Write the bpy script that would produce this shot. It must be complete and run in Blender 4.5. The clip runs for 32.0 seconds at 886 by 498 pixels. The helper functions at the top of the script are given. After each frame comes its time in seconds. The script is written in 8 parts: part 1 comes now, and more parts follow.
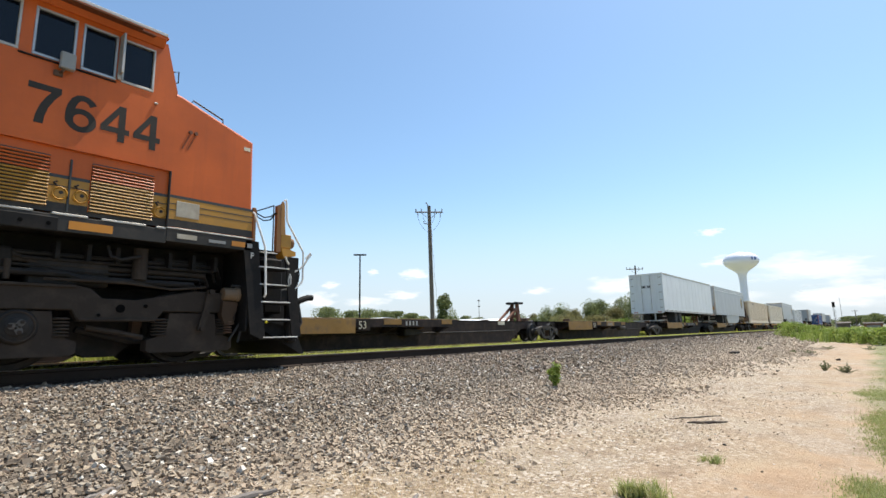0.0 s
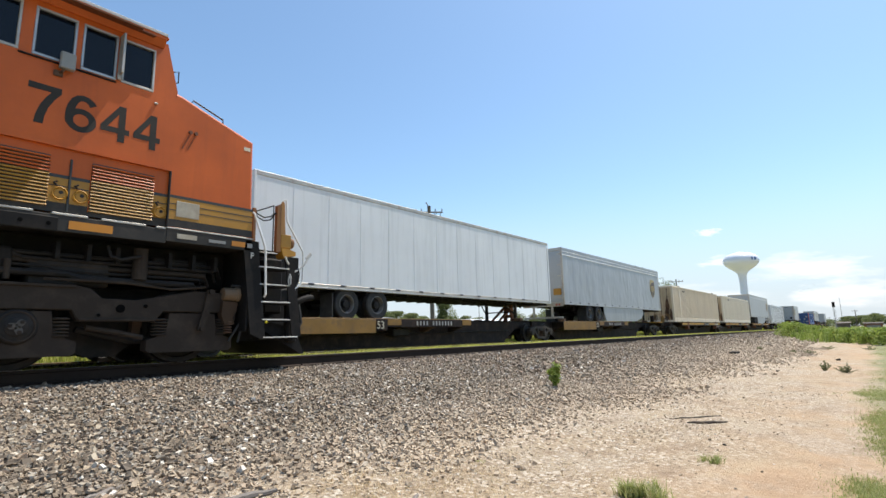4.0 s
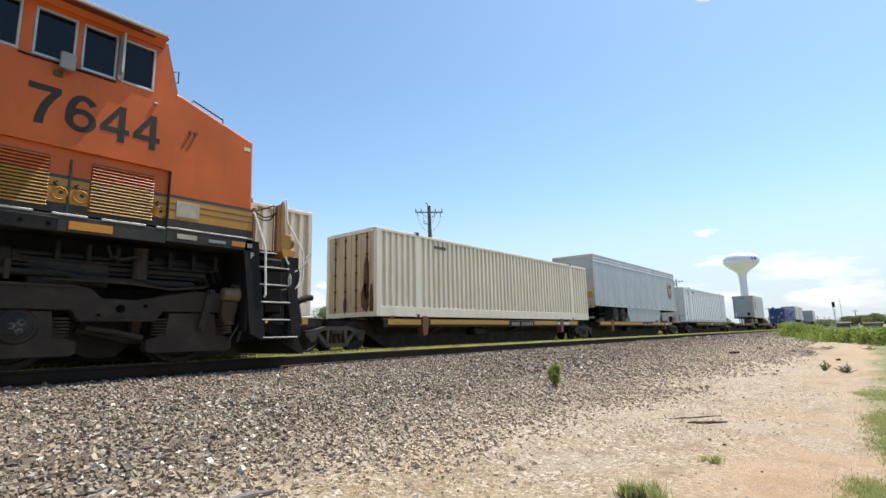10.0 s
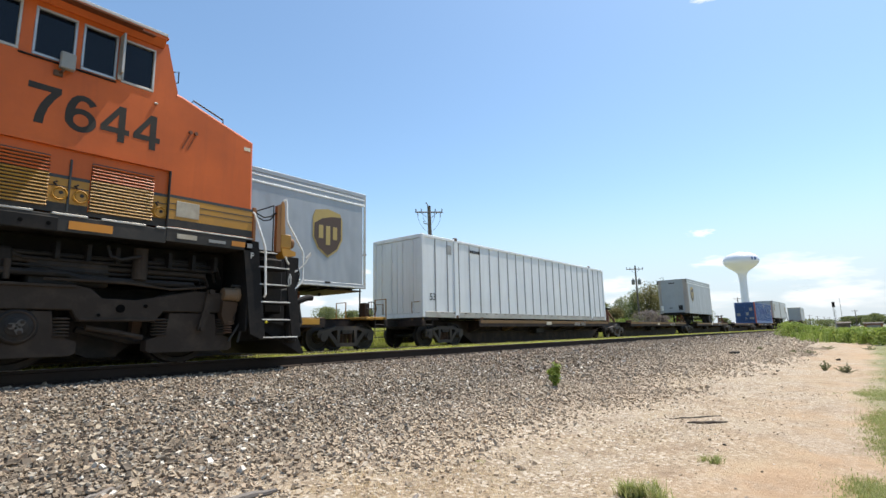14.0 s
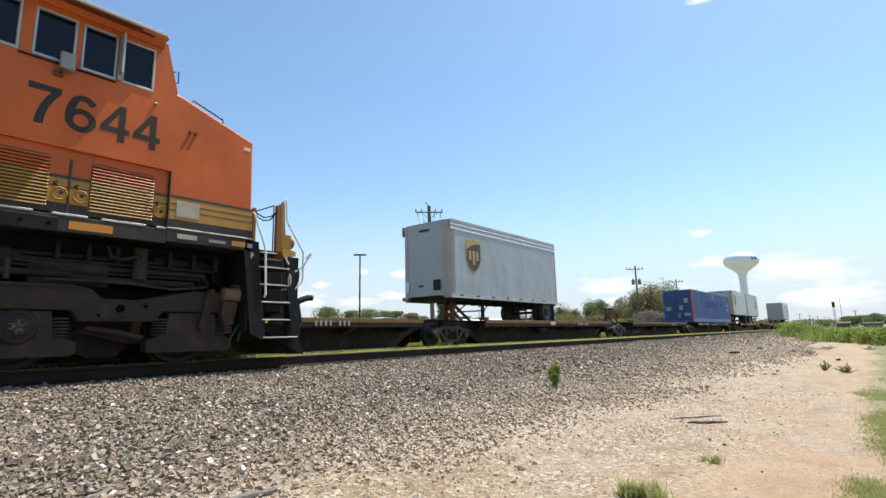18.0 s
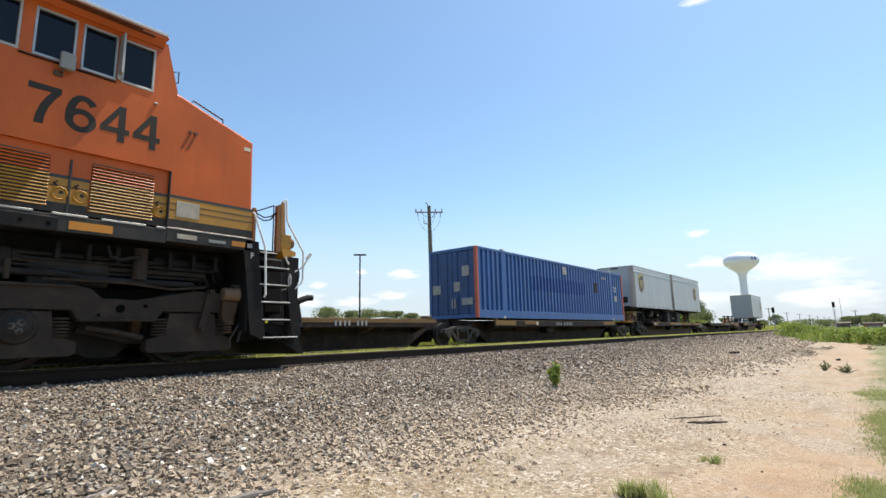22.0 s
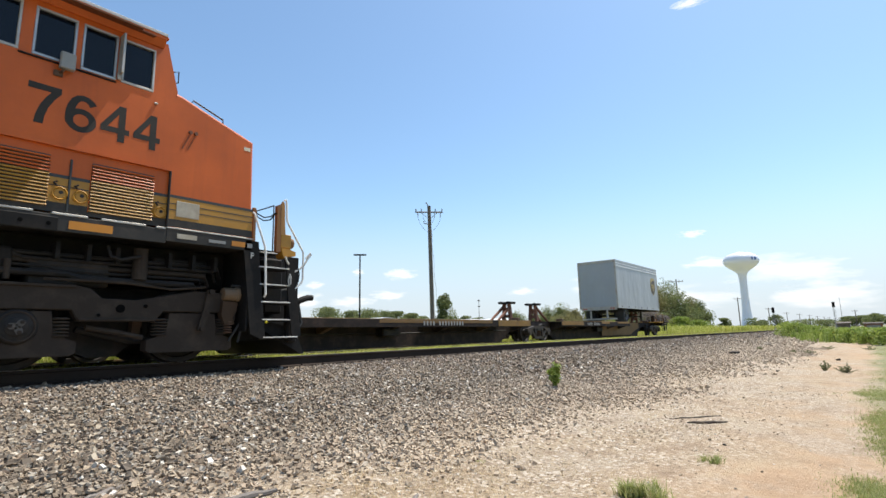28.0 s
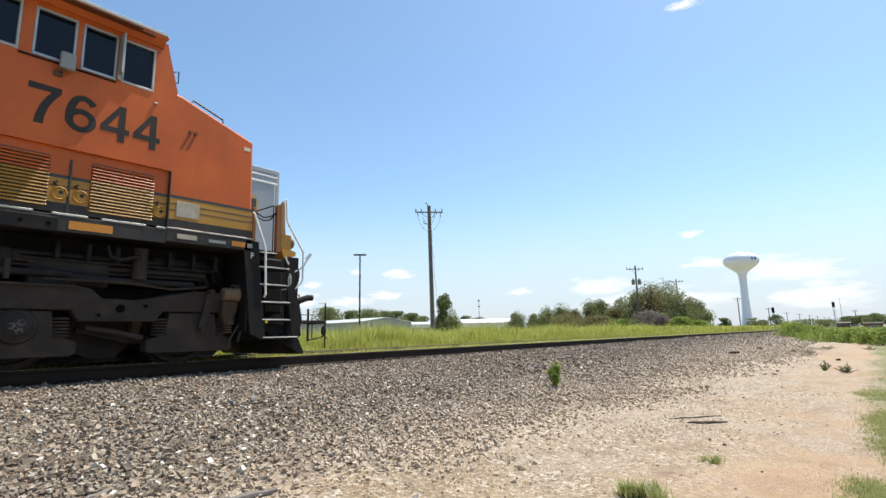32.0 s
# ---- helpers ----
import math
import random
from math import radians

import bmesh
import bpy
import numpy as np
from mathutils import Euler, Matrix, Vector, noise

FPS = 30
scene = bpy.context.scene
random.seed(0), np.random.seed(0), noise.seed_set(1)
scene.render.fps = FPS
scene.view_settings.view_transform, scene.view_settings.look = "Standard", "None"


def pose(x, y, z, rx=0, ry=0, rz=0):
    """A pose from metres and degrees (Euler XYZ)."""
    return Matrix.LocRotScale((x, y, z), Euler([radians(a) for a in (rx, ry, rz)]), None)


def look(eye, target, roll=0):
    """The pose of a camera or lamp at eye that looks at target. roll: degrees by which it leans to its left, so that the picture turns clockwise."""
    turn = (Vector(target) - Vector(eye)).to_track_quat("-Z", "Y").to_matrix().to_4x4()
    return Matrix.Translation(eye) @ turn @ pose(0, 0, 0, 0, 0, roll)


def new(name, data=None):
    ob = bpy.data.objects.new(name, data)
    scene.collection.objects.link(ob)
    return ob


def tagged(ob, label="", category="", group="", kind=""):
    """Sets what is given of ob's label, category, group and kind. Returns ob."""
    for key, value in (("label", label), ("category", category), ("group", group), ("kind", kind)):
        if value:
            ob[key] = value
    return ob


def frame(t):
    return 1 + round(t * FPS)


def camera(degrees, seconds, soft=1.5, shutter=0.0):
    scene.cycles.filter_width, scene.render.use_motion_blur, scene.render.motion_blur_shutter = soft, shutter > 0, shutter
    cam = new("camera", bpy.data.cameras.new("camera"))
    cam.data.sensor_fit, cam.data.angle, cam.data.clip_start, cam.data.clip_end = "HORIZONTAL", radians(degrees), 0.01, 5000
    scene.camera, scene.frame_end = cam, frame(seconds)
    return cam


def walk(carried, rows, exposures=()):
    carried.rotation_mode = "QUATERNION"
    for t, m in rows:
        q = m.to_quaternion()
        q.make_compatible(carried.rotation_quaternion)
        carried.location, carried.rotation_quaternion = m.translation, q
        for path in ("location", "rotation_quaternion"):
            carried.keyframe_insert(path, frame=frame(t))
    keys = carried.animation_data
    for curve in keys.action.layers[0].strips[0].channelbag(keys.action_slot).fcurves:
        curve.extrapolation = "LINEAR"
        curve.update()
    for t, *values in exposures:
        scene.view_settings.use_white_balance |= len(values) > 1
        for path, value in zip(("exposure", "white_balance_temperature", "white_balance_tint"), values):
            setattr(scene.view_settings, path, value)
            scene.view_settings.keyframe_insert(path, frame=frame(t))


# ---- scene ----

# ---------------------------------------------------------------- camera
cam = camera(82.33, 32.0, soft=1.5, shutter=0.0)
EYE = Vector((0.0, 0.0, 0.341))
POSE = look(EYE, EYE + Vector((7.6112, 6.2716, 1.6543)), -1.211)
walk(cam, [(0.0, POSE), (32.0, POSE)])

# ---------------------------------------------------------------- sky, sun, exposure
SUN_EL, SUN_AZ = 66.5, -14.0
world = bpy.data.worlds.new("world")
scene.world = world
world.use_nodes = True
wn, wl = world.node_tree.nodes, world.node_tree.links
sky = wn.new("ShaderNodeTexSky")
sky.sky_type = "NISHITA"
sky.sun_disc = False
sky.sun_elevation, sky.sun_rotation = radians(SUN_EL), radians(90 - SUN_AZ)
sky.air_density, sky.dust_density, sky.ozone_density = 1.0, 0.8, 0.6
wn["Background"].inputs["Strength"].default_value = 0.148
tint = wn.new("ShaderNodeMix")
tint.data_type, tint.blend_type = "RGBA", "MULTIPLY"
tint.inputs[0].default_value, tint.inputs[7].default_value = 1.0, (0.868, 1.003, 1.037, 1)
wl.new(sky.outputs[0], tint.inputs[6])
# summer haze, paler towards the horizon all round
coord, sepz = wn.new("ShaderNodeTexCoord"), wn.new("ShaderNodeSeparateXYZ")
wl.new(coord.outputs["Generated"], sepz.inputs[0])
rise = wn.new("ShaderNodeMapRange")
rise.interpolation_type = "SMOOTHERSTEP"
rise.inputs["From Min"].default_value, rise.inputs["From Max"].default_value = -0.02, 0.31
rise.inputs["To Min"].default_value, rise.inputs["To Max"].default_value = 0.85, 0.0
wl.new(sepz.outputs[2], rise.inputs["Value"])
haze = wn.new("ShaderNodeMix")
haze.data_type = "RGBA"
haze.inputs[7].default_value = (3.80, 4.18, 4.74, 1)
wl.new(rise.outputs[0], haze.inputs[0])
wl.new(tint.outputs[2], haze.inputs[6])
wl.new(haze.outputs[2], wn["Background"].inputs["Color"])
sun = new("sun", bpy.data.lights.new("sun", "SUN"))
sun.data.energy, sun.data.angle, sun.data.color = 5.0, radians(0.53), (1.0, 0.94, 0.84)
SUN_DIR = Vector((math.cos(radians(SUN_EL)) * math.cos(radians(SUN_AZ)), math.cos(radians(SUN_EL)) * math.sin(radians(SUN_AZ)), math.sin(radians(SUN_EL))))
sun.matrix_world = look(SUN_DIR * 50, (0, 0, 0))
scene.view_settings.exposure = 0.35


# ---------------------------------------------------------------- materials
def nodes_of(name):
    m = bpy.data.materials.new(name)
    m.use_nodes = True
    return m, m.node_tree.nodes, m.node_tree.links, m.node_tree.nodes["Principled BSDF"]


def noise_node(n, l, scale, detail=4.0, stretch=None, coord="Object", rough=0.55):
    tc = n.new("ShaderNodeTexCoord")
    out = tc.outputs[coord]
    if stretch:
        mp = n.new("ShaderNodeMapping")
        mp.inputs["Scale"].default_value = stretch
        l.new(out, mp.inputs["Vector"])
        out = mp.outputs[0]
    t = n.new("ShaderNodeTexNoise")
    t.inputs["Scale"].default_value, t.inputs["Detail"].default_value, t.inputs["Roughness"].default_value = scale, detail, rough
    l.new(out, t.inputs["Vector"])
    return t.outputs["Fac"]


def ramp(n, l, fac, stops):
    r = n.new("ShaderNodeValToRGB")
    e = r.color_ramp.elements
    while len(e) < len(stops):
        e.new(0.5)
    for el, (p, c) in zip(e, stops):
        el.position, el.color = p, (*c, 1) if len(c) == 3 else c
    l.new(fac, r.inputs["Fac"])
    return r.outputs["Color"]


def mix(n, l, fac, a, b, mode="MIX"):
    m = n.new("ShaderNodeMix")
    m.data_type, m.blend_type = "RGBA", mode
    for sock, v in ((m.inputs[0], fac), (m.inputs[6], a), (m.inputs[7], b)):
        if isinstance(v, (int, float)):
            sock.default_value = v
        elif isinstance(v, tuple):
            sock.default_value = (*v, 1)
        else:
            l.new(v, sock)
    return m.outputs[2]


def maths(n, l, op, a, b=0.0, clamp=False):
    m = n.new("ShaderNodeMath")
    m.operation, m.use_clamp = op, clamp
    for sock, v in ((m.inputs[0], a), (m.inputs[1], b)):
        if isinstance(v, (int, float)):
            sock.default_value = v
        else:
            l.new(v, sock)
    return m.outputs[0]


def bump(n, l, bsdf, height, strength, distance):
    b = n.new("ShaderNodeBump")
    b.inputs["Strength"].default_value, b.inputs["Distance"].default_value = strength, distance
    l.new(height, b.inputs["Height"])
    l.new(b.outputs[0], bsdf.inputs["Normal"])


def surface(name, color, rough=0.5, metal=0.0, var=0.18, big=1.5, fine=25.0, dirt=None, dirt_amount=0.35, streak=False,
            relief=0.15, depth=0.004, spec=0.5, wave=0.0):
    """A painted, rusty or worn surface: colour with broad and fine variation, dirt or streaks, and fine relief."""
    m, n, l, b = nodes_of(name)
    broad = noise_node(n, l, big, 5)
    grain = noise_node(n, l, fine, 4)
    dark = tuple(c * (1 - var) for c in color)
    light = tuple(min(1, c * (1 + var * 0.6)) for c in color)
    col = mix(n, l, ramp(n, l, broad, [(0.3, (0, 0, 0)), (0.7, (1, 1, 1))]), dark, light)
    col = mix(n, l, maths(n, l, "MULTIPLY", grain, 0.25), col, tuple(c * 0.7 for c in color))
    if dirt:
        d = noise_node(n, l, 3.0, 6, (1.6, 1.6, 0.12) if streak else None, rough=0.65)
        fac = ramp(n, l, d, [(0.48, (0, 0, 0)), (0.72, (dirt_amount,) * 3)])
        col = mix(n, l, fac, col, dirt)
    l.new(col, b.inputs["Base Color"])
    rr = maths(n, l, "ADD", maths(n, l, "MULTIPLY", grain, 0.25), rough - 0.12, True)
    l.new(rr, b.inputs["Roughness"])
    b.inputs["Metallic"].default_value = metal
    b.inputs["Specular IOR Level"].default_value = spec
    if wave:
        bump(n, l, b, noise_node(n, l, 0.9, 2, (1.3, 1.3, 0.55)), wave, 0.25)
    elif relief:
        bump(n, l, b, grain, relief, depth)
    return m


ORANGE = surface("orange_paint", (0.53, 0.108, 0.018), 0.42, var=0.16, dirt=(0.26, 0.062, 0.016), dirt_amount=0.35, streak=True, relief=0.05, spec=0.3)
YELLOW = surface("yellow_paint", (0.43, 0.205, 0.018), 0.5, var=0.2, dirt=(0.16, 0.1, 0.04), dirt_amount=0.5)
# Visor brown: the shade on its underside is painted into the base colour.
VISORBROWN = surface("shade_brown_visor_paint", (0.16, 0.055, 0.02), 0.6, var=0.25, dirt=(0.06, 0.035, 0.025), dirt_amount=0.5, spec=0.25)
STRIPE = surface("dark_stripe_paint", (0.035, 0.035, 0.032), 0.5)
NUMBER = surface("number_paint", (0.040, 0.034, 0.028), 0.6, var=0.2, big=4, spec=0.2)
AMBER = surface("amber_reflector_strip", (0.50, 0.19, 0.010), 0.4, var=0.2)
DULLPLATE = surface("dull_data_plate", (0.40, 0.35, 0.27), 0.55, var=0.25, big=8, dirt=(0.25, 0.17, 0.1), dirt_amount=0.5)
FRAMEGREY = surface("frame_grey_paint", (0.040, 0.037, 0.034), 0.65, dirt=(0.10, 0.075, 0.055), dirt_amount=0.5, spec=0.2)
BLACKSTEEL = surface("black_steel", (0.012, 0.011, 0.0105), 0.7, dirt=(0.045, 0.034, 0.026), dirt_amount=0.4, spec=0.18)
TRUCKSTEEL = surface("dusty_truck_steel", (0.040, 0.030, 0.023), 0.8, dirt=(0.082, 0.060, 0.043), dirt_amount=0.55, spec=0.2)
GREASE = surface("greasy_steel", (0.020, 0.017, 0.015), 0.6, var=0.4, dirt=(0.07, 0.05, 0.038), dirt_amount=0.4, spec=0.25)
RUST = surface("rusty_steel", (0.11, 0.06, 0.035), 0.8, var=0.35, dirt=(0.05, 0.035, 0.028), dirt_amount=0.6)
RUSTRED = surface("rusty_red_steel", (0.21, 0.08, 0.04), 0.75, var=0.35, dirt=(0.06, 0.035, 0.028), dirt_amount=0.6)
ALU = surface("bare_aluminium", (0.46, 0.46, 0.45), 0.4, 0.7, var=0.15)
WORNALU = surface("worn_aluminium", (0.5, 0.47, 0.42), 0.5, 0.6, var=0.25, dirt=(0.2, 0.12, 0.07), dirt_amount=0.6)
GREYPAINT = surface("light_grey_paint", (0.27, 0.265, 0.25), 0.5)
WHITEPAINT = surface("white_paint", (0.78, 0.77, 0.74), 0.45, dirt=(0.4, 0.33, 0.25), dirt_amount=0.4)
PALE = surface("pale_sticker", (0.62, 0.55, 0.42), 0.5)
RUBBER = surface("tyre_rubber", (0.028, 0.027, 0.026), 0.8, dirt=(0.1, 0.09, 0.08), dirt_amount=0.4)
HUBGREY = surface("hub_grey", (0.30, 0.28, 0.26), 0.5, 0.1, dirt=(0.12, 0.08, 0.06), dirt_amount=0.6)
SILVERBOX = surface("silver_grey_panel", (0.365, 0.382, 0.398), 0.36, 0.15, var=0.08, big=0.8, dirt=(0.3, 0.31, 0.3), dirt_amount=0.3, streak=True, wave=0.3)
WHITEBOX = surface("white_panel", (0.77, 0.78, 0.775), 0.4, 0.0, var=0.06, big=0.8, dirt=(0.45, 0.45, 0.43), dirt_amount=0.35, streak=True, relief=0.03)
CREAM = surface("cream_container_paint", (0.80, 0.71, 0.57), 0.5, var=0.06, big=0.7, dirt=(0.40, 0.29, 0.18), dirt_amount=0.22, streak=True, relief=0.05)
TAN = surface("dirty_tan_container_paint", (0.80, 0.67, 0.50), 0.55, var=0.08, big=0.7, dirt=(0.34, 0.22, 0.12), dirt_amount=0.28, streak=True, relief=0.05)
RUSTYTAN = surface("rust_stained_tan_door", (0.60, 0.45, 0.28), 0.65, var=0.15, big=0.9, dirt=(0.22, 0.10, 0.045), dirt_amount=0.75, streak=True)
RUSTSTAIN = surface("dark_rust_stain", (0.10, 0.045, 0.022), 0.8, var=0.4, big=3.0, dirt=(0.30, 0.17, 0.08), dirt_amount=0.6)
BLUE = surface("blue_container_paint", (0.038, 0.115, 0.325), 0.45, var=0.14, big=0.7, dirt=(0.13, 0.18, 0.27), dirt_amount=0.45, streak=True, relief=0.05)
# Darker copy of the container blue: the door end's shade is in the colour.
BLUEDOOR = surface("shaded_blue_door", (0.026, 0.075, 0.22), 0.5, var=0.2, big=1.0, dirt=(0.025, 0.035, 0.06), dirt_amount=0.75)
LIGHTSILVER = surface("light_silver_panel", (0.435, 0.45, 0.455), 0.4, 0.1, var=0.06, big=0.8, dirt=(0.4, 0.4, 0.38), dirt_amount=0.3, streak=True, wave=0.25)
# Worn orange post paint; the shade on the post makes this tone brown.
POSTBROWN = surface("shaded_worn_orange_paint", (0.20, 0.085, 0.02), 0.6, var=0.25, dirt=(0.07, 0.045, 0.03), dirt_amount=0.6)
FRESHYELLOW = surface("yellow_car_paint", (0.50, 0.25, 0.02), 0.55, var=0.2, dirt=(0.1, 0.06, 0.03), dirt_amount=0.5)
CASTGREY = surface("dusty_grey_cast_steel", (0.062, 0.050, 0.041), 0.7, var=0.4, dirt=(0.05, 0.037, 0.028), dirt_amount=0.6, spec=0.3)
CARMAROON = surface("dirty_maroon_car_paint", (0.085, 0.042, 0.03), 0.75, var=0.3, dirt=(0.05, 0.035, 0.028), dirt_amount=0.6)
CARBROWN = surface("dirty_yellow_brown_car_paint", (0.21, 0.112, 0.032), 0.7, var=0.3, dirt=(0.06, 0.04, 0.03), dirt_amount=0.7)
# White stickers in grey: dimming by shade on the door is in this tone.
STICKERGREY = surface("grey_sticker", (0.36, 0.35, 0.33), 0.55, var=0.3, big=6)
BLUEDARK = surface("faded_dark_blue_patch", (0.024, 0.078, 0.27), 0.5, var=0.1)
REDPOST = surface("red_orange_paint", (0.5, 0.12, 0.07), 0.55, dirt=(0.3, 0.12, 0.08), dirt_amount=0.4)
BROWNLOGO = surface("brown_decal", (0.075, 0.04, 0.02), 0.45, var=0.08)
GOLDLOGO = surface("gold_decal", (0.44, 0.32, 0.10), 0.45, var=0.08)
CARYELLOW = surface("faded_yellow_car_paint", (0.28, 0.148, 0.03), 0.65, var=0.3, dirt=(0.09, 0.06, 0.04), dirt_amount=0.75)
CARDARK = surface("dark_brown_car_paint", (0.026, 0.018, 0.015), 0.75, var=0.3, dirt=(0.075, 0.045, 0.032), dirt_amount=0.6, spec=0.25)
WOOD = surface("weathered_pole_wood", (0.16, 0.13, 0.105), 0.85, var=0.3, fine=40, relief=0.4, depth=0.01)
TIEWOOD = surface("creosoted_tie_wood", (0.045, 0.036, 0.03), 0.9, var=0.3, fine=30, relief=0.5, depth=0.01)
GREYWOOD = surface("grey_driftwood", (0.22, 0.19, 0.165), 0.9, var=0.35, fine=50, relief=0.5, depth=0.006)
RAILRUST = surface("rail_rust", (0.034, 0.023, 0.017), 0.8, var=0.3, spec=0.2)
RAILBROWN = surface("brown_rail_rust", (0.17, 0.115, 0.06), 0.85, var=0.3, spec=0.2)
RAILTOP = surface("polished_rail", (0.30, 0.27, 0.25), 0.4, 0.7, var=0.25)
TOWER = surface("white_tower_paint", (0.77, 0.79, 0.87), 0.45, var=0.04, big=0.2, relief=0)
ROOFMETAL = surface("pale_metal_roof", (0.62, 0.63, 0.62), 0.45, 0.1, var=0.08, big=0.3, relief=0)
WALLMETAL = surface("grey_metal_wall", (0.33, 0.335, 0.32), 0.5, 0.0, var=0.1, big=0.3, relief=0)
BRICKBROWN = surface("brown_shed_wall", (0.25, 0.11, 0.075), 0.8, relief=0)
INSULATOR = surface("grey_ceramic", (0.25, 0.24, 0.23), 0.35)
CABINSIDE = surface("dark_cab_lining", (0.035, 0.036, 0.038), 0.8)
BLUEMARK = surface("blue_mark_paint", (0.12, 0.2, 0.42), 0.5, relief=0)
# Flat black that stands for the darkness inside holes and hoods.
LENS = surface("hole_black", (0.004, 0.004, 0.004), 0.9, spec=0.05)


def glass_material():
    m, n, l, b = nodes_of("tinted_window_glass")
    b.inputs["Base Color"].default_value = (0.004, 0.006, 0.010, 1)
    b.inputs["Roughness"].default_value = 0.05
    b.inputs["Specular IOR Level"].default_value = 0.3
    b.inputs["Alpha"].default_value = 0.94
    return m


GLASS = glass_material()


def leaf_material(name, a, b_, c):
    """Leaves and grass: each blade has its own tone, light passes through."""
    m, n, l, b = nodes_of(name)
    g = n.new("ShaderNodeNewGeometry")
    col = ramp(n, l, g.outputs["Random Per Island"], [(0.0, a), (0.55, b_), (1.0, c)])
    broad = noise_node(n, l, 0.25, 3)
    col = mix(n, l, maths(n, l, "MULTIPLY", broad, 0.3), col, tuple(x * 0.6 for x in b_))
    l.new(col, b.inputs["Base Color"])
    b.inputs["Roughness"].default_value = 0.6
    b.inputs["Specular IOR Level"].default_value = 0.25
    tr = n.new("ShaderNodeBsdfTranslucent")
    l.new(col, tr.inputs["Color"])
    ms = n.new("ShaderNodeMixShader")
    ms.inputs[0].default_value = 0.45
    l.new(b.outputs[0], ms.inputs[1])
    l.new(tr.outputs[0], ms.inputs[2])
    l.new(ms.outputs[0], n["Material Output"].inputs["Surface"])
    return m


GRASSFAR = leaf_material("tall_field_grass", (0.19, 0.25, 0.03), (0.45, 0.475, 0.085), (0.72, 0.65, 0.25))
GRASSNEAR = leaf_material("green_tuft_grass", (0.22, 0.26, 0.07), (0.35, 0.38, 0.13), (0.54, 0.49, 0.27))
TRACKGRASS = leaf_material("dry_track_grass", (0.30, 0.34, 0.04), (0.52, 0.53, 0.09), (0.74, 0.68, 0.26))
WEEDLEAF = leaf_material("weed_leaf", (0.17, 0.24, 0.04), (0.28, 0.36, 0.07), (0.42, 0.46, 0.15))
TREELEAF = leaf_material("tree_leaf", (0.12, 0.15, 0.06), (0.20, 0.235, 0.09), (0.31, 0.32, 0.14))
OLIVELEAF = leaf_material("olive_leaf", (0.15, 0.14, 0.06), (0.24, 0.215, 0.09), (0.34, 0.30, 0.13))
TWIGLEAF = leaf_material("dry_twig", (0.15, 0.12, 0.11), (0.24, 0.20, 0.18), (0.33, 0.28, 0.25))
STRAW = leaf_material("dry_straw", (0.40, 0.29, 0.15), (0.55, 0.42, 0.24), (0.70, 0.58, 0.38))
DUSTYLEAF = leaf_material("dusty_weed_leaf", (0.15, 0.17, 0.08), (0.25, 0.25, 0.13), (0.38, 0.35, 0.2))
BARK = surface("bark", (0.09, 0.07, 0.055), 0.9, var=0.3, fine=30, relief=0.5, depth=0.02)


def stone_material(name, per_object, pebble=False):
    m, n, l, b = nodes_of(name)
    if per_object:
        r = n.new("ShaderNodeObjectInfo").outputs["Random"]
    else:
        r = n.new("ShaderNodeNewGeometry").outputs["Random Per Island"]
    col = ramp(n, l, r, [(0.0, (0.09, 0.070, 0.052)), (0.22, (0.19, 0.145, 0.10)), (0.45, (0.28, 0.22, 0.155)), (0.62, (0.37, 0.29, 0.20)),
                         (0.68, (0.29, 0.195, 0.13)), (0.74, (0.20, 0.185, 0.16)), (0.93, (0.43, 0.36, 0.265)), (1.0, (0.74, 0.69, 0.61))])
    if pebble:
        col = ramp(n, l, r, [(0.0, (0.33, 0.25, 0.17)), (0.3, (0.42, 0.325, 0.225)), (0.6, (0.48, 0.375, 0.26)), (0.9, (0.54, 0.445, 0.335)), (1.0, (0.74, 0.68, 0.59))])
    elif not per_object:
        # dustier the further down the bank
        sp = n.new("ShaderNodeSeparateXYZ")
        l.new(n.new("ShaderNodeTexCoord").outputs["Object"], sp.inputs[0])
        toe = maths(n, l, "MULTIPLY", maths(n, l, "SUBTRACT", 3.6, sp.outputs[0]), 0.4)
        toe = maths(n, l, "MINIMUM", maths(n, l, "MAXIMUM", toe, 0.0), 2.2)
        # extra paling with distance, painted in to offset the dark backlit stones
        far = maths(n, l, "MULTIPLY", maths(n, l, "SUBTRACT", sp.outputs[0], 6.0), 0.09)
        far = maths(n, l, "MINIMUM", maths(n, l, "MAXIMUM", far, 0.0), 1.7)
        dust_and_lift = maths(n, l, "SUBTRACT", maths(n, l, "SUBTRACT", maths(n, l, "ADD", far, 4.95), toe), sp.outputs[1])
        dust_and_lift = maths(n, l, "MULTIPLY", dust_and_lift, 0.42, True)
        dust_and_lift = maths(n, l, "MULTIPLY", dust_and_lift, maths(n, l, "ADD", noise_node(n, l, 1.2, 4), 0.3), True)
        col = mix(n, l, dust_and_lift, col, (0.56, 0.445, 0.32))
        soot = maths(n, l, "MULTIPLY", maths(n, l, "SUBTRACT", sp.outputs[1], 6.2), 0.6, True)
        col = mix(n, l, maths(n, l, "MULTIPLY", soot, 0.25), col, (0.15, 0.095, 0.065))
    g = noise_node(n, l, 45, 4)
    col = mix(n, l, maths(n, l, "MULTIPLY", g, 0.25), col, (0.18, 0.14, 0.105))
    l.new(col, b.inputs["Base Color"])
    b.inputs["Roughness"].default_value = 0.85
    bump(n, l, b, g, 0.3, 0.006)
    return m


STONE = stone_material("ballast_stone", False)
STONEONE = stone_material("single_ballast_stone", True)
PEBBLE = stone_material("dusty_pebble", False, True)


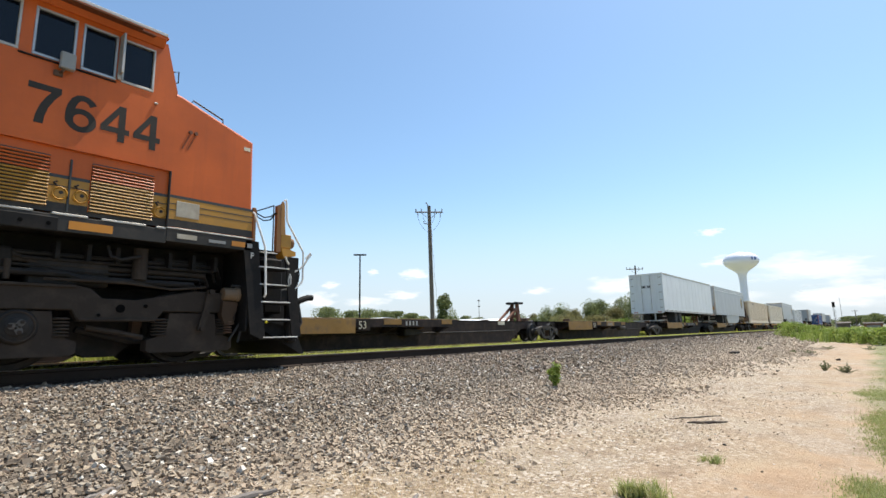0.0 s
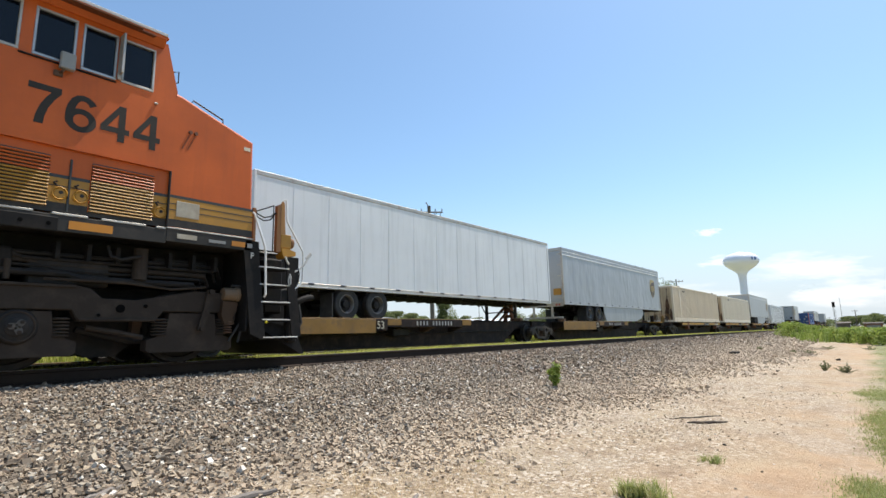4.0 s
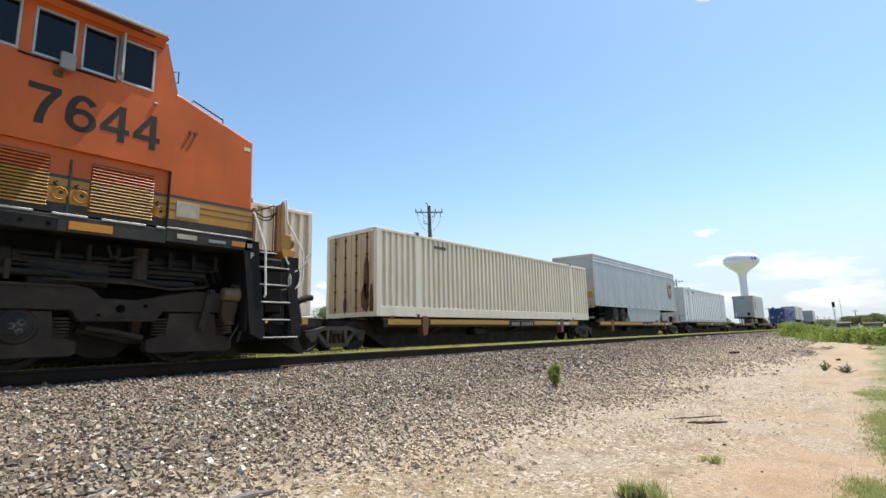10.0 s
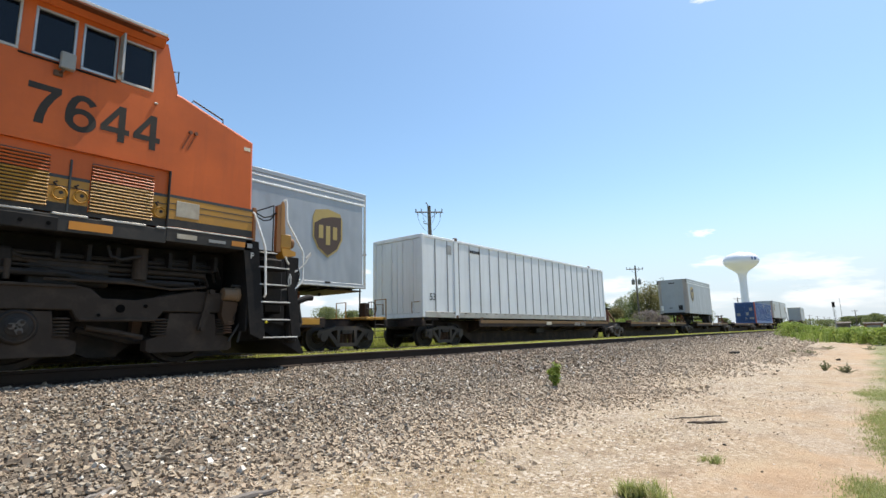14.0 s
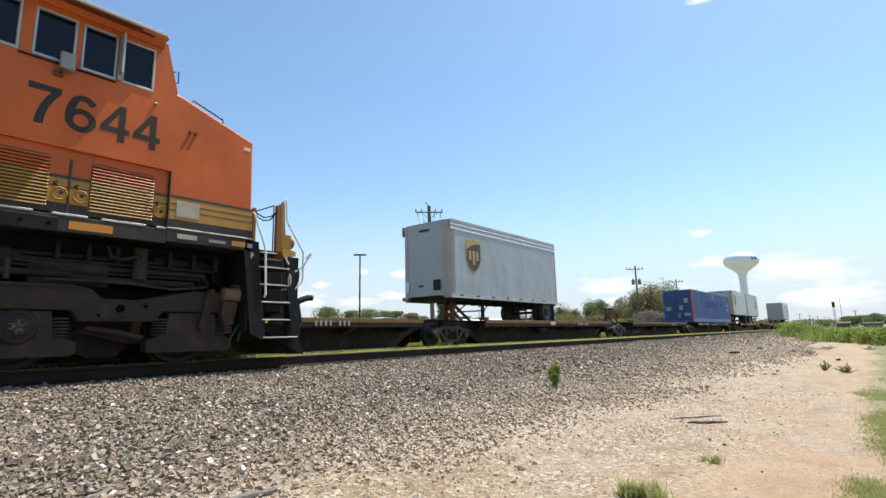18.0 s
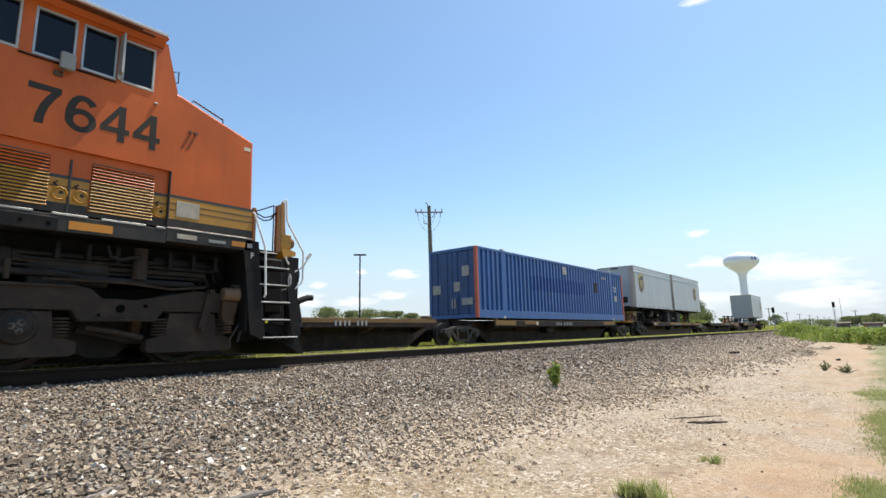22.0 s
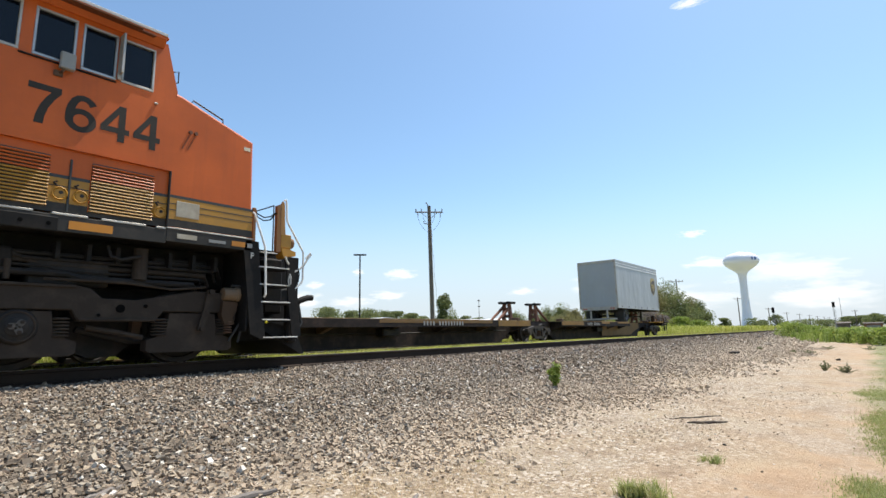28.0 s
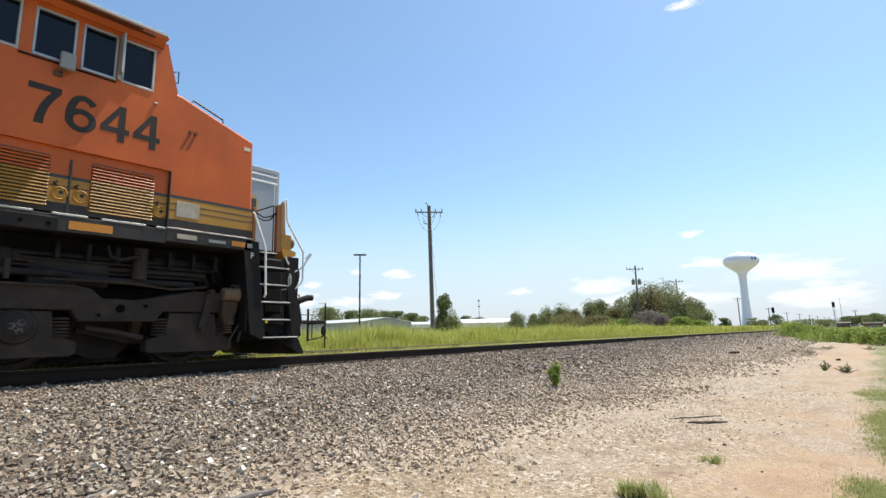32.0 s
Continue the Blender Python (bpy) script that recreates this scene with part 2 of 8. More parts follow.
def ground_material():
    """Dusty tan dirt with fine gravel, ballast fines up the bank darkened for the shaded gaps between stones, dry straw
    patches and grass further out.
    """
    m, n, l, b = nodes_of("trackside_ground")
    tc = n.new("ShaderNodeTexCoord")
    sep = n.new("ShaderNodeSeparateXYZ")
    l.new(tc.outputs["Object"], sep.inputs[0])
    X, Y = sep.outputs[0], sep.outputs[1]
    n1, n2, n3 = noise_node(n, l, 0.55, 5), noise_node(n, l, 6.0, 6, rough=0.7), noise_node(n, l, 60.0, 3, rough=0.7)
    n4 = noise_node(n, l, 0.12, 3)
    dirt = ramp(n, l, n1, [(0.32, (0.40, 0.24, 0.135)), (0.45, (0.52, 0.34, 0.20)), (0.55, (0.45, 0.32, 0.20)), (0.68, (0.55, 0.40, 0.26))])
    dirt = mix(n, l, maths(n, l, "MULTIPLY", n2, 0.55), dirt, (0.40, 0.30, 0.205))
    vor = n.new("ShaderNodeTexVoronoi")
    vor.inputs["Scale"].default_value = 38.0
    l.new(tc.outputs["Object"], vor.inputs["Vector"])
    grit = ramp(n, l, vor.outputs["Color"], [(0.1, (0.17, 0.13, 0.092)), (0.35, (0.36, 0.275, 0.19)), (0.65, (0.48, 0.38, 0.27)), (0.9, (0.76, 0.69, 0.59))])
    gf = maths(n, l, "ADD", maths(n, l, "MULTIPLY", maths(n, l, "SUBTRACT", Y, 0.45), 0.6), maths(n, l, "MULTIPLY", maths(n, l, "SUBTRACT", n1, 0.5), 2.2), True)
    gf = maths(n, l, "ADD", maths(n, l, "MULTIPLY", gf, 0.95), maths(n, l, "MULTIPLY", n2, 0.22), True)
    col = mix(n, l, gf, dirt, grit)
    patch = ramp(n, l, noise_node(n, l, 0.9, 5, rough=0.65), [(0.50, (0, 0, 0)), (0.62, (0.6,) * 3)])
    col = mix(n, l, patch, col, mix(n, l, 0.5, (0.46, 0.40, 0.33), grit))
    straw = ramp(n, l, noise_node(n, l, 1.3, 6, (0.6, 1.6, 1), rough=0.7), [(0.5, (0, 0, 0)), (0.68, (0.42,) * 3)])
    col = mix(n, l, straw, col, (0.50, 0.40, 0.26))
    pit = ramp(n, l, noise_node(n, l, 2.6, 7, rough=0.75), [(0.30, (0.85,) * 3), (0.48, (0, 0, 0))])
    col = mix(n, l, pit, col, (0.27, 0.19, 0.125))
    # Ground under the ballast is painted dark, as shade between the stones.
    gap_shade = maths(n, l, "ADD", maths(n, l, "MULTIPLY", maths(n, l, "SUBTRACT", Y, 2.9), 0.9), maths(n, l, "SUBTRACT", n1, 0.5), True)
    gap_shade = maths(n, l, "MULTIPLY", gap_shade, maths(n, l, "SUBTRACT", 1.0, maths(n, l, "MULTIPLY", maths(n, l, "SUBTRACT", Y, 15.4), 1.2, True)))
    col = mix(n, l, gap_shade, col, mix(n, l, 0.3, (0.13, 0.095, 0.068), grit))
    green = ramp(n, l, n2, [(0.3, (0.17, 0.19, 0.08)), (0.6, (0.28, 0.275, 0.15)), (0.8, (0.40, 0.34, 0.21))])
    # grass beyond the far track, and on the road side of the dirt strip
    far = maths(n, l, "MULTIPLY", maths(n, l, "SUBTRACT", Y, 15.6), 1.2, True)
    side = maths(n, l, "ADD", maths(n, l, "MULTIPLY", maths(n, l, "SUBTRACT", 0.12, Y), 2.4), maths(n, l, "MULTIPLY", maths(n, l, "SUBTRACT", n1, 0.5), 3.2), True)
    away = maths(n, l, "MULTIPLY", maths(n, l, "SUBTRACT", X, 40.0), 0.15, True)
    notrail = maths(n, l, "MULTIPLY", maths(n, l, "SUBTRACT", 5.5, Y), 1.0, True)
    away = maths(n, l, "MULTIPLY", away, notrail)
    gm = maths(n, l, "MAXIMUM", maths(n, l, "MAXIMUM", far, side), away)
    col = mix(n, l, gm, col, green)
    col = mix(n, l, maths(n, l, "MULTIPLY", n3, 0.3), col, (0.30, 0.23, 0.16))
    l.new(col, b.inputs["Base Color"])
    b.inputs["Roughness"].default_value = 0.95
    b.inputs["Specular IOR Level"].default_value = 0.2
    h = maths(n, l, "ADD", maths(n, l, "MULTIPLY", n3, 0.5), n2)
    bump(n, l, b, h, 0.9, 0.05)
    return m


GROUND = ground_material()


# ---------------------------------------------------------------- mesh tools
class Mesh:
    """Collects simple solids and makes one mesh object of them."""

    def __init__(self):
        self.v, self.f = [], []

    def add(self, verts, faces):
        k = len(self.v)
        self.v += [tuple(p) for p in verts]
        self.f += [tuple(k + i for i in q) for q in faces]
        return self

    def box(self, x0, x1, y0, y1, z0, z1, c=0.0):
        x0, x1, y0, y1, z0, z1 = min(x0, x1), max(x0, x1), min(y0, y1), max(y0, y1), min(z0, z1), max(z0, z1)
        c = min(c, (x1 - x0) * 0.4, (y1 - y0) * 0.4, (z1 - z0) * 0.4)
        if c <= 0:
            return self.add([(x0, y0, z0), (x1, y0, z0), (x1, y1, z0), (x0, y1, z0), (x0, y0, z1), (x1, y0, z1), (x1, y1, z1), (x0, y1, z1)],
                            [(0, 3, 2, 1), (4, 5, 6, 7), (0, 1, 5, 4), (1, 2, 6, 5), (2, 3, 7, 6), (3, 0, 4, 7)])
        v, idx = [], {}
        for sx in (0, 1):
            for sy in (0, 1):
                for sz in (0, 1):
                    px, py, pz = (x0, x1)[sx], (y0, y1)[sy], (z0, z1)[sz]
                    dx, dy, dz = (c, -c)[sx], (c, -c)[sy], (c, -c)[sz]
                    for a, p in enumerate(((px, py + dy, pz + dz), (px + dx, py, pz + dz), (px + dx, py + dy, pz))):
                        idx[sx, sy, sz, a] = len(v)
                        v.append(p)
        f = []
        for s in (0, 1):
            for a in (0, 1, 2):
                ring = [(0, 0), (1, 0), (1, 1), (0, 1)]
                q = []
                for p, r in ring:
                    k = [p, r]
                    k.insert(a, s)
                    q.append(idx[k[0], k[1], k[2], a])
                f.append(q)
        for a in (0, 1, 2):
            b1, b2 = [i for i in (0, 1, 2) if i != a]
            for s1 in (0, 1):
                for s2 in (0, 1):
                    e = []
                    for s in (0, 1):
                        k = [0, 0, 0]
                        k[a], k[b1], k[b2] = s, s1, s2
                        e.append(tuple(k))
                    f.append([idx[e[0] + (b1,)], idx[e[1] + (b1,)], idx[e[1] + (b2,)], idx[e[0] + (b2,)]])
        for sx in (0, 1):
            for sy in (0, 1):
                for sz in (0, 1):
                    f.append([idx[sx, sy, sz, a] for a in (0, 1, 2)])
        return self.add(v, f)

    def prism(self, poly, a, b, axis="y"):
        """poly: points in the two other axes (x z for y, y z for x, x y for z), drawn out from a to b."""
        n = len(poly)
        put = {"y": lambda p, d: (p[0], d, p[1]), "x": lambda p, d: (d, p[0], p[1]), "z": lambda p, d: (p[0], p[1], d)}[axis]
        v = [put(p, a) for p in poly] + [put(p, b) for p in poly]
        f = [tuple(range(n)), tuple(range(2 * n - 1, n - 1, -1))] + [(i, i + n, (i + 1) % n + n, (i + 1) % n) for i in range(n)]
        return self.add(v, f)

    def cyl(self, p0, p1, r0, r1=None, n=12):
        r1 = r0 if r1 is None else r1
        p0, p1 = Vector(p0), Vector(p1)
        q = (p1 - p0).to_track_quat("Z", "Y")
        ring = [Vector((math.cos(2 * math.pi * i / n), math.sin(2 * math.pi * i / n), 0)) for i in range(n)]
        v = [p0 + q @ (u * r0) for u in ring] + [p1 + q @ (u * r1) for u in ring]
        f = [tuple(range(n - 1, -1, -1)), tuple(range(n, 2 * n))] + [(i, (i + 1) % n, (i + 1) % n + n, i + n) for i in range(n)]
        return self.add(v, f)

    def tube(self, pts, r, n=8):
        """A round bar swept along points; r: one radius, or one for each point."""
        P = [Vector(p) for p in pts]
        rs = list(r) if isinstance(r, (list, tuple)) else [r] * len(P)
        up, v, f = None, [], []
        for i, p in enumerate(P):
            d = (P[min(i + 1, len(P) - 1)] - P[max(i - 1, 0)]).normalized()
            if up is None:
                up = d.orthogonal().normalized()
            up = (up - d * up.dot(d)).normalized()
            side = d.cross(up)
            v += [p + (up * math.cos(2 * math.pi * k / n) + side * math.sin(2 * math.pi * k / n)) * rs[i] for k in range(n)]
        for j in range(len(P) - 1):
            f += [(j * n + k, j * n + (k + 1) % n, (j + 1) * n + (k + 1) % n, (j + 1) * n + k) for k in range(n)]
        f += [tuple(range(n - 1, -1, -1)), tuple((len(P) - 1) * n + k for k in range(n))]
        return self.add(v, f)

    def ball(self, c, r, n=12, k=8, squash=(1, 1, 1)):
        v = [(c[0], c[1], c[2] - r * squash[2])]
        for j in range(1, k):
            a = -math.pi / 2 + math.pi * j / k
            v += [(c[0] + squash[0] * r * math.cos(a) * math.cos(2 * math.pi * i / n), c[1] + squash[1] * r * math.cos(a) * math.sin(2 * math.pi * i / n),
                   c[2] + squash[2] * r * math.sin(a)) for i in range(n)]
        v.append((c[0], c[1], c[2] + r * squash[2]))
        f = [(0, 1 + (i + 1) % n, 1 + i) for i in range(n)]
        for j in range(k - 2):
            f += [(1 + j * n + i, 1 + j * n + (i + 1) % n, 1 + (j + 1) * n + (i + 1) % n, 1 + (j + 1) * n + i) for i in range(n)]
        e, o = len(v) - 1, 1 + (k - 2) * n
        f += [(o + i, o + (i + 1) % n, e) for i in range(n)]
        return self.add(v, f)

    def lathe(self, rings, origin, axis, n=24, ring=False):
        """rings: (radius, distance along the axis), a closed profile from end to end."""
        q = Vector(axis).to_track_quat("Z", "Y")
        o = Vector(origin)
        v, f = [], []
        for r, h in rings:
            v += [o + q @ Vector((r * math.cos(2 * math.pi * i / n), r * math.sin(2 * math.pi * i / n), h)) for i in range(n)]
        for j in range(len(rings) - 1):
            f += [(j * n + i, j * n + (i + 1) % n, (j + 1) * n + (i + 1) % n, (j + 1) * n + i) for i in range(n)]
        if ring:
            j = len(rings) - 1
            f += [(j * n + i, j * n + (i + 1) % n, (i + 1) % n, i) for i in range(n)]
        else:
            f += [tuple(range(n - 1, -1, -1)), tuple((len(rings) - 1) * n + i for i in range(n))]
        return self.add(v, f)

    def data(self, name, material, smooth=True):
        me = bpy.data.meshes.new(name)
        me.from_pydata(self.v, [], self.f)
        bm = bmesh.new()
        bm.from_mesh(me)
        bmesh.ops.recalc_face_normals(bm, faces=bm.faces)
        bm.to_mesh(me)
        bm.free()
        me.materials.append(material)
        if smooth:
            me.shade_smooth()
            me.set_sharp_from_angle(angle=radians(32))
        return me

    def ob(self, name, material, parent=None, label="", smooth=True):
        o = new(name, self.data(name, material, smooth))
        o.parent = parent
        if label:
            o["label"] = label
        return o


def thing(name, x, y, z, label, category, group="", kind=""):
    """An empty at the base of a thing, which carries its parts."""
    o = new(name)
    o.empty_display_size = 0.2
    o.matrix_basis = pose(x, y, z)
    return tagged(o, label, category, group, kind)


def raw_mesh(name, verts, faces, material):
    me = bpy.data.meshes.new(name)
    me.from_pydata(verts, [], faces)
    me.materials.append(material)
    return me


def lettering(text, size, depth, stretch=1.0, weight=0.0):
    """A mesh of raised letters, lying in x z and facing -y, with its lower left corner at the origin."""
    cu = bpy.data.curves.new(text, "FONT")
    cu.body, cu.size, cu.extrude, cu.offset = text, size, depth, weight
    tmp = new("lettering", cu)
    me = bpy.data.meshes.new_from_object(tmp.evaluated_get(bpy.context.evaluated_depsgraph_get()))
    bpy.data.objects.remove(tmp)
    xs = [v.co.x for v in me.vertices]
    ys = [v.co.y for v in me.vertices]
    for v in me.vertices:
        x, y, z = v.co
        v.co = ((x - min(xs)) * stretch, -z, y - min(ys))
    return me


def put_mesh(name, me, material, parent, at, label=""):
    me.materials.clear()
    me.materials.append(material)
    o = new(name, me)
    o.parent = parent
    o.matrix_basis = pose(*at)
    if label:
        o["label"] = label
    return o


# ---------------------------------------------------------------- ground and tracks
TRACK_Y = (9.03, 13.31)          # centre lines of the near and the far track, the near rail tops at z = 0
FAR_Z = -0.105                   # rail tops of the far track
PROFILE_Y = (-4000, -6, 0, 2.2, 3.6, 5.0, 6.3, 7.2, 7.7, 8.6, 10.3, 11.8, 14.8, 15.6, 17.2, 20, 60)
PROFILE_Z = (-0.85, -0.80, -0.72, -0.68, -0.60, -0.48, -0.345, -0.262, -0.222, -0.225, -0.25, -0.345, -0.345, -0.35, -0.45, -0.5, -0.85)


def ground_z(x, y):
    z = np.interp(y, PROFILE_Y, PROFILE_Z)
    near = np.clip((40 - np.abs(np.asarray(x) - 5)) / 30, 0, 1) * np.clip((8 - np.asarray(y)) / 2, 0, 1)
    return z + near * 0.018 * (np.sin(np.asarray(x) * 2.1 + np.asarray(y) * 1.3) + np.sin(np.asarray(x) * 0.9 - np.asarray(y) * 2.7))


def build_ground():
    xs = np.unique(np.concatenate([[-4000, -1500, -600, -250, -120, -60], np.arange(-30, 30, 0.5), np.arange(30, 80, 2.5), np.arange(80, 320, 20), [400, 600, 1000, 2000, 4000]]))
    ys = np.unique(np.concatenate([[-4000, -1500, -600, -200, -80, -40, -20], np.arange(-12, 18, 0.35), np.arange(18, 40, 2), [50, 70, 100, 150, 250, 400, 700, 1500, 4000]]))
    gx, gy = np.meshgrid(xs, ys, indexing="ij")
    gz = ground_z(gx, gy)
    v = np.stack([gx, gy, gz], -1).reshape(-1, 3).tolist()
    m = len(ys)
    f = [(i * m + j, (i + 1) * m + j, (i + 1) * m + j + 1, i * m + j + 1) for i in range(len(xs) - 1) for j in range(m - 1)]
    me = raw_mesh("ground", v, f, GROUND)
    me.shade_smooth()
    g = new("ground", me)
    return tagged(g, "dusty tan dirt and gravel beside the tracks, green fields beyond", "ground", kind="structure")


build_ground()

RAIL_PROFILE = [(-0.075, -0.186), (0.075, -0.186), (0.075, -0.175), (0.012, -0.155), (0.010, -0.05), (0.036, -0.04), (0.037, -0.012), (0.026, -0.001),
                (-0.026, -0.001), (-0.037, -0.012), (-0.036, -0.04), (-0.010, -0.05), (-0.012, -0.155), (-0.075, -0.175)]


def build_track(y, label, x0, x1):
    t = thing("railway_track", 0, y, 0 if y < 10 else FAR_Z, label, "railway track", "two parallel tracks", "structure")
    for s in (-1, 1):
        c = s * 0.755
        rail = Mesh().prism([(c + a, b) for a, b in RAIL_PROFILE], x0, x1, "x").ob("rail", RAILRUST if y < 10 else RAILBROWN, t, "rusty brown steel rail")
        Mesh().box(x0, x1, c - 0.024, c + 0.024, -0.0012, 0.001).ob("running_surface", RAILTOP, rail, "shiny worn top of the rail")
    tie = Mesh().box(-0.115, 0.115, -1.3, 1.3, -0.37, -0.192, 0.012).data("tie", TIEWOOD)
    plate = Mesh().box(-0.09, 0.09, -0.18, 0.18, -0.192, -0.178, 0.004).data("tie_plate", RAILRUST)
    spike = Mesh().box(-0.012, 0.012, -0.02, 0.02, -0.18, -0.15, 0.004).data("rail_spike", RAILRUST)
    for i in range(150):
        x = -14.0 + i * 0.52 + random.uniform(-0.02, 0.02)
        o = new("tie", tie)
        o.parent, o.matrix_basis = t, pose(x, random.uniform(-0.04, 0.04), 0, 0, 0, random.uniform(-1, 1))
        if y < 10 and -2 < x < 25:
            for s in (-1, 1):
                p = new("tie_plate", plate)
                p.parent, p.matrix_basis = o, pose(0, s * 0.755, 0)
            for d in (-0.1, 0.1):
                p = new("rail_spike", spike)
                p.parent, p.matrix_basis = o, pose(0.05 * (1 if d > 0 else -1), -0.755 + d, 0)
    return t


build_track(TRACK_Y[0], "railway track with rusty rails on wooden ties in grey ballast", -300, 900)
build_track(TRACK_Y[1], "second railway track with rails polished by the passing train", -300, 900)

# ---------------------------------------------------------------- ballast stones
rng = np.random.default_rng(7)


def stone_shapes(count):
    base = np.array([(x, y, z) for x in (-1, 1) for y in (-1, 1) for z in (-1, 1)]) * 0.82
    faces = np.array([(0, 1, 3), (0, 3, 2), (4, 6, 7), (4, 7, 5), (0, 4, 5), (0, 5, 1), (2, 3, 7), (2, 7, 6), (0, 2, 6), (0, 6, 4), (1, 5, 7), (1, 7, 3)])
    shapes = []
    for _ in range(count):
        p = base * rng.uniform(0.5, 1.15, (8, 3)) * np.array([1.0, rng.uniform(0.6, 0.95), rng.uniform(0.42, 0.72)])
        shapes.append(p)
    return shapes, faces


def scatter_stones(name, n, xr, yr, size, label, sink=0.25, edge=None, white=0.0):
    shapes, faces = stone_shapes(24)
    x, y = rng.uniform(*xr, n), rng.uniform(*yr, n)
    if edge is not None:
        keep = rng.random(n) < edge(x, y)
        x, y = x[keep], y[keep]
        n = len(x)
    r = rng.uniform(size[0], size[1], n) * np.where(rng.random(n) < 0.05, 1.45, 1.0)
    z = ground_z(x, y) + r * (0.5 - sink) + rng.uniform(-0.45, 0.3, n) * r
    which = rng.integers(0, len(shapes), n)
    a, b = rng.uniform(0, 2 * np.pi, n), rng.uniform(-0.95, 0.95, n)
    P = np.array(shapes)[which] * r[:, None, None] * 0.5
    ca, sa, cb, sb = np.cos(a)[:, None], np.sin(a)[:, None], np.cos(b)[:, None], np.sin(b)[:, None]
    X, Y, Z = P[..., 0], P[..., 1], P[..., 2]
    X, Z = X * cb - Z * sb, X * sb + Z * cb
    X, Y = X * ca - Y * sa, X * sa + Y * ca
    V = np.stack([X + x[:, None], Y + y[:, None], Z + z[:, None]], -1).reshape(-1, 3)
    Fc = (faces[None] + (np.arange(n) * 8)[:, None, None]).reshape(-1, 3)
    me = bpy.data.meshes.new(name)
    me.vertices.add(len(V))
    me.vertices.foreach_set("co", V.ravel())
    me.loops.add(len(Fc) * 3)
    me.loops.foreach_set("vertex_index", Fc.ravel())
    me.polygons.add(len(Fc))
    me.polygons.foreach_set("loop_start", np.arange(0, len(Fc) * 3, 3))
    me.update(calc_edges=True)
    me.shade_flat()
    me.materials.append(PEBBLE if name == "gravel" else STONE)
    o = new(name, me)
    return tagged(o, label, "gravel", kind="stuff")


def thin_out(x, y):
    """Dense on the bank, ragged and sparse where it gives way to the dirt."""
    toe = 3.0 - 0.55 * np.clip((x - 2) / 10, 0, 2.2) + 0.22 * np.sin(x * 1.3) + 0.18 * np.sin(x * 3.1 + 1) - 0.9 * np.clip((2.2 - x) / 1.5, 0, 1)
    return np.clip(((y - toe + 0.75) / 1.9), 0.0, 1) ** 2.0 * 0.998 + 0.002


def fine_edge(x, y):
    return np.clip((y - 0.3) / 2.2, 0.03, 1) * (0.6 + 0.4 * np.sin(x * 1.7 + y) * np.sin(y * 2.3 - x))


scatter_stones("ballast", 125000, (-1.2, 9), (1.8, 8.2), (0.021, 0.054), "coarse grey and brown crushed ballast stones with pale bits", edge=thin_out)
scatter_stones("ballast", 45000, (9, 30), (1.4, 8.2), (0.038, 0.08), "coarse grey and brown crushed ballast stones", edge=thin_out)
scatter_stones("ballast", 16000, (30, 80), (2.5, 8.2), (0.08, 0.15), "coarse grey crushed ballast stones far along the track", edge=thin_out)
scatter_stones("ballast", 12000, (-16, -1.2), (1.8, 8.2), (0.07, 0.12), "coarse grey and brown crushed ballast stones", edge=thin_out)
scatter_stones("ballast", 8000, (-2, 30), (8.3, 15.2), (0.05, 0.09), "crushed ballast stones between the rails", sink=0.35)
scatter_stones("gravel", 30000, (1.0, 11), (0.4, 5.0), (0.009, 0.028), "small grey and tan pebbles scattered on dirt", sink=0.55, edge=fine_edge)
scatter_stones("gravel", 9000, (10, 36), (0.3, 6), (0.014, 0.036), "small pale pebbles scattered on dirt", sink=0.6, edge=fine_edge)


def single_stones():
    shapes, faces = stone_shapes(10)
    meshes = [raw_mesh("stone", (s * 0.5).tolist(), faces.tolist(), STONEONE) for s in shapes]
    for me in meshes:
        me.shade_flat()
    holder = thing("stone_row", 0, 0, 0, "larger grey, tan and white stones lying loose on the ballast", "gravel", kind="structure")
    for i in range(300):
        x, y = rng.uniform(0.6, 6.5), rng.uniform(3.3, 6.6)
        r = rng.uniform(0.035, 0.065)
        o = new("stone", meshes[i % 10])
        o.parent = holder
        o.matrix_basis = Matrix.LocRotScale((x, y, float(ground_z(x, y)) + r * 0.35), Euler((rng.uniform(-0.5, 0.5), rng.uniform(-0.5, 0.5), rng.uniform(0, 6.28))), (r, r, r))


single_stones()


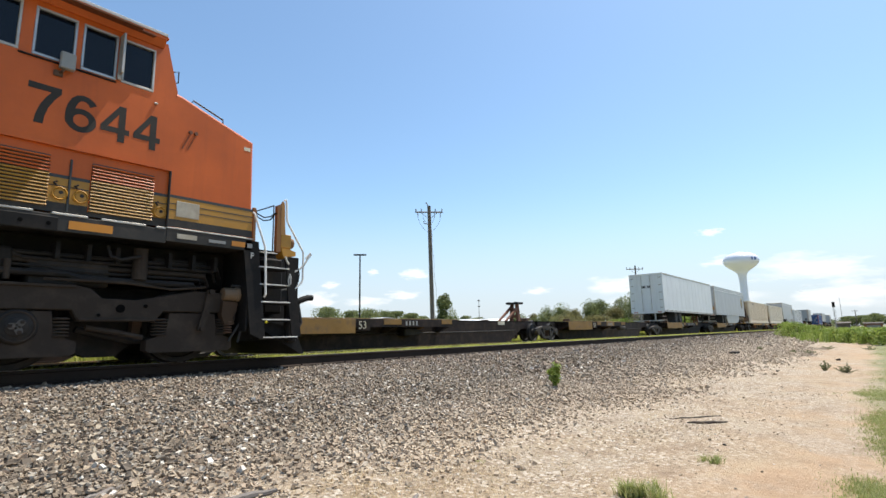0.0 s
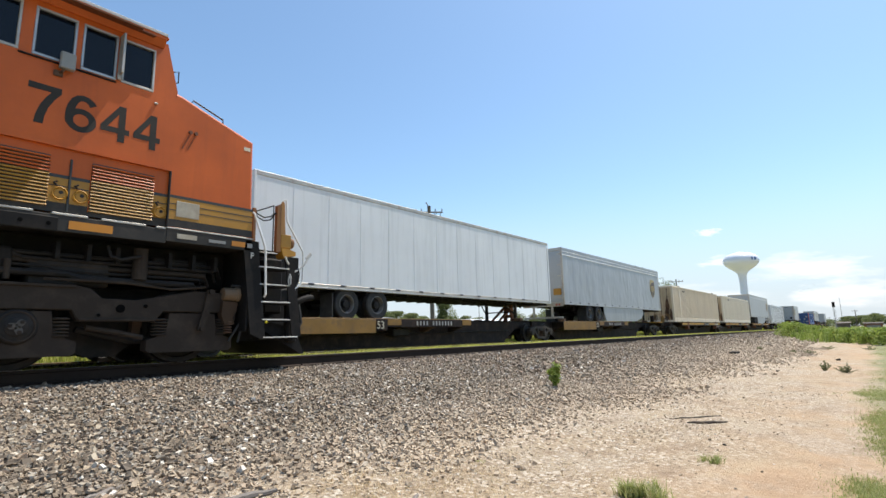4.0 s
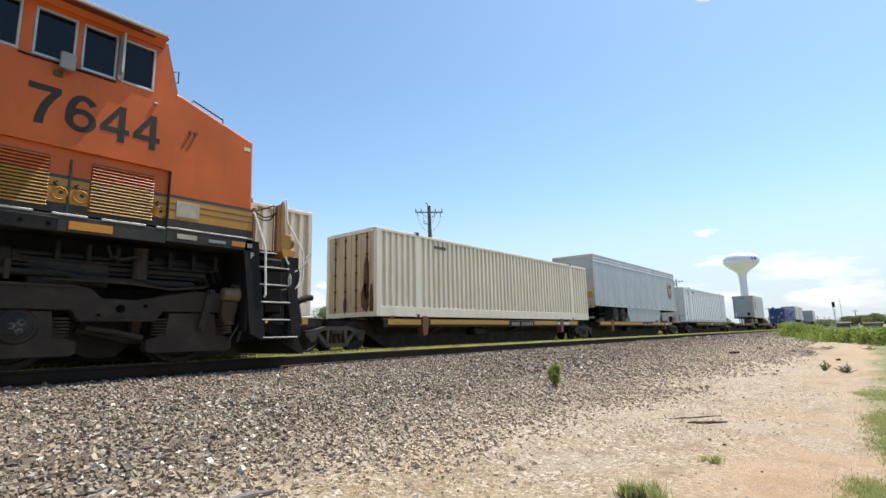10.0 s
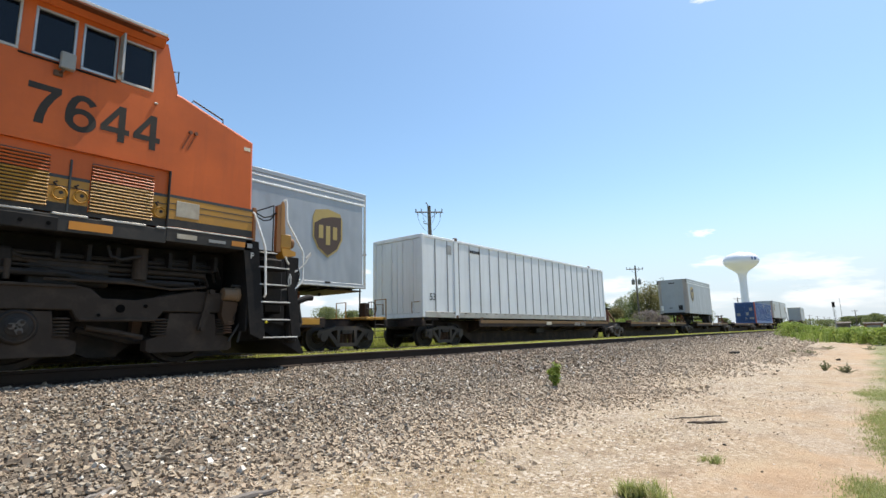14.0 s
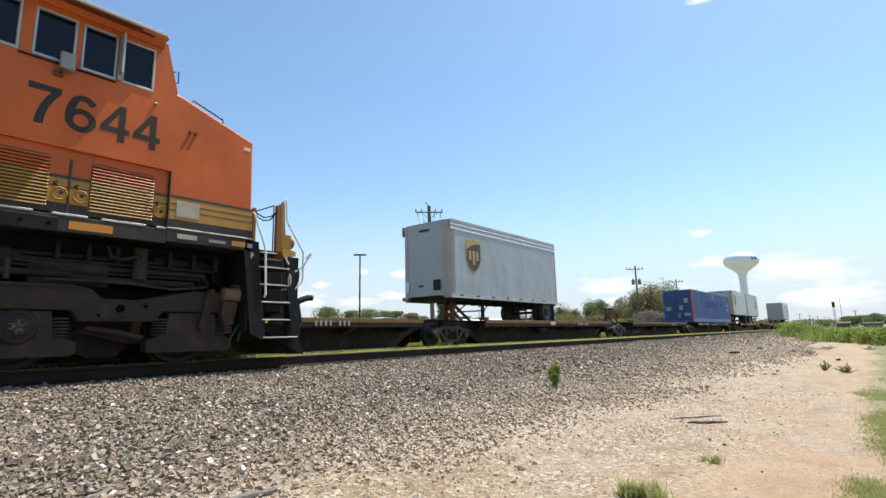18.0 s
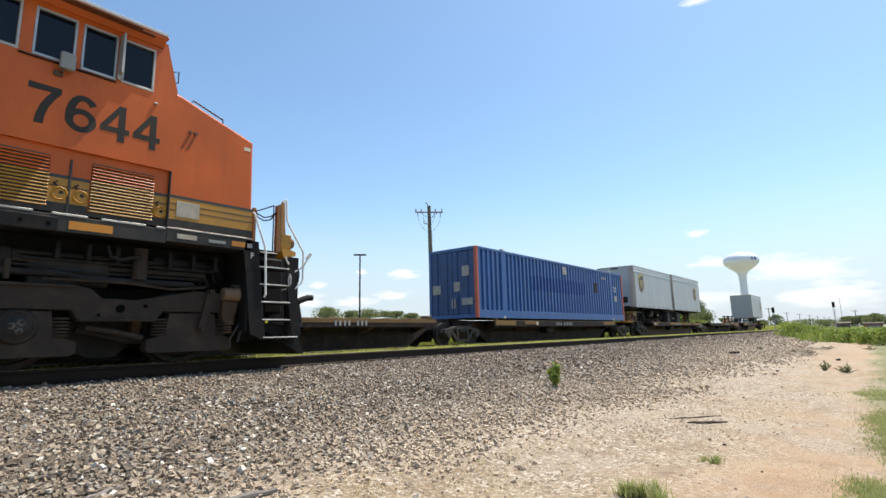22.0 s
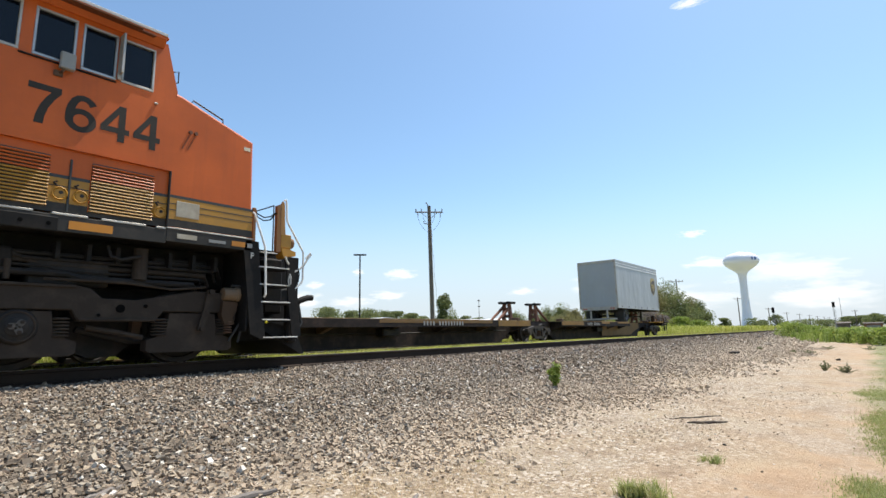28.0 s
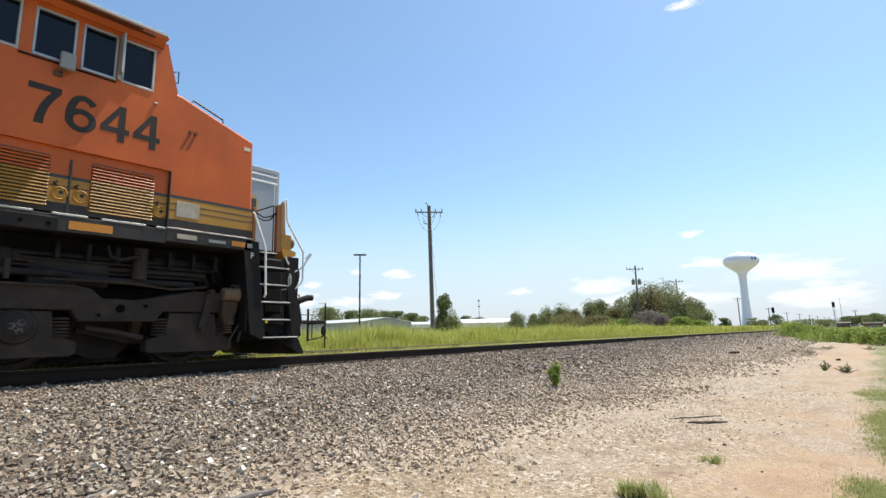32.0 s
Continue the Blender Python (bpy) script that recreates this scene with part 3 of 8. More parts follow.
# ---------------------------------------------------------------- plants
def blades(name, centres, count, height, width, spread, lean, material, label, category="grass", kind="stuff", parent=None):
    """Grass: clumps of bent tapering blades, two quads each."""
    c = np.repeat(np.asarray(centres, float), count, 0)
    n = len(c)
    a = rng.uniform(0, 2 * np.pi, n)
    d = np.abs(rng.normal(0, spread, n))
    bx, by = c[:, 0] + d * np.cos(a), c[:, 1] + d * np.sin(a)
    bz = c[:, 2] - 0.02
    h = rng.uniform(height[0], height[1], n) * (c[:, 3] if c.shape[1] > 3 else 1)
    b = rng.uniform(0, 2 * np.pi, n)
    le = h * rng.uniform(0.1, lean, n)
    w = rng.uniform(0.6, 1.2, n) * width
    px, py = -np.sin(b) * w / 2, np.cos(b) * w / 2
    V = np.empty((n, 5, 3))
    V[:, 0] = np.stack([bx - px, by - py, bz], 1)
    V[:, 1] = np.stack([bx + px, by + py, bz], 1)
    mx, my, mz = bx + np.cos(b) * le * 0.35, by + np.sin(b) * le * 0.35, bz + h * 0.62
    V[:, 2] = np.stack([mx + px * 0.8, my + py * 0.8, mz], 1)
    V[:, 3] = np.stack([mx - px * 0.8, my - py * 0.8, mz], 1)
    V[:, 4] = np.stack([bx + np.cos(b) * le, by + np.sin(b) * le, bz + h], 1)
    k = np.arange(n) * 5
    faces = np.stack([k, k + 1, k + 2, k + 3], 1).tolist() + np.stack([k + 3, k + 2, k + 4], 1).tolist()
    o = new(name, raw_mesh(name, V.reshape(-1, 3).tolist(), faces, material))
    o.parent = parent
    return tagged(o, label, category, kind=kind) if parent is None else o


def with_ground(x, y, s=None):
    z = ground_z(x, y)
    return np.stack([x, y, z] + ([s] if s is not None else []), 1)


def field_grass():
    # tall grass beyond the far track, thinning with distance
    x, y = rng.uniform(3, 60, 9000), 16.0 + rng.gamma(1.6, 3.0, 9000)
    blades("tall_grass", with_ground(x, y, 0.86 + 0.2 * np.sin(x * 0.7) * np.sin(y) + 0.16 * np.sin(x * 2.3 + 1.7 * y)), 10, (0.6, 1.45), 0.03, 0.2, 0.6, GRASSFAR, "tall yellow-green grass beyond the tracks")
    # low grass between the two tracks and along the far one
    x, y = rng.uniform(-2, 70, 5200), rng.uniform(10.3, 12.1, 5200)
    blades("track_grass", with_ground(x, y, 0.85 + 0.2 * np.sin(x * 1.9) * np.sin(x * 0.61 + y)), 12, (0.10, 0.20), 0.022, 0.13, 0.8, TRACKGRASS, "low yellow-green grass growing between the tracks")
    x, y = rng.uniform(-2, 70, 1800), rng.uniform(10.3, 12.3, 1800)
    blades("track_grass", with_ground(x, y), 7, (0.16, 0.31), 0.014, 0.14, 0.7, TRACKGRASS, "thin taller grass stalks between the tracks")
    # weeds inside the gauge of the near track, up to the rail heads
    x, y = rng.uniform(-3, 75, 6000), rng.uniform(9.05, 9.62, 6000)
    blades("track_grass", with_ground(x, y), 10, (0.20, 0.30), 0.018, 0.08, 0.8, TRACKGRASS, "low yellow-green grass between the rails of the near track")
    x, y = rng.uniform(75, 230, 2200), rng.uniform(8.9, 9.6, 2200)
    blades("track_grass", with_ground(x, y), 8, (0.18, 0.28), 0.05, 0.25, 0.8, TRACKGRASS, "low yellow-green grass between the rails of the near track")
    x, y = rng.uniform(-2, 80, 1500), rng.uniform(11.6, 12.35, 1500)
    blades("track_grass", with_ground(x, y), 9, (0.1, 0.24), 0.022, 0.13, 0.8, TRACKGRASS, "low yellow-green grass growing along the far track")
    x, y = rng.uniform(60, 220, 2500), rng.uniform(10.2, 12.2, 2500)
    blades("track_grass", with_ground(x, y), 7, (0.16, 0.31), 0.05, 0.3, 0.7, TRACKGRASS, "low yellow-green grass growing between the tracks")
    x, y = rng.uniform(0, 75, 4200), rng.uniform(14.35, 16.6, 4200)
    blades("track_grass", with_ground(x, y, (0.55 + 0.25 * (y - 14.35)) * (0.9 + 0.3 * np.sin(x * 1.3 + y))), 9, (0.35, 0.95), 0.022, 0.16, 0.6, GRASSFAR, "yellow-green grass along the far track")
    x, y = rng.uniform(-2, 70, 2600), rng.uniform(12.66, 13.95, 2600)
    blades("track_grass", with_ground(x, y), 9, (0.08, 0.2), 0.02, 0.15, 0.8, TRACKGRASS, "low grass growing between the rails of the far track")
    x, y = rng.uniform(40, 190, 6500), 16.0 + rng.gamma(1.5, 4.5, 6500)
    blades("tall_grass", with_ground(x, y), 8, (0.6, 1.35), 0.09, 0.5, 0.7, GRASSFAR, "tall yellow-green grass along the far track")
    x, y = rng.uniform(25, 110, 1500), rng.uniform(36, 70, 1500)
    blades("tall_grass", with_ground(x, y), 8, (0.6, 1.2), 0.1, 0.8, 0.7, GRASSFAR, "pale green meadow in the distance")
    x = rng.uniform(38, 300, 3500)
    y = rng.uniform(-1, 1, 3500) * (5 + (x - 38) * 0.2) - (x - 38) * 0.1 - 1.5
    keep = (y < 5.8) & (y > -60)
    blades("tall_grass", with_ground(x[keep], y[keep]), 9, (0.35, 0.75), 0.05, 0.45, 0.7, WEEDLEAF, "bright green weeds and grass beside the dirt strip")
    # short verge grass, on the road side of the dirt
    x, y = rng.uniform(2.5, 34, 1600), -rng.gamma(1.3, 1.2, 1600) + 0.12
    keep = np.sin(x * 1.1) + np.sin(x * 0.43 + 2) + y * -0.8 > 0.25
    blades("verge_grass", with_ground(x[keep], y[keep]), 14, (0.02, 0.06), 0.006, 0.09, 0.9, GRASSNEAR, "short green grass at the edge of the dirt")
    for cx, cy, rx, ry, k in ((7.7, -0.06, 0.9, 0.16, 380), (4.45, 0.08, 0.4, 0.14, 240), (10.6, 0.0, 1.2, 0.25, 260), (6.2, -0.05, 0.8, 0.12, 200), (14.5, -0.35, 2.0, 0.25, 120), (3.4, -0.35, 0.7, 0.15, 160)):
        x, y = cx + rng.normal(0, rx * 0.5, k), cy + rng.normal(0, ry * 0.6, k)
        blades("verge_grass", with_ground(x, y), 26, (0.015, 0.055), 0.006, 0.08, 0.9, GRASSNEAR, "bright green grass patch at the edge of the dirt")
    x, y = rng.uniform(-3, 30, 900), -rng.uniform(0.6, 9, 900)
    blades("verge_grass", with_ground(x, y), 12, (0.05, 0.16), 0.008, 0.14, 0.9, GRASSNEAR, "short green grass at the edge of the dirt")


field_grass()


def dry_straw():
    """Bleached flattened grass in loose mats between the gravel and the dirt."""
    spots = []
    for cx, cy, rx, ry, k in ((2.75, 2.45, 0.55, 0.22, 260), (3.3, 2.2, 0.5, 0.2, 200), (4.3, 2.2, 0.8, 0.25, 160), (2.2, 2.75, 0.35, 0.15, 90), (5.6, 1.7, 0.9, 0.3, 110), (3.6, 1.5, 0.5, 0.2, 70)):
        spots.append(np.stack([cx + rng.normal(0, rx, k), cy + rng.normal(0, ry, k)], 1))
    p = np.concatenate(spots)
    blades("dry_grass", with_ground(p[:, 0], p[:, 1]), 9, (0.02, 0.05), 0.0035, 0.05, 2.6, STRAW, "bleached golden straw lying on gravel")


dry_straw()


def tuft(x, y, r, h, count, label):
    c = with_ground(np.full(1, x), np.full(1, y))
    pts = np.repeat(c, 8, 0) + np.stack([rng.normal(0, r, 8), rng.normal(0, r, 8), np.zeros(8)], 1)
    o = blades("grass_tuft", pts, count // 8, (h * 0.4, h), 0.0075, r * 0.5, 1.0, GRASSNEAR, label, "grass", "")
    o["group"] = "grass tufts on the dirt"
    o["kind"] = "stuff"
    return o


tuft(3.42, 1.22, 0.065, 0.135, 420, "green grass tuft on bare dirt")
tuft(3.36, 1.30, 0.05, 0.11, 200, "green grass tuft on bare dirt")
tuft(4.59, 1.08, 0.045, 0.085, 200, "small green grass tuft on bare dirt")
tuft(3.43, 2.49, 0.02, 0.05, 50, "tiny green sprig in gravel")


def leaf_cloud(points, size, parent=None, name="crown", material=TREELEAF, label=""):
    """Many small four-sided leaves at points (x, y, z), turned at random."""
    n = len(points)
    P = np.asarray(points)
    a = rng.normal(size=(n, 3))
    a /= np.linalg.norm(a, axis=1)[:, None]
    b = np.cross(a, rng.normal(size=(n, 3)))
    b /= np.linalg.norm(b, axis=1)[:, None]
    s = (rng.uniform(0.6, 1.3, n) * size)[:, None]
    V = np.stack([P - a * s, P - b * s * 0.5, P + a * s, P + b * s * 0.5], 1).reshape(-1, 3)
    k = np.arange(n) * 4
    o = new(name, raw_mesh(name, V.tolist(), np.stack([k, k + 1, k + 2, k + 3], 1).tolist(), material))
    o.parent = parent
    if label:
        o["label"] = label
    return o


def weed(x, y, h):
    z = float(ground_z(x, y))
    t = thing("leafy_weed", x, y, z, "bright green leafy weed growing in the ballast", "weed", "weeds beside the track")
    m = Mesh()
    pts = []
    for i in range(9):
        a, le = rng.uniform(0, 6.28), rng.uniform(0.2, 0.38)
        top = (math.cos(a) * h * le * 0.7, math.sin(a) * h * le * 0.7, h * rng.uniform(0.6, 1.0))
        m.cyl((0, 0, -0.03), top, 0.006, 0.003, 5)
        for k in range(36):
            f = rng.uniform(0.2, 1.05)
            pts.append((top[0] * f + rng.normal(0, 0.018), top[1] * f + rng.normal(0, 0.018), top[2] * f))
    m.ob("stem", WEEDLEAF, t)
    leaf_cloud(pts, 0.036, t, "leaves", WEEDLEAF)


def low_weed(x, y, h, wide):
    """A sprawling dusty weed: thin stems and small leaves, thick at the foot and sparse at the tips."""
    t = thing("low_weed", x, y, float(ground_z(x, y)), "dusty grey-green weed growing on bare dirt", "weed", "weeds beside the track")
    m, pts = Mesh(), []
    for i in range(16):
        a, out = rng.uniform(0, 6.28), rng.uniform(0.1, 1.0)
        top = (math.cos(a) * h * wide * out * 0.55, math.sin(a) * h * wide * out * 0.55, h * rng.uniform(0.35, 1.0) * (1.1 - 0.6 * out))
        m.cyl((top[0] * 0.15, top[1] * 0.15, -0.02), top, 0.004, 0.002, 5)
        for k in range(22):
            f = rng.uniform(0.1, 1.0) ** 0.8
            pts.append((top[0] * f + rng.normal(0, 0.012), top[1] * f + rng.normal(0, 0.012), top[2] * f))
    m.ob("stem", DUSTYLEAF, t)
    leaf_cloud(pts, 0.02, t, "leaves", DUSTYLEAF)


weed(7.5, 3.93, 0.38)
for wx, wy, wh, ww in ((15.29, 0.92, 0.25, 1.5), (14.85, 0.49, 0.27, 1.6), (23.65, 1.83, 0.22, 2.4), (23.74, 2.31, 0.18, 2.4), (29.12, 1.49, 0.2, 3.4), (28.62, 0.04, 0.24, 2.6), (25.05, 3.6, 0.16, 2.2)):
    low_weed(wx, wy, wh, ww)


def make_tree(x, y, top, width, leaves, size, material=TREELEAF, label="", shrub=False, name="tree", plume=0.0, cone=False):
    """A tapered trunk with limbs and a crown of leaf clumps, its outline uneven."""
    z0 = float(ground_z(x, y))
    h = top - z0
    t = thing(name, x, y, z0, label or "green leafy tree", "bush" if shrub else "tree", "trees beyond the field")
    m = Mesh()
    th = h * (0.55 if not shrub else 0.35)
    r = max(0.04, h * 0.022)
    m.cyl((0, 0, -0.1), (0.05 * h * rng.uniform(-1, 1), 0.05 * h * rng.uniform(-1, 1), th), r, r * 0.5, 8)
    clumps = []
    k = 26
    for i in range(k):
        a = rng.uniform(0, 6.28)
        f = rng.uniform(0.12 if shrub or cone else 0.3, 1.0)
        bulge = math.sin(math.pi * min(1, max(0, f * 0.85 + 0.12))) ** 0.7
        if cone:
            bulge = 1.05 - 0.72 * f
        rad = width * 0.5 * bulge * rng.uniform(0.25, 0.95)
        p = (math.cos(a) * rad, math.sin(a) * rad, h * f * (0.84 if plume else 0.92))
        clumps.append(p)
        m.cyl((0, 0, min(th, p[2] * 0.6)), p, r * 0.35, r * 0.1, 5)
    clumps.append((0, 0, h * (0.86 if plume else 0.93)))
    m.ob("trunk", BARK, t)
    pts = []
    per = leaves // len(clumps)
    for p in clumps:
        cr = width * rng.uniform(0.12, 0.24) * (1.05 - 0.3 * p[2] / h if cone else 1.0)
        q = rng.normal(0, 1, (per, 3))
        if plume:
            q *= np.minimum(1, 1.9 / np.linalg.norm(q, axis=1))[:, None] * cr * 0.58 * np.array([1, 1, rng.uniform(0.8, plume)])
        else:
            q /= np.linalg.norm(q, axis=1)[:, None]
            q *= (rng.uniform(0.1, 1.0, per) ** 0.5)[:, None] * cr * 1.25 * np.array([1, 1, 0.8])
        pts.append(q + np.array(p))
    pts = np.concatenate(pts)
    over = np.maximum(pts[:, 2] - 0.88 * h, 0)
    pts[:, 2] = np.maximum(np.minimum(pts[:, 2], 0.88 * h) + over * (0.75 if plume else 0.42), 0.05)
    leaf_cloud(pts, size, t, "crown", material)
    return t


def plant_trees():
    far = [(103.6, 134.8, 10.3, 9.5), (122.7, 145.1, 9.9, 9), (123.3, 137.9, 10.2, 11), (131.5, 137.2, 9.5, 10), (124.2, 123.3, 8.8, 7), (131.2, 123.2, 8.1, 7),
           (148.7, 133.7, 7.8, 7), (167.6, 126.5, 7.8, 7.5), (187.2, 133.7, 7.6, 7.5)]
    for x, y, top, w in far:
        make_tree(x, y, top, w * 1.2, 4800, 0.3, TREELEAF, "round green tree far across the field")
    make_tree(38.7, 31.7, 4.6, 3.1, 9000, 0.095, TREELEAF, "slender ragged green tree beside a utility pole", plume=1.8, cone=True)
    make_tree(39.9, 33.4, 3.0, 1.6, 1400, 0.085, TREELEAF, "small green bush beside a utility pole", True, "bush")
    hedge = [(102.3, 62.7, 5.0, 4.2), (108.6, 61.8, 4.5, 3), (83.7, 44.9, 4.5, 4.6), (87.6, 43.9, 4.6, 4.8), (83.3, 39.1, 4.0, 4.0), (88.9, 38.9, 5.6, 3.6), (92.4, 38.2, 5.8, 4.0),
             (87.7, 33.8, 4.2, 3.4), (93.8, 34.6, 6.5, 4.0), (89.9, 30.7, 7.1, 4.4), (87.7, 27.8, 7.9, 5.4), (92.2, 26.6, 8.2, 6.2), (88.9, 23.5, 5.9, 5.2), (95.2, 23.1, 5.8, 3.6), (94.6, 21.6, 4.7, 3.2)]
    for i, (x, y, top, w) in enumerate(hedge):
        make_tree(x, y, top, w * 1.3, 9000, 0.12, (TREELEAF, OLIVELEAF, TREELEAF)[i % 3], "dense olive green tree in a thicket beyond the track", plume=1.9)
    make_tree(79.5, 25.6, 3.3, 6.0, 3600, 0.11, TWIGLEAF, "grey-brown leafless shrub in front of a thicket", True, "bush")
    make_tree(82.0, 24.4, 2.6, 4.0, 2400, 0.11, TWIGLEAF, "grey-brown leafless shrub in front of a thicket", True, "bush")
    low = [(81.2, 21.5, 2.2, 3.4), (77.4, 32.5, 2.7, 5.0), (75.3, 37.2, 3.0, 6.0), (84.1, 26.0, 2.9, 5.0), (80.5, 29.5, 2.2, 4.5), (85.5, 20.0, 1.6, 3.0)]
    for x, y, top, w in low:
        make_tree(x, y, top, w * 1.25, 4200, 0.13, OLIVELEAF if y > 32 else WEEDLEAF if top < 2.5 else TREELEAF, "low green shrub at the foot of a thicket", True, "bush")
    beyond = [(117.8, 22.6, 2.5, 2.6), (128.6, 19.0, 2.4, 4.4), (168.9, 19.5, 3.9, 4.2), (148.6, 20.2, 2.1, 3.8)]
    for x, y, top, w in beyond:
        make_tree(x, y, top, w, 1300, 0.2, TREELEAF, "rounded green bush beside the far track", True, "bush")
    skyline = [(399.9, 8.3, 5.9, 11), (400.0, 1.6, 6.3, 12), (380.0, -4.6, 6.7, 13), (379.8, -13.0, 6.0, 12), (498.6, 36.8, 5.2, 26), (499.4, 24.2, 4.7, 22)]
    for x, y, top, w in skyline:
        make_tree(x, y, top, w, 2600, 0.45, TREELEAF, "distant dark green tree on the skyline")
    weeds = [(48.0, 4.9, 0.66, 2.2), (46.5, 4.1, 0.6, 2.0), (47.9, 3.3, 0.42, 1.8), (44.5, 2.4, 0.1, 1.7), (42.0, 1.6, 0.05, 1.8), (39.5, 0.7, 0.15, 1.8), (37.0, 0.0, 0.1, 1.8), (35.0, -0.7, 0.2, 1.7),
             (52.0, 5.0, 0.7, 2.4)]
    for x, y, top, w in weeds:
        make_tree(x, y, top, w, 1300, 0.075, WEEDLEAF, "leafy green weeds at the edge of the gravel", True, "bush")


plant_trees()


def driftwood(x, y, length, turn, thick, material, label, name="wood_scrap"):
    z = float(ground_z(x, y))
    n = 7
    pts = [((i / (n - 1) - 0.5) * length, 0.03 * length * math.sin(i * 1.7), thick * (0.45 + 0.12 * math.sin(i * 2.3))) for i in range(n)]
    o = Mesh().tube(pts, [thick * (0.2 + 0.38 * math.sin(math.pi * (i + 0.5) / n)) for i in range(n)], 7).ob(name, material)
    o.matrix_basis = pose(x, y, z, 0, 0, turn)
    return tagged(o, label, "wood")


driftwood(1.72, 3.02, 0.42, -12, 0.042, GREYWOOD, "weathered grey piece of wood lying on the ballast")
driftwood(6.15, 1.45, 0.42, -52, 0.026, BARK, "brown split stick lying on dirt", "stick")
driftwood(6.57, 1.65, 0.62, -38, 0.014, TIEWOOD, "thin dark stick lying on dirt", "stick")
driftwood(2.35, 2.2, 0.25, 35, 0.03, GREYWOOD, "pale bleached splinter of wood on straw", "stick")
driftwood(2.9, 3.2, 0.22, 35, 0.03, GREYWOOD, "grey splinter of wood on gravel", "stick")
driftwood(1.2, 3.7, 0.3, 30, 0.035, GREYWOOD, "grey splinter of wood on ballast", "stick")
driftwood(15.0, 7.0, 0.9, 5, 0.06, RAILRUST, "rusty scrap lying on the ballast shoulder", "metal_scrap")


def rock(x, y, r, label):
    shapes, faces = stone_shapes(1)
    o = new("rock", raw_mesh("rock", (shapes[0] * r).tolist(), faces.tolist(), TIEWOOD))
    o.matrix_basis = pose(x, y, float(ground_z(x, y)) + r * 0.25, 0, 0, rng.uniform(0, 360))
    return tagged(o, label, "rock", "dark lumps on the gravel")


rock(20.0, 3.65, 0.17, "dark lump lying on pale gravel")
rock(39.8, 5.65, 0.25, "dark lump lying on pale gravel")
rock(20.0, 0.84, 0.08, "dark brown lump lying on dirt")
rock(5.22, 1.11, 0.016, "small dark lump lying on dirt")


# ---------------------------------------------------------------- poles, tower, signals, buildings
def utility_pole(x, y, top, arm, label, transformer=False, lean=(0, 0), turn=50.0, r=0.15):
    z0 = float(ground_z(x, y))
    h = top - z0
    t = thing("utility_pole", x, y, z0, label, "utility pole", "utility poles across the field")
    Mesh().cyl((0, 0, -0.3), (lean[0], lean[1], h), r, r * 0.74, 12).ob("pole", WOOD, t)
    ux, uy = math.cos(radians(turn)), math.sin(radians(turn))

    def at(s, zz, o=0.0):
        f = zz / h
        return (lean[0] * f + ux * s - uy * o, lean[1] * f + uy * s + ux * o, zz)
    for zz, half in ((h - 0.55, arm),):
        a = Mesh()
        for p, q in (((-half), half),):
            c0, c1 = at(p, zz, 0.16), at(q, zz, 0.16)
            a.cyl(c0, c1, 0.07, 0.07, 4)
        a.ob("crossarm", WOOD, t)
        for s in (-half + 0.08, -half * 0.55, half * 0.45, half - 0.08):
            b = at(s, zz, 0.16)
            m = Mesh().cyl(b, (b[0], b[1], b[2] + 0.16), 0.02, n=6)
            m.lathe([(0.03, 0.1), (0.06, 0.14), (0.06, 0.2), (0.04, 0.24), (0.055, 0.28), (0.03, 0.34)], b, (0, 0, 1), 8)
            m.ob("insulator", INSULATOR, t)
        br = Mesh()
        for s in (-1, 1):
            br.cyl(at(s * half * 0.6, zz - 0.04, 0.16), at(0.0, zz - 0.7, 0.1), 0.018, n=5)
        br.ob("brace", INSULATOR, t)
    if transformer:
        for s in (-0.5, 0.5):
            p = at(s, h - 3.1)
            Mesh().lathe([(0.24, 0), (0.27, 0.08), (0.27, 0.75), (0.2, 0.85), (0.06, 0.9), (0.06, 1.05)], p, (0, 0, 1), 14).ob("transformer", INSULATOR, t, "grey transformer can")
    return t, at, h


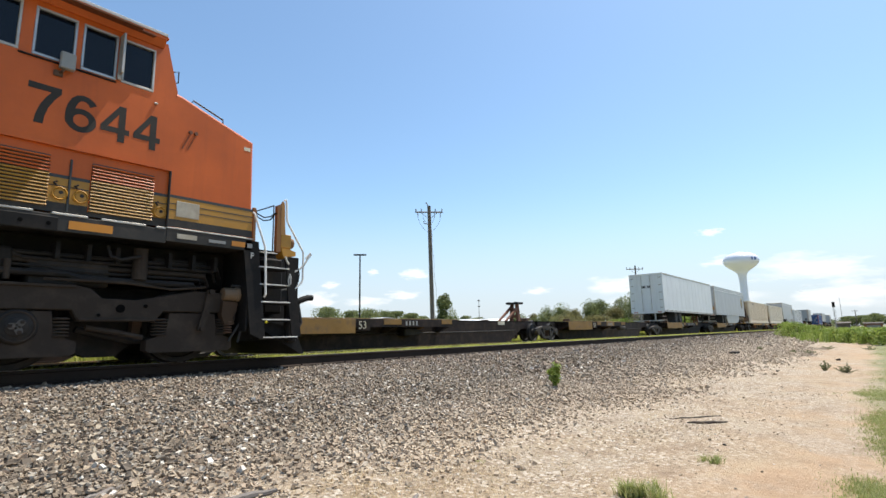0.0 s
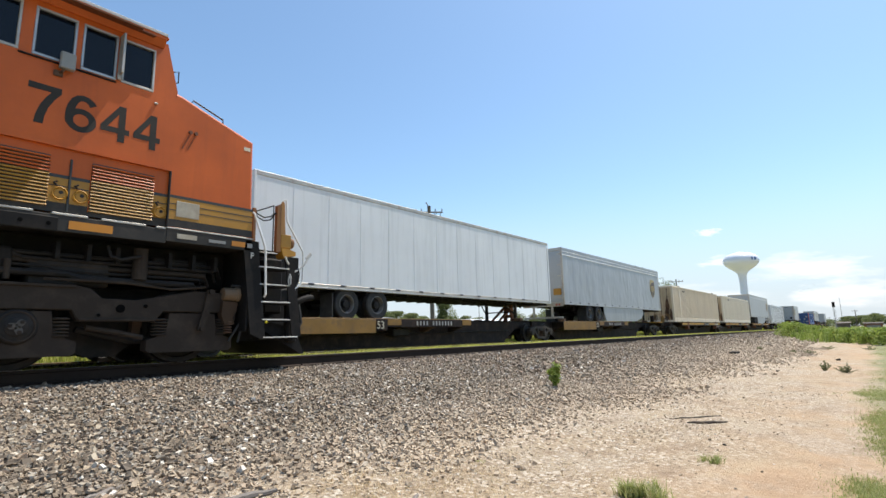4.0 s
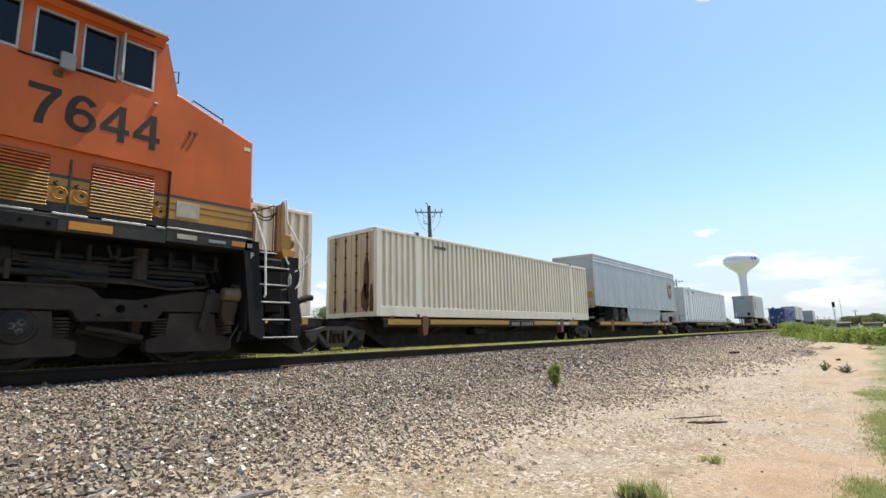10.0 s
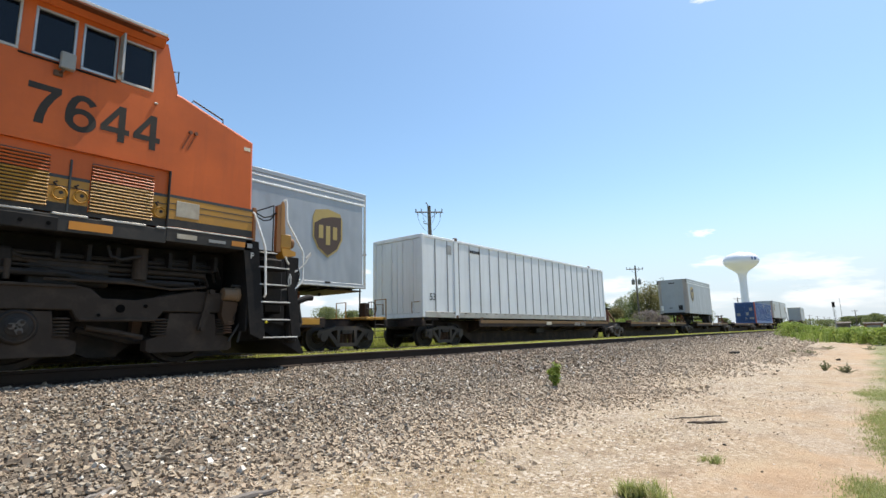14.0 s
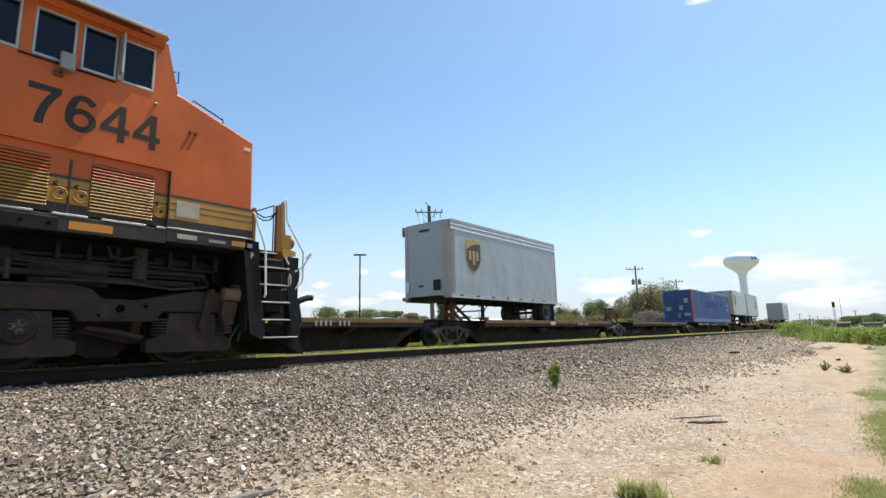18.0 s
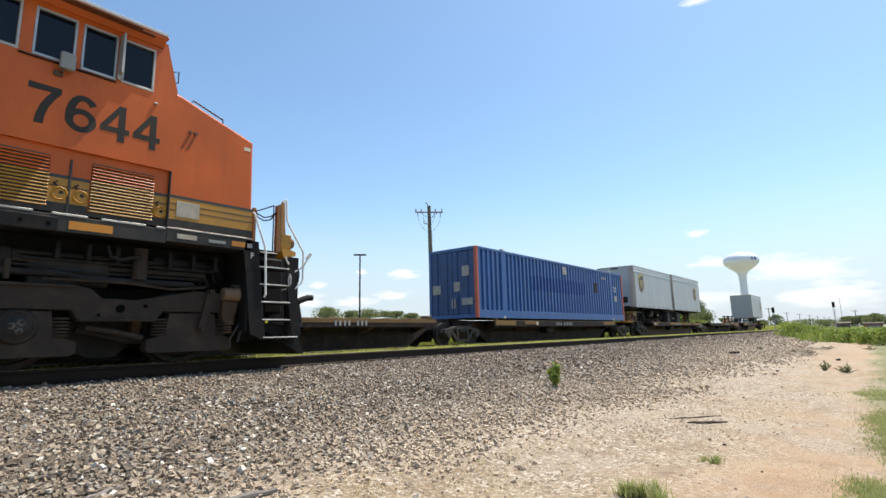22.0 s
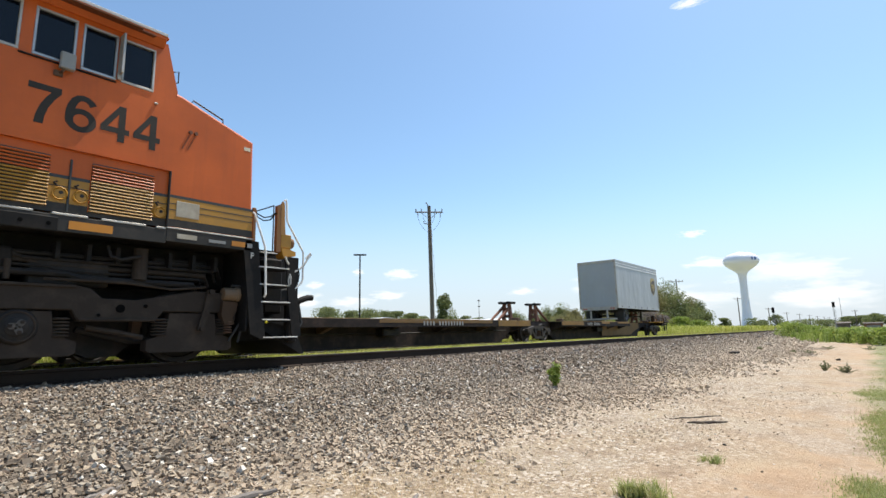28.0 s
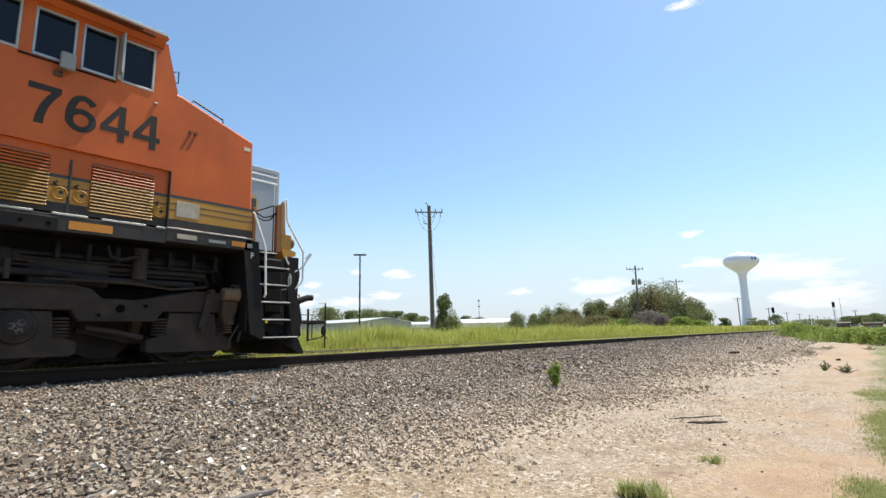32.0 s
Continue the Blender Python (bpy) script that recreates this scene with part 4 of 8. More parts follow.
def build_poles():
    t, at, h = utility_pole(34.80, 30.01, 12.15, 1.3, "tall weathered wooden utility pole with a crossarm", lean=(-0.08, 0.19), turn=-45, r=0.22)
    Mesh().cyl(at(0, h - 0.1), at(-0.28, h + 0.35), 0.06, 0.05, 6).ob("bracket", INSULATOR, t)
    Mesh().tube([at(0, h - 1.75), at(-0.5, h - 1.68), at(-0.52, h - 1.45)], 0.045, 6).ob("bracket", INSULATOR, t)
    for s0, s1, dz in ((-1.05, -0.1, 1.9), (1.05, 0.1, 1.9), (0.5, 0.1, 1.2), (-0.6, -0.1, 1.1)):
        pts = []
        for i in range(9):
            f = i / 8
            pts.append(at(s0 + (s1 - s0) * f ** 2.2, h - 0.6 - dz * f ** 0.8, 0.2))
        Mesh().tube(pts, 0.014, 5).ob("jumper_wire", STRIPE, t)
    for s in (-1.05, 0.5, 1.05):
        Mesh().cyl(at(s, h - 0.55, 0.16), at(s, h - 1.05, 0.18), 0.045, 0.03, 6).ob("fuse_cutout", INSULATOR, t)
    pts = [at(0.15 + 0.35 * (i / 10) + 0.05 * math.sin(i * 2), h - 1.9 - (h - 4.5) * i / 10, 0.2) for i in range(11)]
    Mesh().tube(pts, 0.012, 5).ob("loose_wire", STRIPE, t, "thin loose hanging wire")
    utility_pole(83.4, 28.1, 10.7, 1.4, "wooden utility pole with two grey transformers", True, (0, 0.05), -50, 0.16)
    utility_pole(116.0, 30.6, 11.0, 1.5, "wooden utility pole behind a thicket", False, (0, 0.1), -55, 0.15)
    utility_pole(216.9, 36.4, 11.6, 1.5, "distant wooden utility pole near a water tower", False, (0, 0), -55, 0.2)
    utility_pole(297.5, 37.0, 9.8, 1.6, "distant wooden utility pole beside the track", False, (0, 0), -55, 0.22)
    utility_pole(300.0, 3.8, 7.4, 1.4, "distant wooden utility pole on the skyline", False, (0, 0), -60, 0.2)
    for i in range(6):
        utility_pole(360 + i * 55, 36 - i * 1.5, 8.8, 1.8, "tiny distant wooden utility pole in a line", False, (0, 0), -55, 0.2)
    # parking lot light
    x, y, top = 38.1, 43.7, 9.55
    z0 = float(ground_z(x, y))
    t = thing("street_lamp", x, y, z0, "slim dark parking lot light pole with two flat heads", "street lamp")
    h = top - z0
    Mesh().cyl((0, 0, 0), (0, 0, h), 0.1, 0.075, 10).ob("pole", BLACKSTEEL, t)
    for s in (-1, 1):
        Mesh().box(s * 0.08, s * 0.72, -0.16, 0.16, h - 0.16, h - 0.02, 0.02).ob("lamp_head", BLACKSTEEL, t)
    for o in t.children:
        o.rotation_euler = (0, 0, radians(-42))
    x, y, top = 130.1, 93.1, 10.8
    z0 = float(ground_z(x, y))
    t = thing("street_lamp", x, y, z0, "distant slim light pole with cross heads", "street lamp")
    Mesh().cyl((0, 0, 0), (0, 0, top - z0), 0.12, 0.09, 8).ob("pole", GREYPAINT, t)
    for k in (0.3, 2.1):
        Mesh().box(-0.55, 0.55, -0.12, 0.12, top - z0 - k - 0.2, top - z0 - k, 0.02).ob("lamp_head", BLACKSTEEL, t)


build_poles()


def water_tower():
    x, y = 296.3, 46.3
    z0 = -0.85
    t = thing("water_tower", x, y, z0, "white pedestal water tower with a flattened bulb tank", "water tower")
    H = 38.6 - z0
    Mesh().lathe([(4.0, 0), (3.0, 2.5), (2.3, 6.5), (1.95, 11), (1.75, 17), (1.7, 23.5), (1.8, 26.6), (2.2, 28.3), (3.1, 29.5), (4.2, 30.4)], (0, 0, 0), (0, 0, 1), 40).ob("pedestal", TOWER, t)
    Mesh().lathe([(4.0, 30.25), (5.5, 31.3), (6.85, 32.4), (7.75, 33.4), (8.2, 34.4), (8.2, 35.2), (7.9, 36.2), (7.1, 37.4), (5.5, 38.4), (3.4, 39.05), (1.3, H - 0.05), (0.3, H)], (0, 0, 0), (0, 0, 1), 48).ob("tank", TOWER, t, "smooth white tank")
    Mesh().lathe([(0.5, H - 0.5), (0.5, H + 0.3), (0.1, H + 0.5)], (0, 0, 0), (0, 0, 1), 10).ob("vent", TOWER, t)
    Mesh().box(-0.6, 0.6, -3.5, -2.6, 0, 2.2).ob("door", GREYPAINT, t)
    for k, w in enumerate((1.5, 0.9)):
        a = -math.pi / 2 - 0.62 - k * 0.2
        m = Mesh()
        for i in range(4):
            b0, b1 = a + i * w * 0.03, a + (i + 1) * w * 0.03 - 0.008
            r = 8.24
            m.add([(r * math.cos(b0), r * math.sin(b0), 34.5), (r * math.cos(b1), r * math.sin(b1), 34.5), (r * math.cos(b1), r * math.sin(b1), 36.0), (r * math.cos(b0), r * math.sin(b0), 36.0),
                   ((r + .05) * math.cos(b0), (r + .05) * math.sin(b0), 34.5), ((r + .05) * math.cos(b1), (r + .05) * math.sin(b1), 34.5), ((r + .05) * math.cos(b1), (r + .05) * math.sin(b1), 36.0), ((r + .05) * math.cos(b0), (r + .05) * math.sin(b0), 36.0)],
                  [(0, 1, 2, 3), (4, 5, 6, 7), (0, 1, 5, 4), (1, 2, 6, 5), (2, 3, 7, 6), (3, 0, 4, 7)])
        m.ob("painted_mark", BLUEMARK, t, "faded blue painted mark")


water_tower()


def rail_signal(x, y, top, label):
    z0 = float(ground_z(x, y))
    h = top - z0
    t = thing("railway_signal", x, y, z0, label, "railway signal", "railway signals")
    Mesh().cyl((0, 0, 0), (0, 0, h), 0.07, 0.06, 10).ob("mast", GREYPAINT, t)
    head = Mesh().box(-0.1, 0.12, -0.26, 0.26, h - 1.1, h + 0.1, 0.1).ob("signal_head", BLACKSTEEL, t, "black signal target plate")
    for k in range(3):
        Mesh().cyl((-0.1, 0, h - 0.1 - k * 0.38), (-0.36, 0, h - 0.12 - k * 0.38), 0.13, n=12).ob("hood", LENS, head)
    Mesh().box(-0.25, 0.25, -0.3, 0.3, 0, 0.3, 0.02).ob("footing", GREYPAINT, t)
    m = Mesh()
    for s in (-0.2, 0.2):
        m.cyl((0.25, s, 0), (0.15, s, h - 1.2), 0.02, n=5)
    for k in range(12):
        m.cyl((0.24, -0.2, 0.3 + k * 0.3), (0.24, 0.2, 0.3 + k * 0.3), 0.012, n=5)
    m.ob("ladder", GREYPAINT, t)


rail_signal(139.9, 5.3, 5.4, "black three-light railway signal on a thin mast")
rail_signal(129.0, 15.25, 4.4, "black railway signal on a short mast beyond the track")
t = thing("radio_mast", 599.7, 17.6, -0.85, "very thin distant lattice radio mast", "mast")
Mesh().cyl((0, 0, 0), (0, 0, 27), 0.25, 0.15, 4).ob("mast", INSULATOR, t)


def shed(x0, y0, x1, y1, depth, wall_top, ridge, label, wall=WALLMETAL, roof=ROOFMETAL, doors=3):
    """A long low metal building between two front corners, with ribs, doors and a gable roof."""
    a, b = Vector((x0, y0)), Vector((x1, y1))
    L = (b - a).length
    t = thing("warehouse", x0, y0, -0.85, label, "warehouse", "low metal buildings across the field")
    t.matrix_basis = pose(x0, y0, -0.85, 0, 0, math.degrees(math.atan2(b.y - a.y, b.x - a.x)))
    zt, zr = wall_top + 0.85, ridge + 0.85
    Mesh().prism([(0, 0), (depth, 0), (depth, zt), (depth / 2, zr - 0.12), (0, zt)], 0, L, "x").ob("wall", wall, t)
    r = Mesh()
    for s in (0, 1):
        yy0, yy1 = (-0.4, depth / 2) if s == 0 else (depth + 0.4, depth / 2)
        slope = (zr - zt) / (depth / 2)
        r.add([(-0.3, yy0, zt - 0.4 * slope), (L + 0.3, yy0, zt - 0.4 * slope), (L + 0.3, yy1, zr), (-0.3, yy1, zr),
               (-0.3, yy0, zt - 0.4 * slope + 0.12), (L + 0.3, yy0, zt - 0.4 * slope + 0.12), (L + 0.3, yy1, zr + 0.12), (-0.3, yy1, zr + 0.12)],
              [(0, 1, 2, 3), (4, 5, 6, 7), (0, 1, 5, 4), (1, 2, 6, 5), (2, 3, 7, 6), (3, 0, 4, 7)])
    r.ob("roof", roof, t)
    for i in range(doors):
        xx = L * (i + 0.5) / doors
        Mesh().box(xx - 1.6, xx + 1.6, -0.06, 0.05, 0.0, min(3.0, zt * 0.75), 0.02).ob("roller_door", GREYPAINT, t)
    Mesh().box(0, L, -0.5, -0.38, zt - 0.35, zt - 0.2, 0.02).ob("gutter", wall, t)


shed(80.4, 131.4, 75.6, 86.6, 15, 3.38, 4.38, "long low grey metal warehouse with a pale roof")
shed(108.4, 103.7, 113.5, 98.0, 12, 3.2, 4.0, "small white metal building", WHITEPAINT)
shed(117.6, 93.1, 128.0, 78.6, 26, 3.3, 4.7, "long low white metal warehouse with a bright roof", WHITEPAINT, WHITEPAINT)
shed(200.5, 0.9, 200.5, -3.4, 6, 0.75, 1.1, "low brown shed on the skyline", BRICKBROWN, BARK, 1)
shed(160.0, 6.0, 160.0, 3.4, 3, 0.9, 1.15, "small grey equipment hut beside the track", WOOD, WOOD, 0)


# ---------------------------------------------------------------- clouds
def cloud_material():
    m, n, l, b = nodes_of("thin_white_cloud")
    tc = n.new("ShaderNodeTexCoord")
    mp = n.new("ShaderNodeMapping")
    mp.inputs["Location"].default_value = (-0.5, -0.5, 0)
    mp.inputs["Scale"].default_value = (1, 1, 0)
    l.new(tc.outputs["Generated"], mp.inputs["Vector"])
    ln = n.new("ShaderNodeVectorMath")
    ln.operation = "LENGTH"
    l.new(mp.outputs[0], ln.inputs[0])
    oi = n.new("ShaderNodeObjectInfo")
    add = n.new("ShaderNodeVectorMath")
    add.operation = "MULTIPLY_ADD"
    l.new(oi.outputs["Random"], add.inputs[0])
    add.inputs[1].default_value = (40, 40, 40)
    l.new(tc.outputs["Generated"], add.inputs[2])
    ns = n.new("ShaderNodeTexNoise")
    ns.inputs["Scale"].default_value, ns.inputs["Detail"].default_value, ns.inputs["Roughness"].default_value = 4.6, 7, 0.62
    l.new(add.outputs[0], ns.inputs["Vector"])
    fall = maths(n, l, "SUBTRACT", 1.0, maths(n, l, "MULTIPLY", ln.outputs["Value"], 2.0), True)
    a = maths(n, l, "MULTIPLY", maths(n, l, "SUBTRACT", maths(n, l, "ADD", fall, maths(n, l, "MULTIPLY", ns.outputs["Fac"], 1.5)), 1.12), 1.9, True)
    a = maths(n, l, "MULTIPLY", a, 0.85)
    em = n.new("ShaderNodeEmission")
    em.inputs["Color"].default_value, em.inputs["Strength"].default_value = (1, 1, 1, 1), 0.95
    tr = n.new("ShaderNodeBsdfTransparent")
    ms = n.new("ShaderNodeMixShader")
    l.new(a, ms.inputs[0])
    l.new(tr.outputs[0], ms.inputs[1])
    l.new(em.outputs[0], ms.inputs[2])
    l.new(ms.outputs[0], n["Material Output"].inputs["Surface"])
    return m


CLOUD = cloud_material()
CLOUDS = []


def cloud(az, el, w, h, dist=2500.0):
    """A thin cloud far off, w and h in degrees across."""
    p = Vector((dist * math.cos(radians(az)) * math.cos(radians(el)), dist * math.sin(radians(az)) * math.cos(radians(el)), dist * math.sin(radians(el))))
    W, H = dist * math.tan(radians(w)), dist * math.tan(radians(h))
    o = new("cloud", raw_mesh("cloud", [(-W / 2, -H / 2, 0), (W / 2, -H / 2, 0), (W / 2, H / 2, 0), (-W / 2, H / 2, 0)], [(0, 1, 2, 3)], CLOUD))
    o.visible_shadow = False
    tagged(o, "small thin white cloud low in the sky", "cloud", "clouds", "structure")
    CLOUDS.append((o, az, el, dist))
    return o


# ---------------------------------------------------------------- clouds
for spot in ((11.18, 9.53, 3.75, 1.32), (42.69, 6.71, 5.73, 2.10), (52.11, 5.57, 3.65, 1.41), (47.47, 7.00, 2.07, 1.24), (43.9, 4.4, 6.0, 1.9), (53.60, 4.03, 7.22, 2.98),
             (20.71, 4.76, 10.3, 3.21), (9.88, 6.53, 7.27, 2.08), (4.04, 5.30, 16.6, 4.21), (6.9, 31.55, 5.14, 1.61), (28.8, 4.5, 5.55, 1.42), (48.09, 3.7, 8.0, 2.2), (1.05, 2.77, 15.2, 3.86), (15.3, 3.02, 23.9, 4.38)):
    cloud(*spot)


# ---------------------------------------------------------------- the standing locomotive
LOCO = thing("locomotive", 0, TRACK_Y[0], 0, "orange and yellow diesel locomotive standing on the near track", "locomotive")
W = 1.55        # half its width


def inset(poly, d):
    """The polygon moved inwards by d (it turns one way only by small steps, convex or nearly so)."""
    n, out = len(poly), []
    area = sum(poly[i][0] * poly[(i + 1) % n][1] - poly[(i + 1) % n][0] * poly[i][1] for i in range(n))
    sg = 1 if area > 0 else -1
    for i in range(n):
        p0, p1, p2 = Vector(poly[i - 1]), Vector(poly[i]), Vector(poly[(i + 1) % n])
        a, b = (p1 - p0).normalized(), (p2 - p1).normalized()
        na, nb = Vector((-a.y, a.x)) * sg, Vector((-b.y, b.x)) * sg
        k = (na + nb)
        k = k / max(0.3, k.dot(na))
        out.append((p1.x + k.x * d, p1.y + k.y * d))
    return out


def rounded_prism(m, poly, a, b, c, square_back=False):
    """A prism along y with chamfered rims."""
    q = inset(poly, c)
    if square_back:
        q = [(p[0], r[1]) if p[0] == min(v[0] for v in poly) else r for p, r in zip(poly, q)]
    n = len(poly)
    rings = [(q, a), (poly, a + c), (poly, b - c), (q, b)]
    v = [(p[0], y, p[1]) for ring, y in rings for p in ring]
    f = [tuple(range(n)), tuple(range(4 * n - 1, 3 * n - 1, -1))]
    for j in range(3):
        f += [(j * n + i, j * n + (i + 1) % n, (j + 1) * n + (i + 1) % n, (j + 1) * n + i) for i in range(n)]
    m.add(v, f)
    return m


def stroke(m, path, width, y0, y1):
    """A flat band along points in x z; width: one for each point."""
    P = [Vector(p) for p in path]
    left, right = [], []
    for i, p in enumerate(P):
        d = (P[min(i + 1, len(P) - 1)] - P[max(i - 1, 0)]).normalized()
        nrm = Vector((-d.y, d.x)) * width[i] / 2
        left.append(p + nrm)
        right.append(p - nrm)
    return m.prism(left + right[::-1], y0, y1)


def painted_digit(ch, x, z, parent):
    """A broad plain sans-serif digit, 0.34 wide and 0.505 high, as thin as paint."""
    y0, y1 = -W - 0.004, -W + 0.001
    m = Mesh()
    at = lambda pts: [(x + a, z + b) for a, b in pts]
    if ch == "4":
        m.prism(at([(0.205, 0.0), (0.288, 0.0), (0.288, 0.115), (0.342, 0.115), (0.342, 0.192), (0.288, 0.192), (0.288, 0.505), (0.205, 0.505), (0.0, 0.192), (0.082, 0.192), (0.205, 0.385),
                    (0.205, 0.192), (0.082, 0.1915), (0.0, 0.1915), (0.0, 0.115), (0.205, 0.115)]), y0, y1)
    elif ch == "7":
        m.prism(at([(0.0, 0.425), (0.232, 0.425), (0.178, 0.34), (0.128, 0.23), (0.095, 0.10), (0.084, 0.0), (0.178, 0.0), (0.186, 0.10), (0.216, 0.22), (0.272, 0.34), (0.335, 0.43), (0.335, 0.505), (0.0, 0.505)]), y0, y1)
    else:
        bowl = [(0.172 + 0.128 * math.cos(a), 0.162 + 0.120 * math.sin(a)) for a in [math.pi + i * math.pi / 12 for i in range(25)]]
        stroke(m, at(bowl), [0.086 - 0.012 * abs(math.sin(i * math.pi / 12)) for i in range(25)], y0, y1)
        arc = [(0.292, 0.388), (0.270, 0.425), (0.225, 0.458), (0.178, 0.466), (0.128, 0.450), (0.088, 0.405), (0.060, 0.335), (0.046, 0.255), (0.043, 0.165), (0.052, 0.105)]
        stroke(m, at(arc), (0.085, 0.08, 0.076, 0.076, 0.08, 0.086, 0.09, 0.09, 0.088, 0.086), y0 - 0.0006, y1)
    return m.ob("number", NUMBER, parent, "faded black painted digit", smooth=False)


def build_cab():
    # nose
    nose = [(2.93, 1.93), (4.235, 1.93), (4.20, 3.54), (3.02, 3.945), (2.93, 3.96)]
    rounded_prism(Mesh(), nose, -W, W, 0.042, True).ob("nose", ORANGE, LOCO, "sloping orange short nose")
    # side walls with window openings
    WIN = [(0.40, 1.09), (1.24, 1.66), (1.745, 2.13), (2.215, 2.61)]
    zb, zt = 3.85, 4.475
    for s in (-1, 1):
        y0, y1 = min(s * W, s * (W - 0.06)), max(s * W, s * (W - 0.06))
        xs = [-0.9] + [v for w in WIN for v in w] + [None]
        zs = (2.75, zb, 3.96, zt, 4.66)
        right = (2.93, 2.93, 2.955, 2.82, 2.775)
        nx, nz = len(xs), len(zs)
        grid = [(right[j] if x is None else x, y, z) for y in (y0, y1) for x in xs for j, z in enumerate(zs)]
        cell = {(i, j) for i in range(nx - 1) for j in range(nz - 1) if not (i % 2 == 1 and j in (1, 2))}
        faces = []
        for i, j in cell:
            a, b, c_, d_ = i * nz + j, (i + 1) * nz + j, (i + 1) * nz + j + 1, i * nz + j + 1
            k = nx * nz
            faces += [(a, b, c_, d_), (a + k, d_ + k, c_ + k, b + k)]
            for near, p, q in (((i, j - 1), a, b), ((i + 1, j), b, c_), ((i, j + 1), c_, d_), ((i - 1, j), d_, a)):
                if near not in cell:
                    faces.append((p, q, q + k, p + k))
        wall = Mesh().add(grid, faces).ob("cab_wall", ORANGE, LOCO, "orange cab side with window openings", smooth=False)
        # ledge and the set-back lower side
        Mesh().prism([(-0.9, 2.74), (2.93, 2.74), (2.93, 2.775), (-0.9, 2.775)], min(s * (W - 0.05), s * (W + 0.014)), max(s * (W - 0.05), s * (W + 0.014))).ob("ledge", ORANGE, wall)
        Mesh().box(-0.9, 2.93, min(s * (W - 0.1), s * (W - 0.045)), max(s * (W - 0.1), s * (W - 0.045)), 1.93, 2.745).ob("lower_wall", ORANGE, wall)
        # windows
        for k, (a, b) in enumerate(WIN):
            fr = WORNALU if k in (0, 3) else ALU
            g = 0.026
            f = Mesh()
            yy0, yy1 = min(s * (W - 0.05), s * (W + 0.012)), max(s * (W - 0.05), s * (W + 0.012))
            f.box(a - 0.012, b + 0.012, yy0, yy1, zb - 0.012, zb + g, 0.006)
            f.box(a - 0.012, b + 0.012, yy0, yy1, zt - g * 0.7, zt + 0.012, 0.006)
            f.box(a - 0.012, a + g * 0.7, yy0, yy1, zb + g, zt - g * 0.7, 0.006)
            f.box(b - g * 0.7, b + 0.012, yy0, yy1, zb + g, zt - g * 0.7, 0.006)
            win = f.ob("window_frame", fr, wall, "worn metal window frame" if k in (0, 3) else "bright aluminium sliding window frame")
            Mesh().box(a + 0.02, b - 0.02, s * (W - 0.03) - 0.004, s * (W - 0.03) + 0.004, zb + 0.02, zt - 0.02).ob("pane", GLASS, wall, "dark tinted pane")
        # wind deflector blade and mirror
        d = Mesh().box(2.155, 2.185, min(s * W, s * (W + 0.16)), max(s * W, s * (W + 0.16)), zb + 0.06, zt + 0.02, 0.006)
        d.box(2.15, 2.19, min(s * W, s * (W + 0.05)), max(s * W, s * (W + 0.05)), zb + 0.0, zb + 0.1, 0.006)
        d.ob("wind_deflector", WORNALU, wall, "upright metal wind deflector")
        mi = Mesh().box(1.50, 1.66, min(s * (W + 0.05), s * (W + 0.13)), max(s * (W + 0.05), s * (W + 0.13)), 3.73, 3.95, 0.012)
        mirror = mi.ob("mirror", GREYPAINT, wall, "grey boxy side mirror")
        Mesh().tube([(1.52, s * W, 3.68), (1.54, s * (W + 0.08), 3.70), (1.56, s * (W + 0.09), 3.78)], 0.018, 8).ob("mirror_arm", RUST, mirror)
        Mesh().box(1.46, 1.56, min(s * W, s * (W + 0.03)), max(s * W, s * (W + 0.03)), 3.64, 3.72, 0.01).ob("mirror_bracket", RUST, mirror)
        Mesh().box(1.1, 2.15, min(s * W, s * (W + 0.022)), max(s * W, s * (W + 0.022)), zb - 0.05, zb - 0.028, 0.005).ob("arm_rest_rail", BLACKSTEEL, wall)
        # numbers
        if s < 0:
            for k, ch in enumerate("7644"):
                painted_digit(ch, (1.238, 1.628, 2.018, 2.412)[k], 2.985, wall)
        # latch marks, sticker, rivets
        Mesh().box(-0.9, 2.925, min(s * (W - 0.05), s * (W - 0.036)), max(s * (W - 0.05), s * (W - 0.036)), 1.92, 1.972).ob("grey_band", FRAMEGREY, LOCO)
        for k, x in enumerate((3.17, 3.25)):
            la = Mesh().cyl((x, s * W, 3.40), (x, s * (W + 0.03), 3.40), 0.028, n=10)
            la.prism([(x - 0.004, 3.38), (x + 0.004, 3.38), (x - 0.10, 3.12), (x - 0.108, 3.12)], min(s * W, s * (W + 0.008)), max(s * W, s * (W + 0.008)))
            la.ob("drain_plug", RUSTRED, LOCO, "rust-streaked drain fitting")
        Mesh().box(4.03, 4.14, min(s * W, s * (W + 0.004)), max(s * W, s * (W + 0.004)), 3.36, 3.42).ob("sticker", PALE, LOCO)
        Mesh().box(2.64, 2.69, min(s * W, s * (W + 0.03)), max(s * W, s * (W + 0.03)), 3.67, 3.70, 0.008).ob("marker_lug", WORNALU, LOCO)
        # stripes along nose and set-back side
        for a, b, yy in ((2.935, 4.228, W), (1.545, 1.975, W - 0.045), (2.735, 2.925, W - 0.045), (-0.9, 0.4, W - 0.045)):
            ys = (min(s * yy, s * (yy + 0.004)), max(s * yy, s * (yy + 0.004)))
            Mesh().box(a, b, *ys, 1.935, 2.045).ob("grey_band", FRAMEGREY, LOCO)
            Mesh().box(a, b, *ys, 2.045, 2.36).ob("yellow_band", YELLOW, LOCO, "yellow painted band")
            ys = (min(s * yy, s * (yy + 0.007)), max(s * yy, s * (yy + 0.007)))
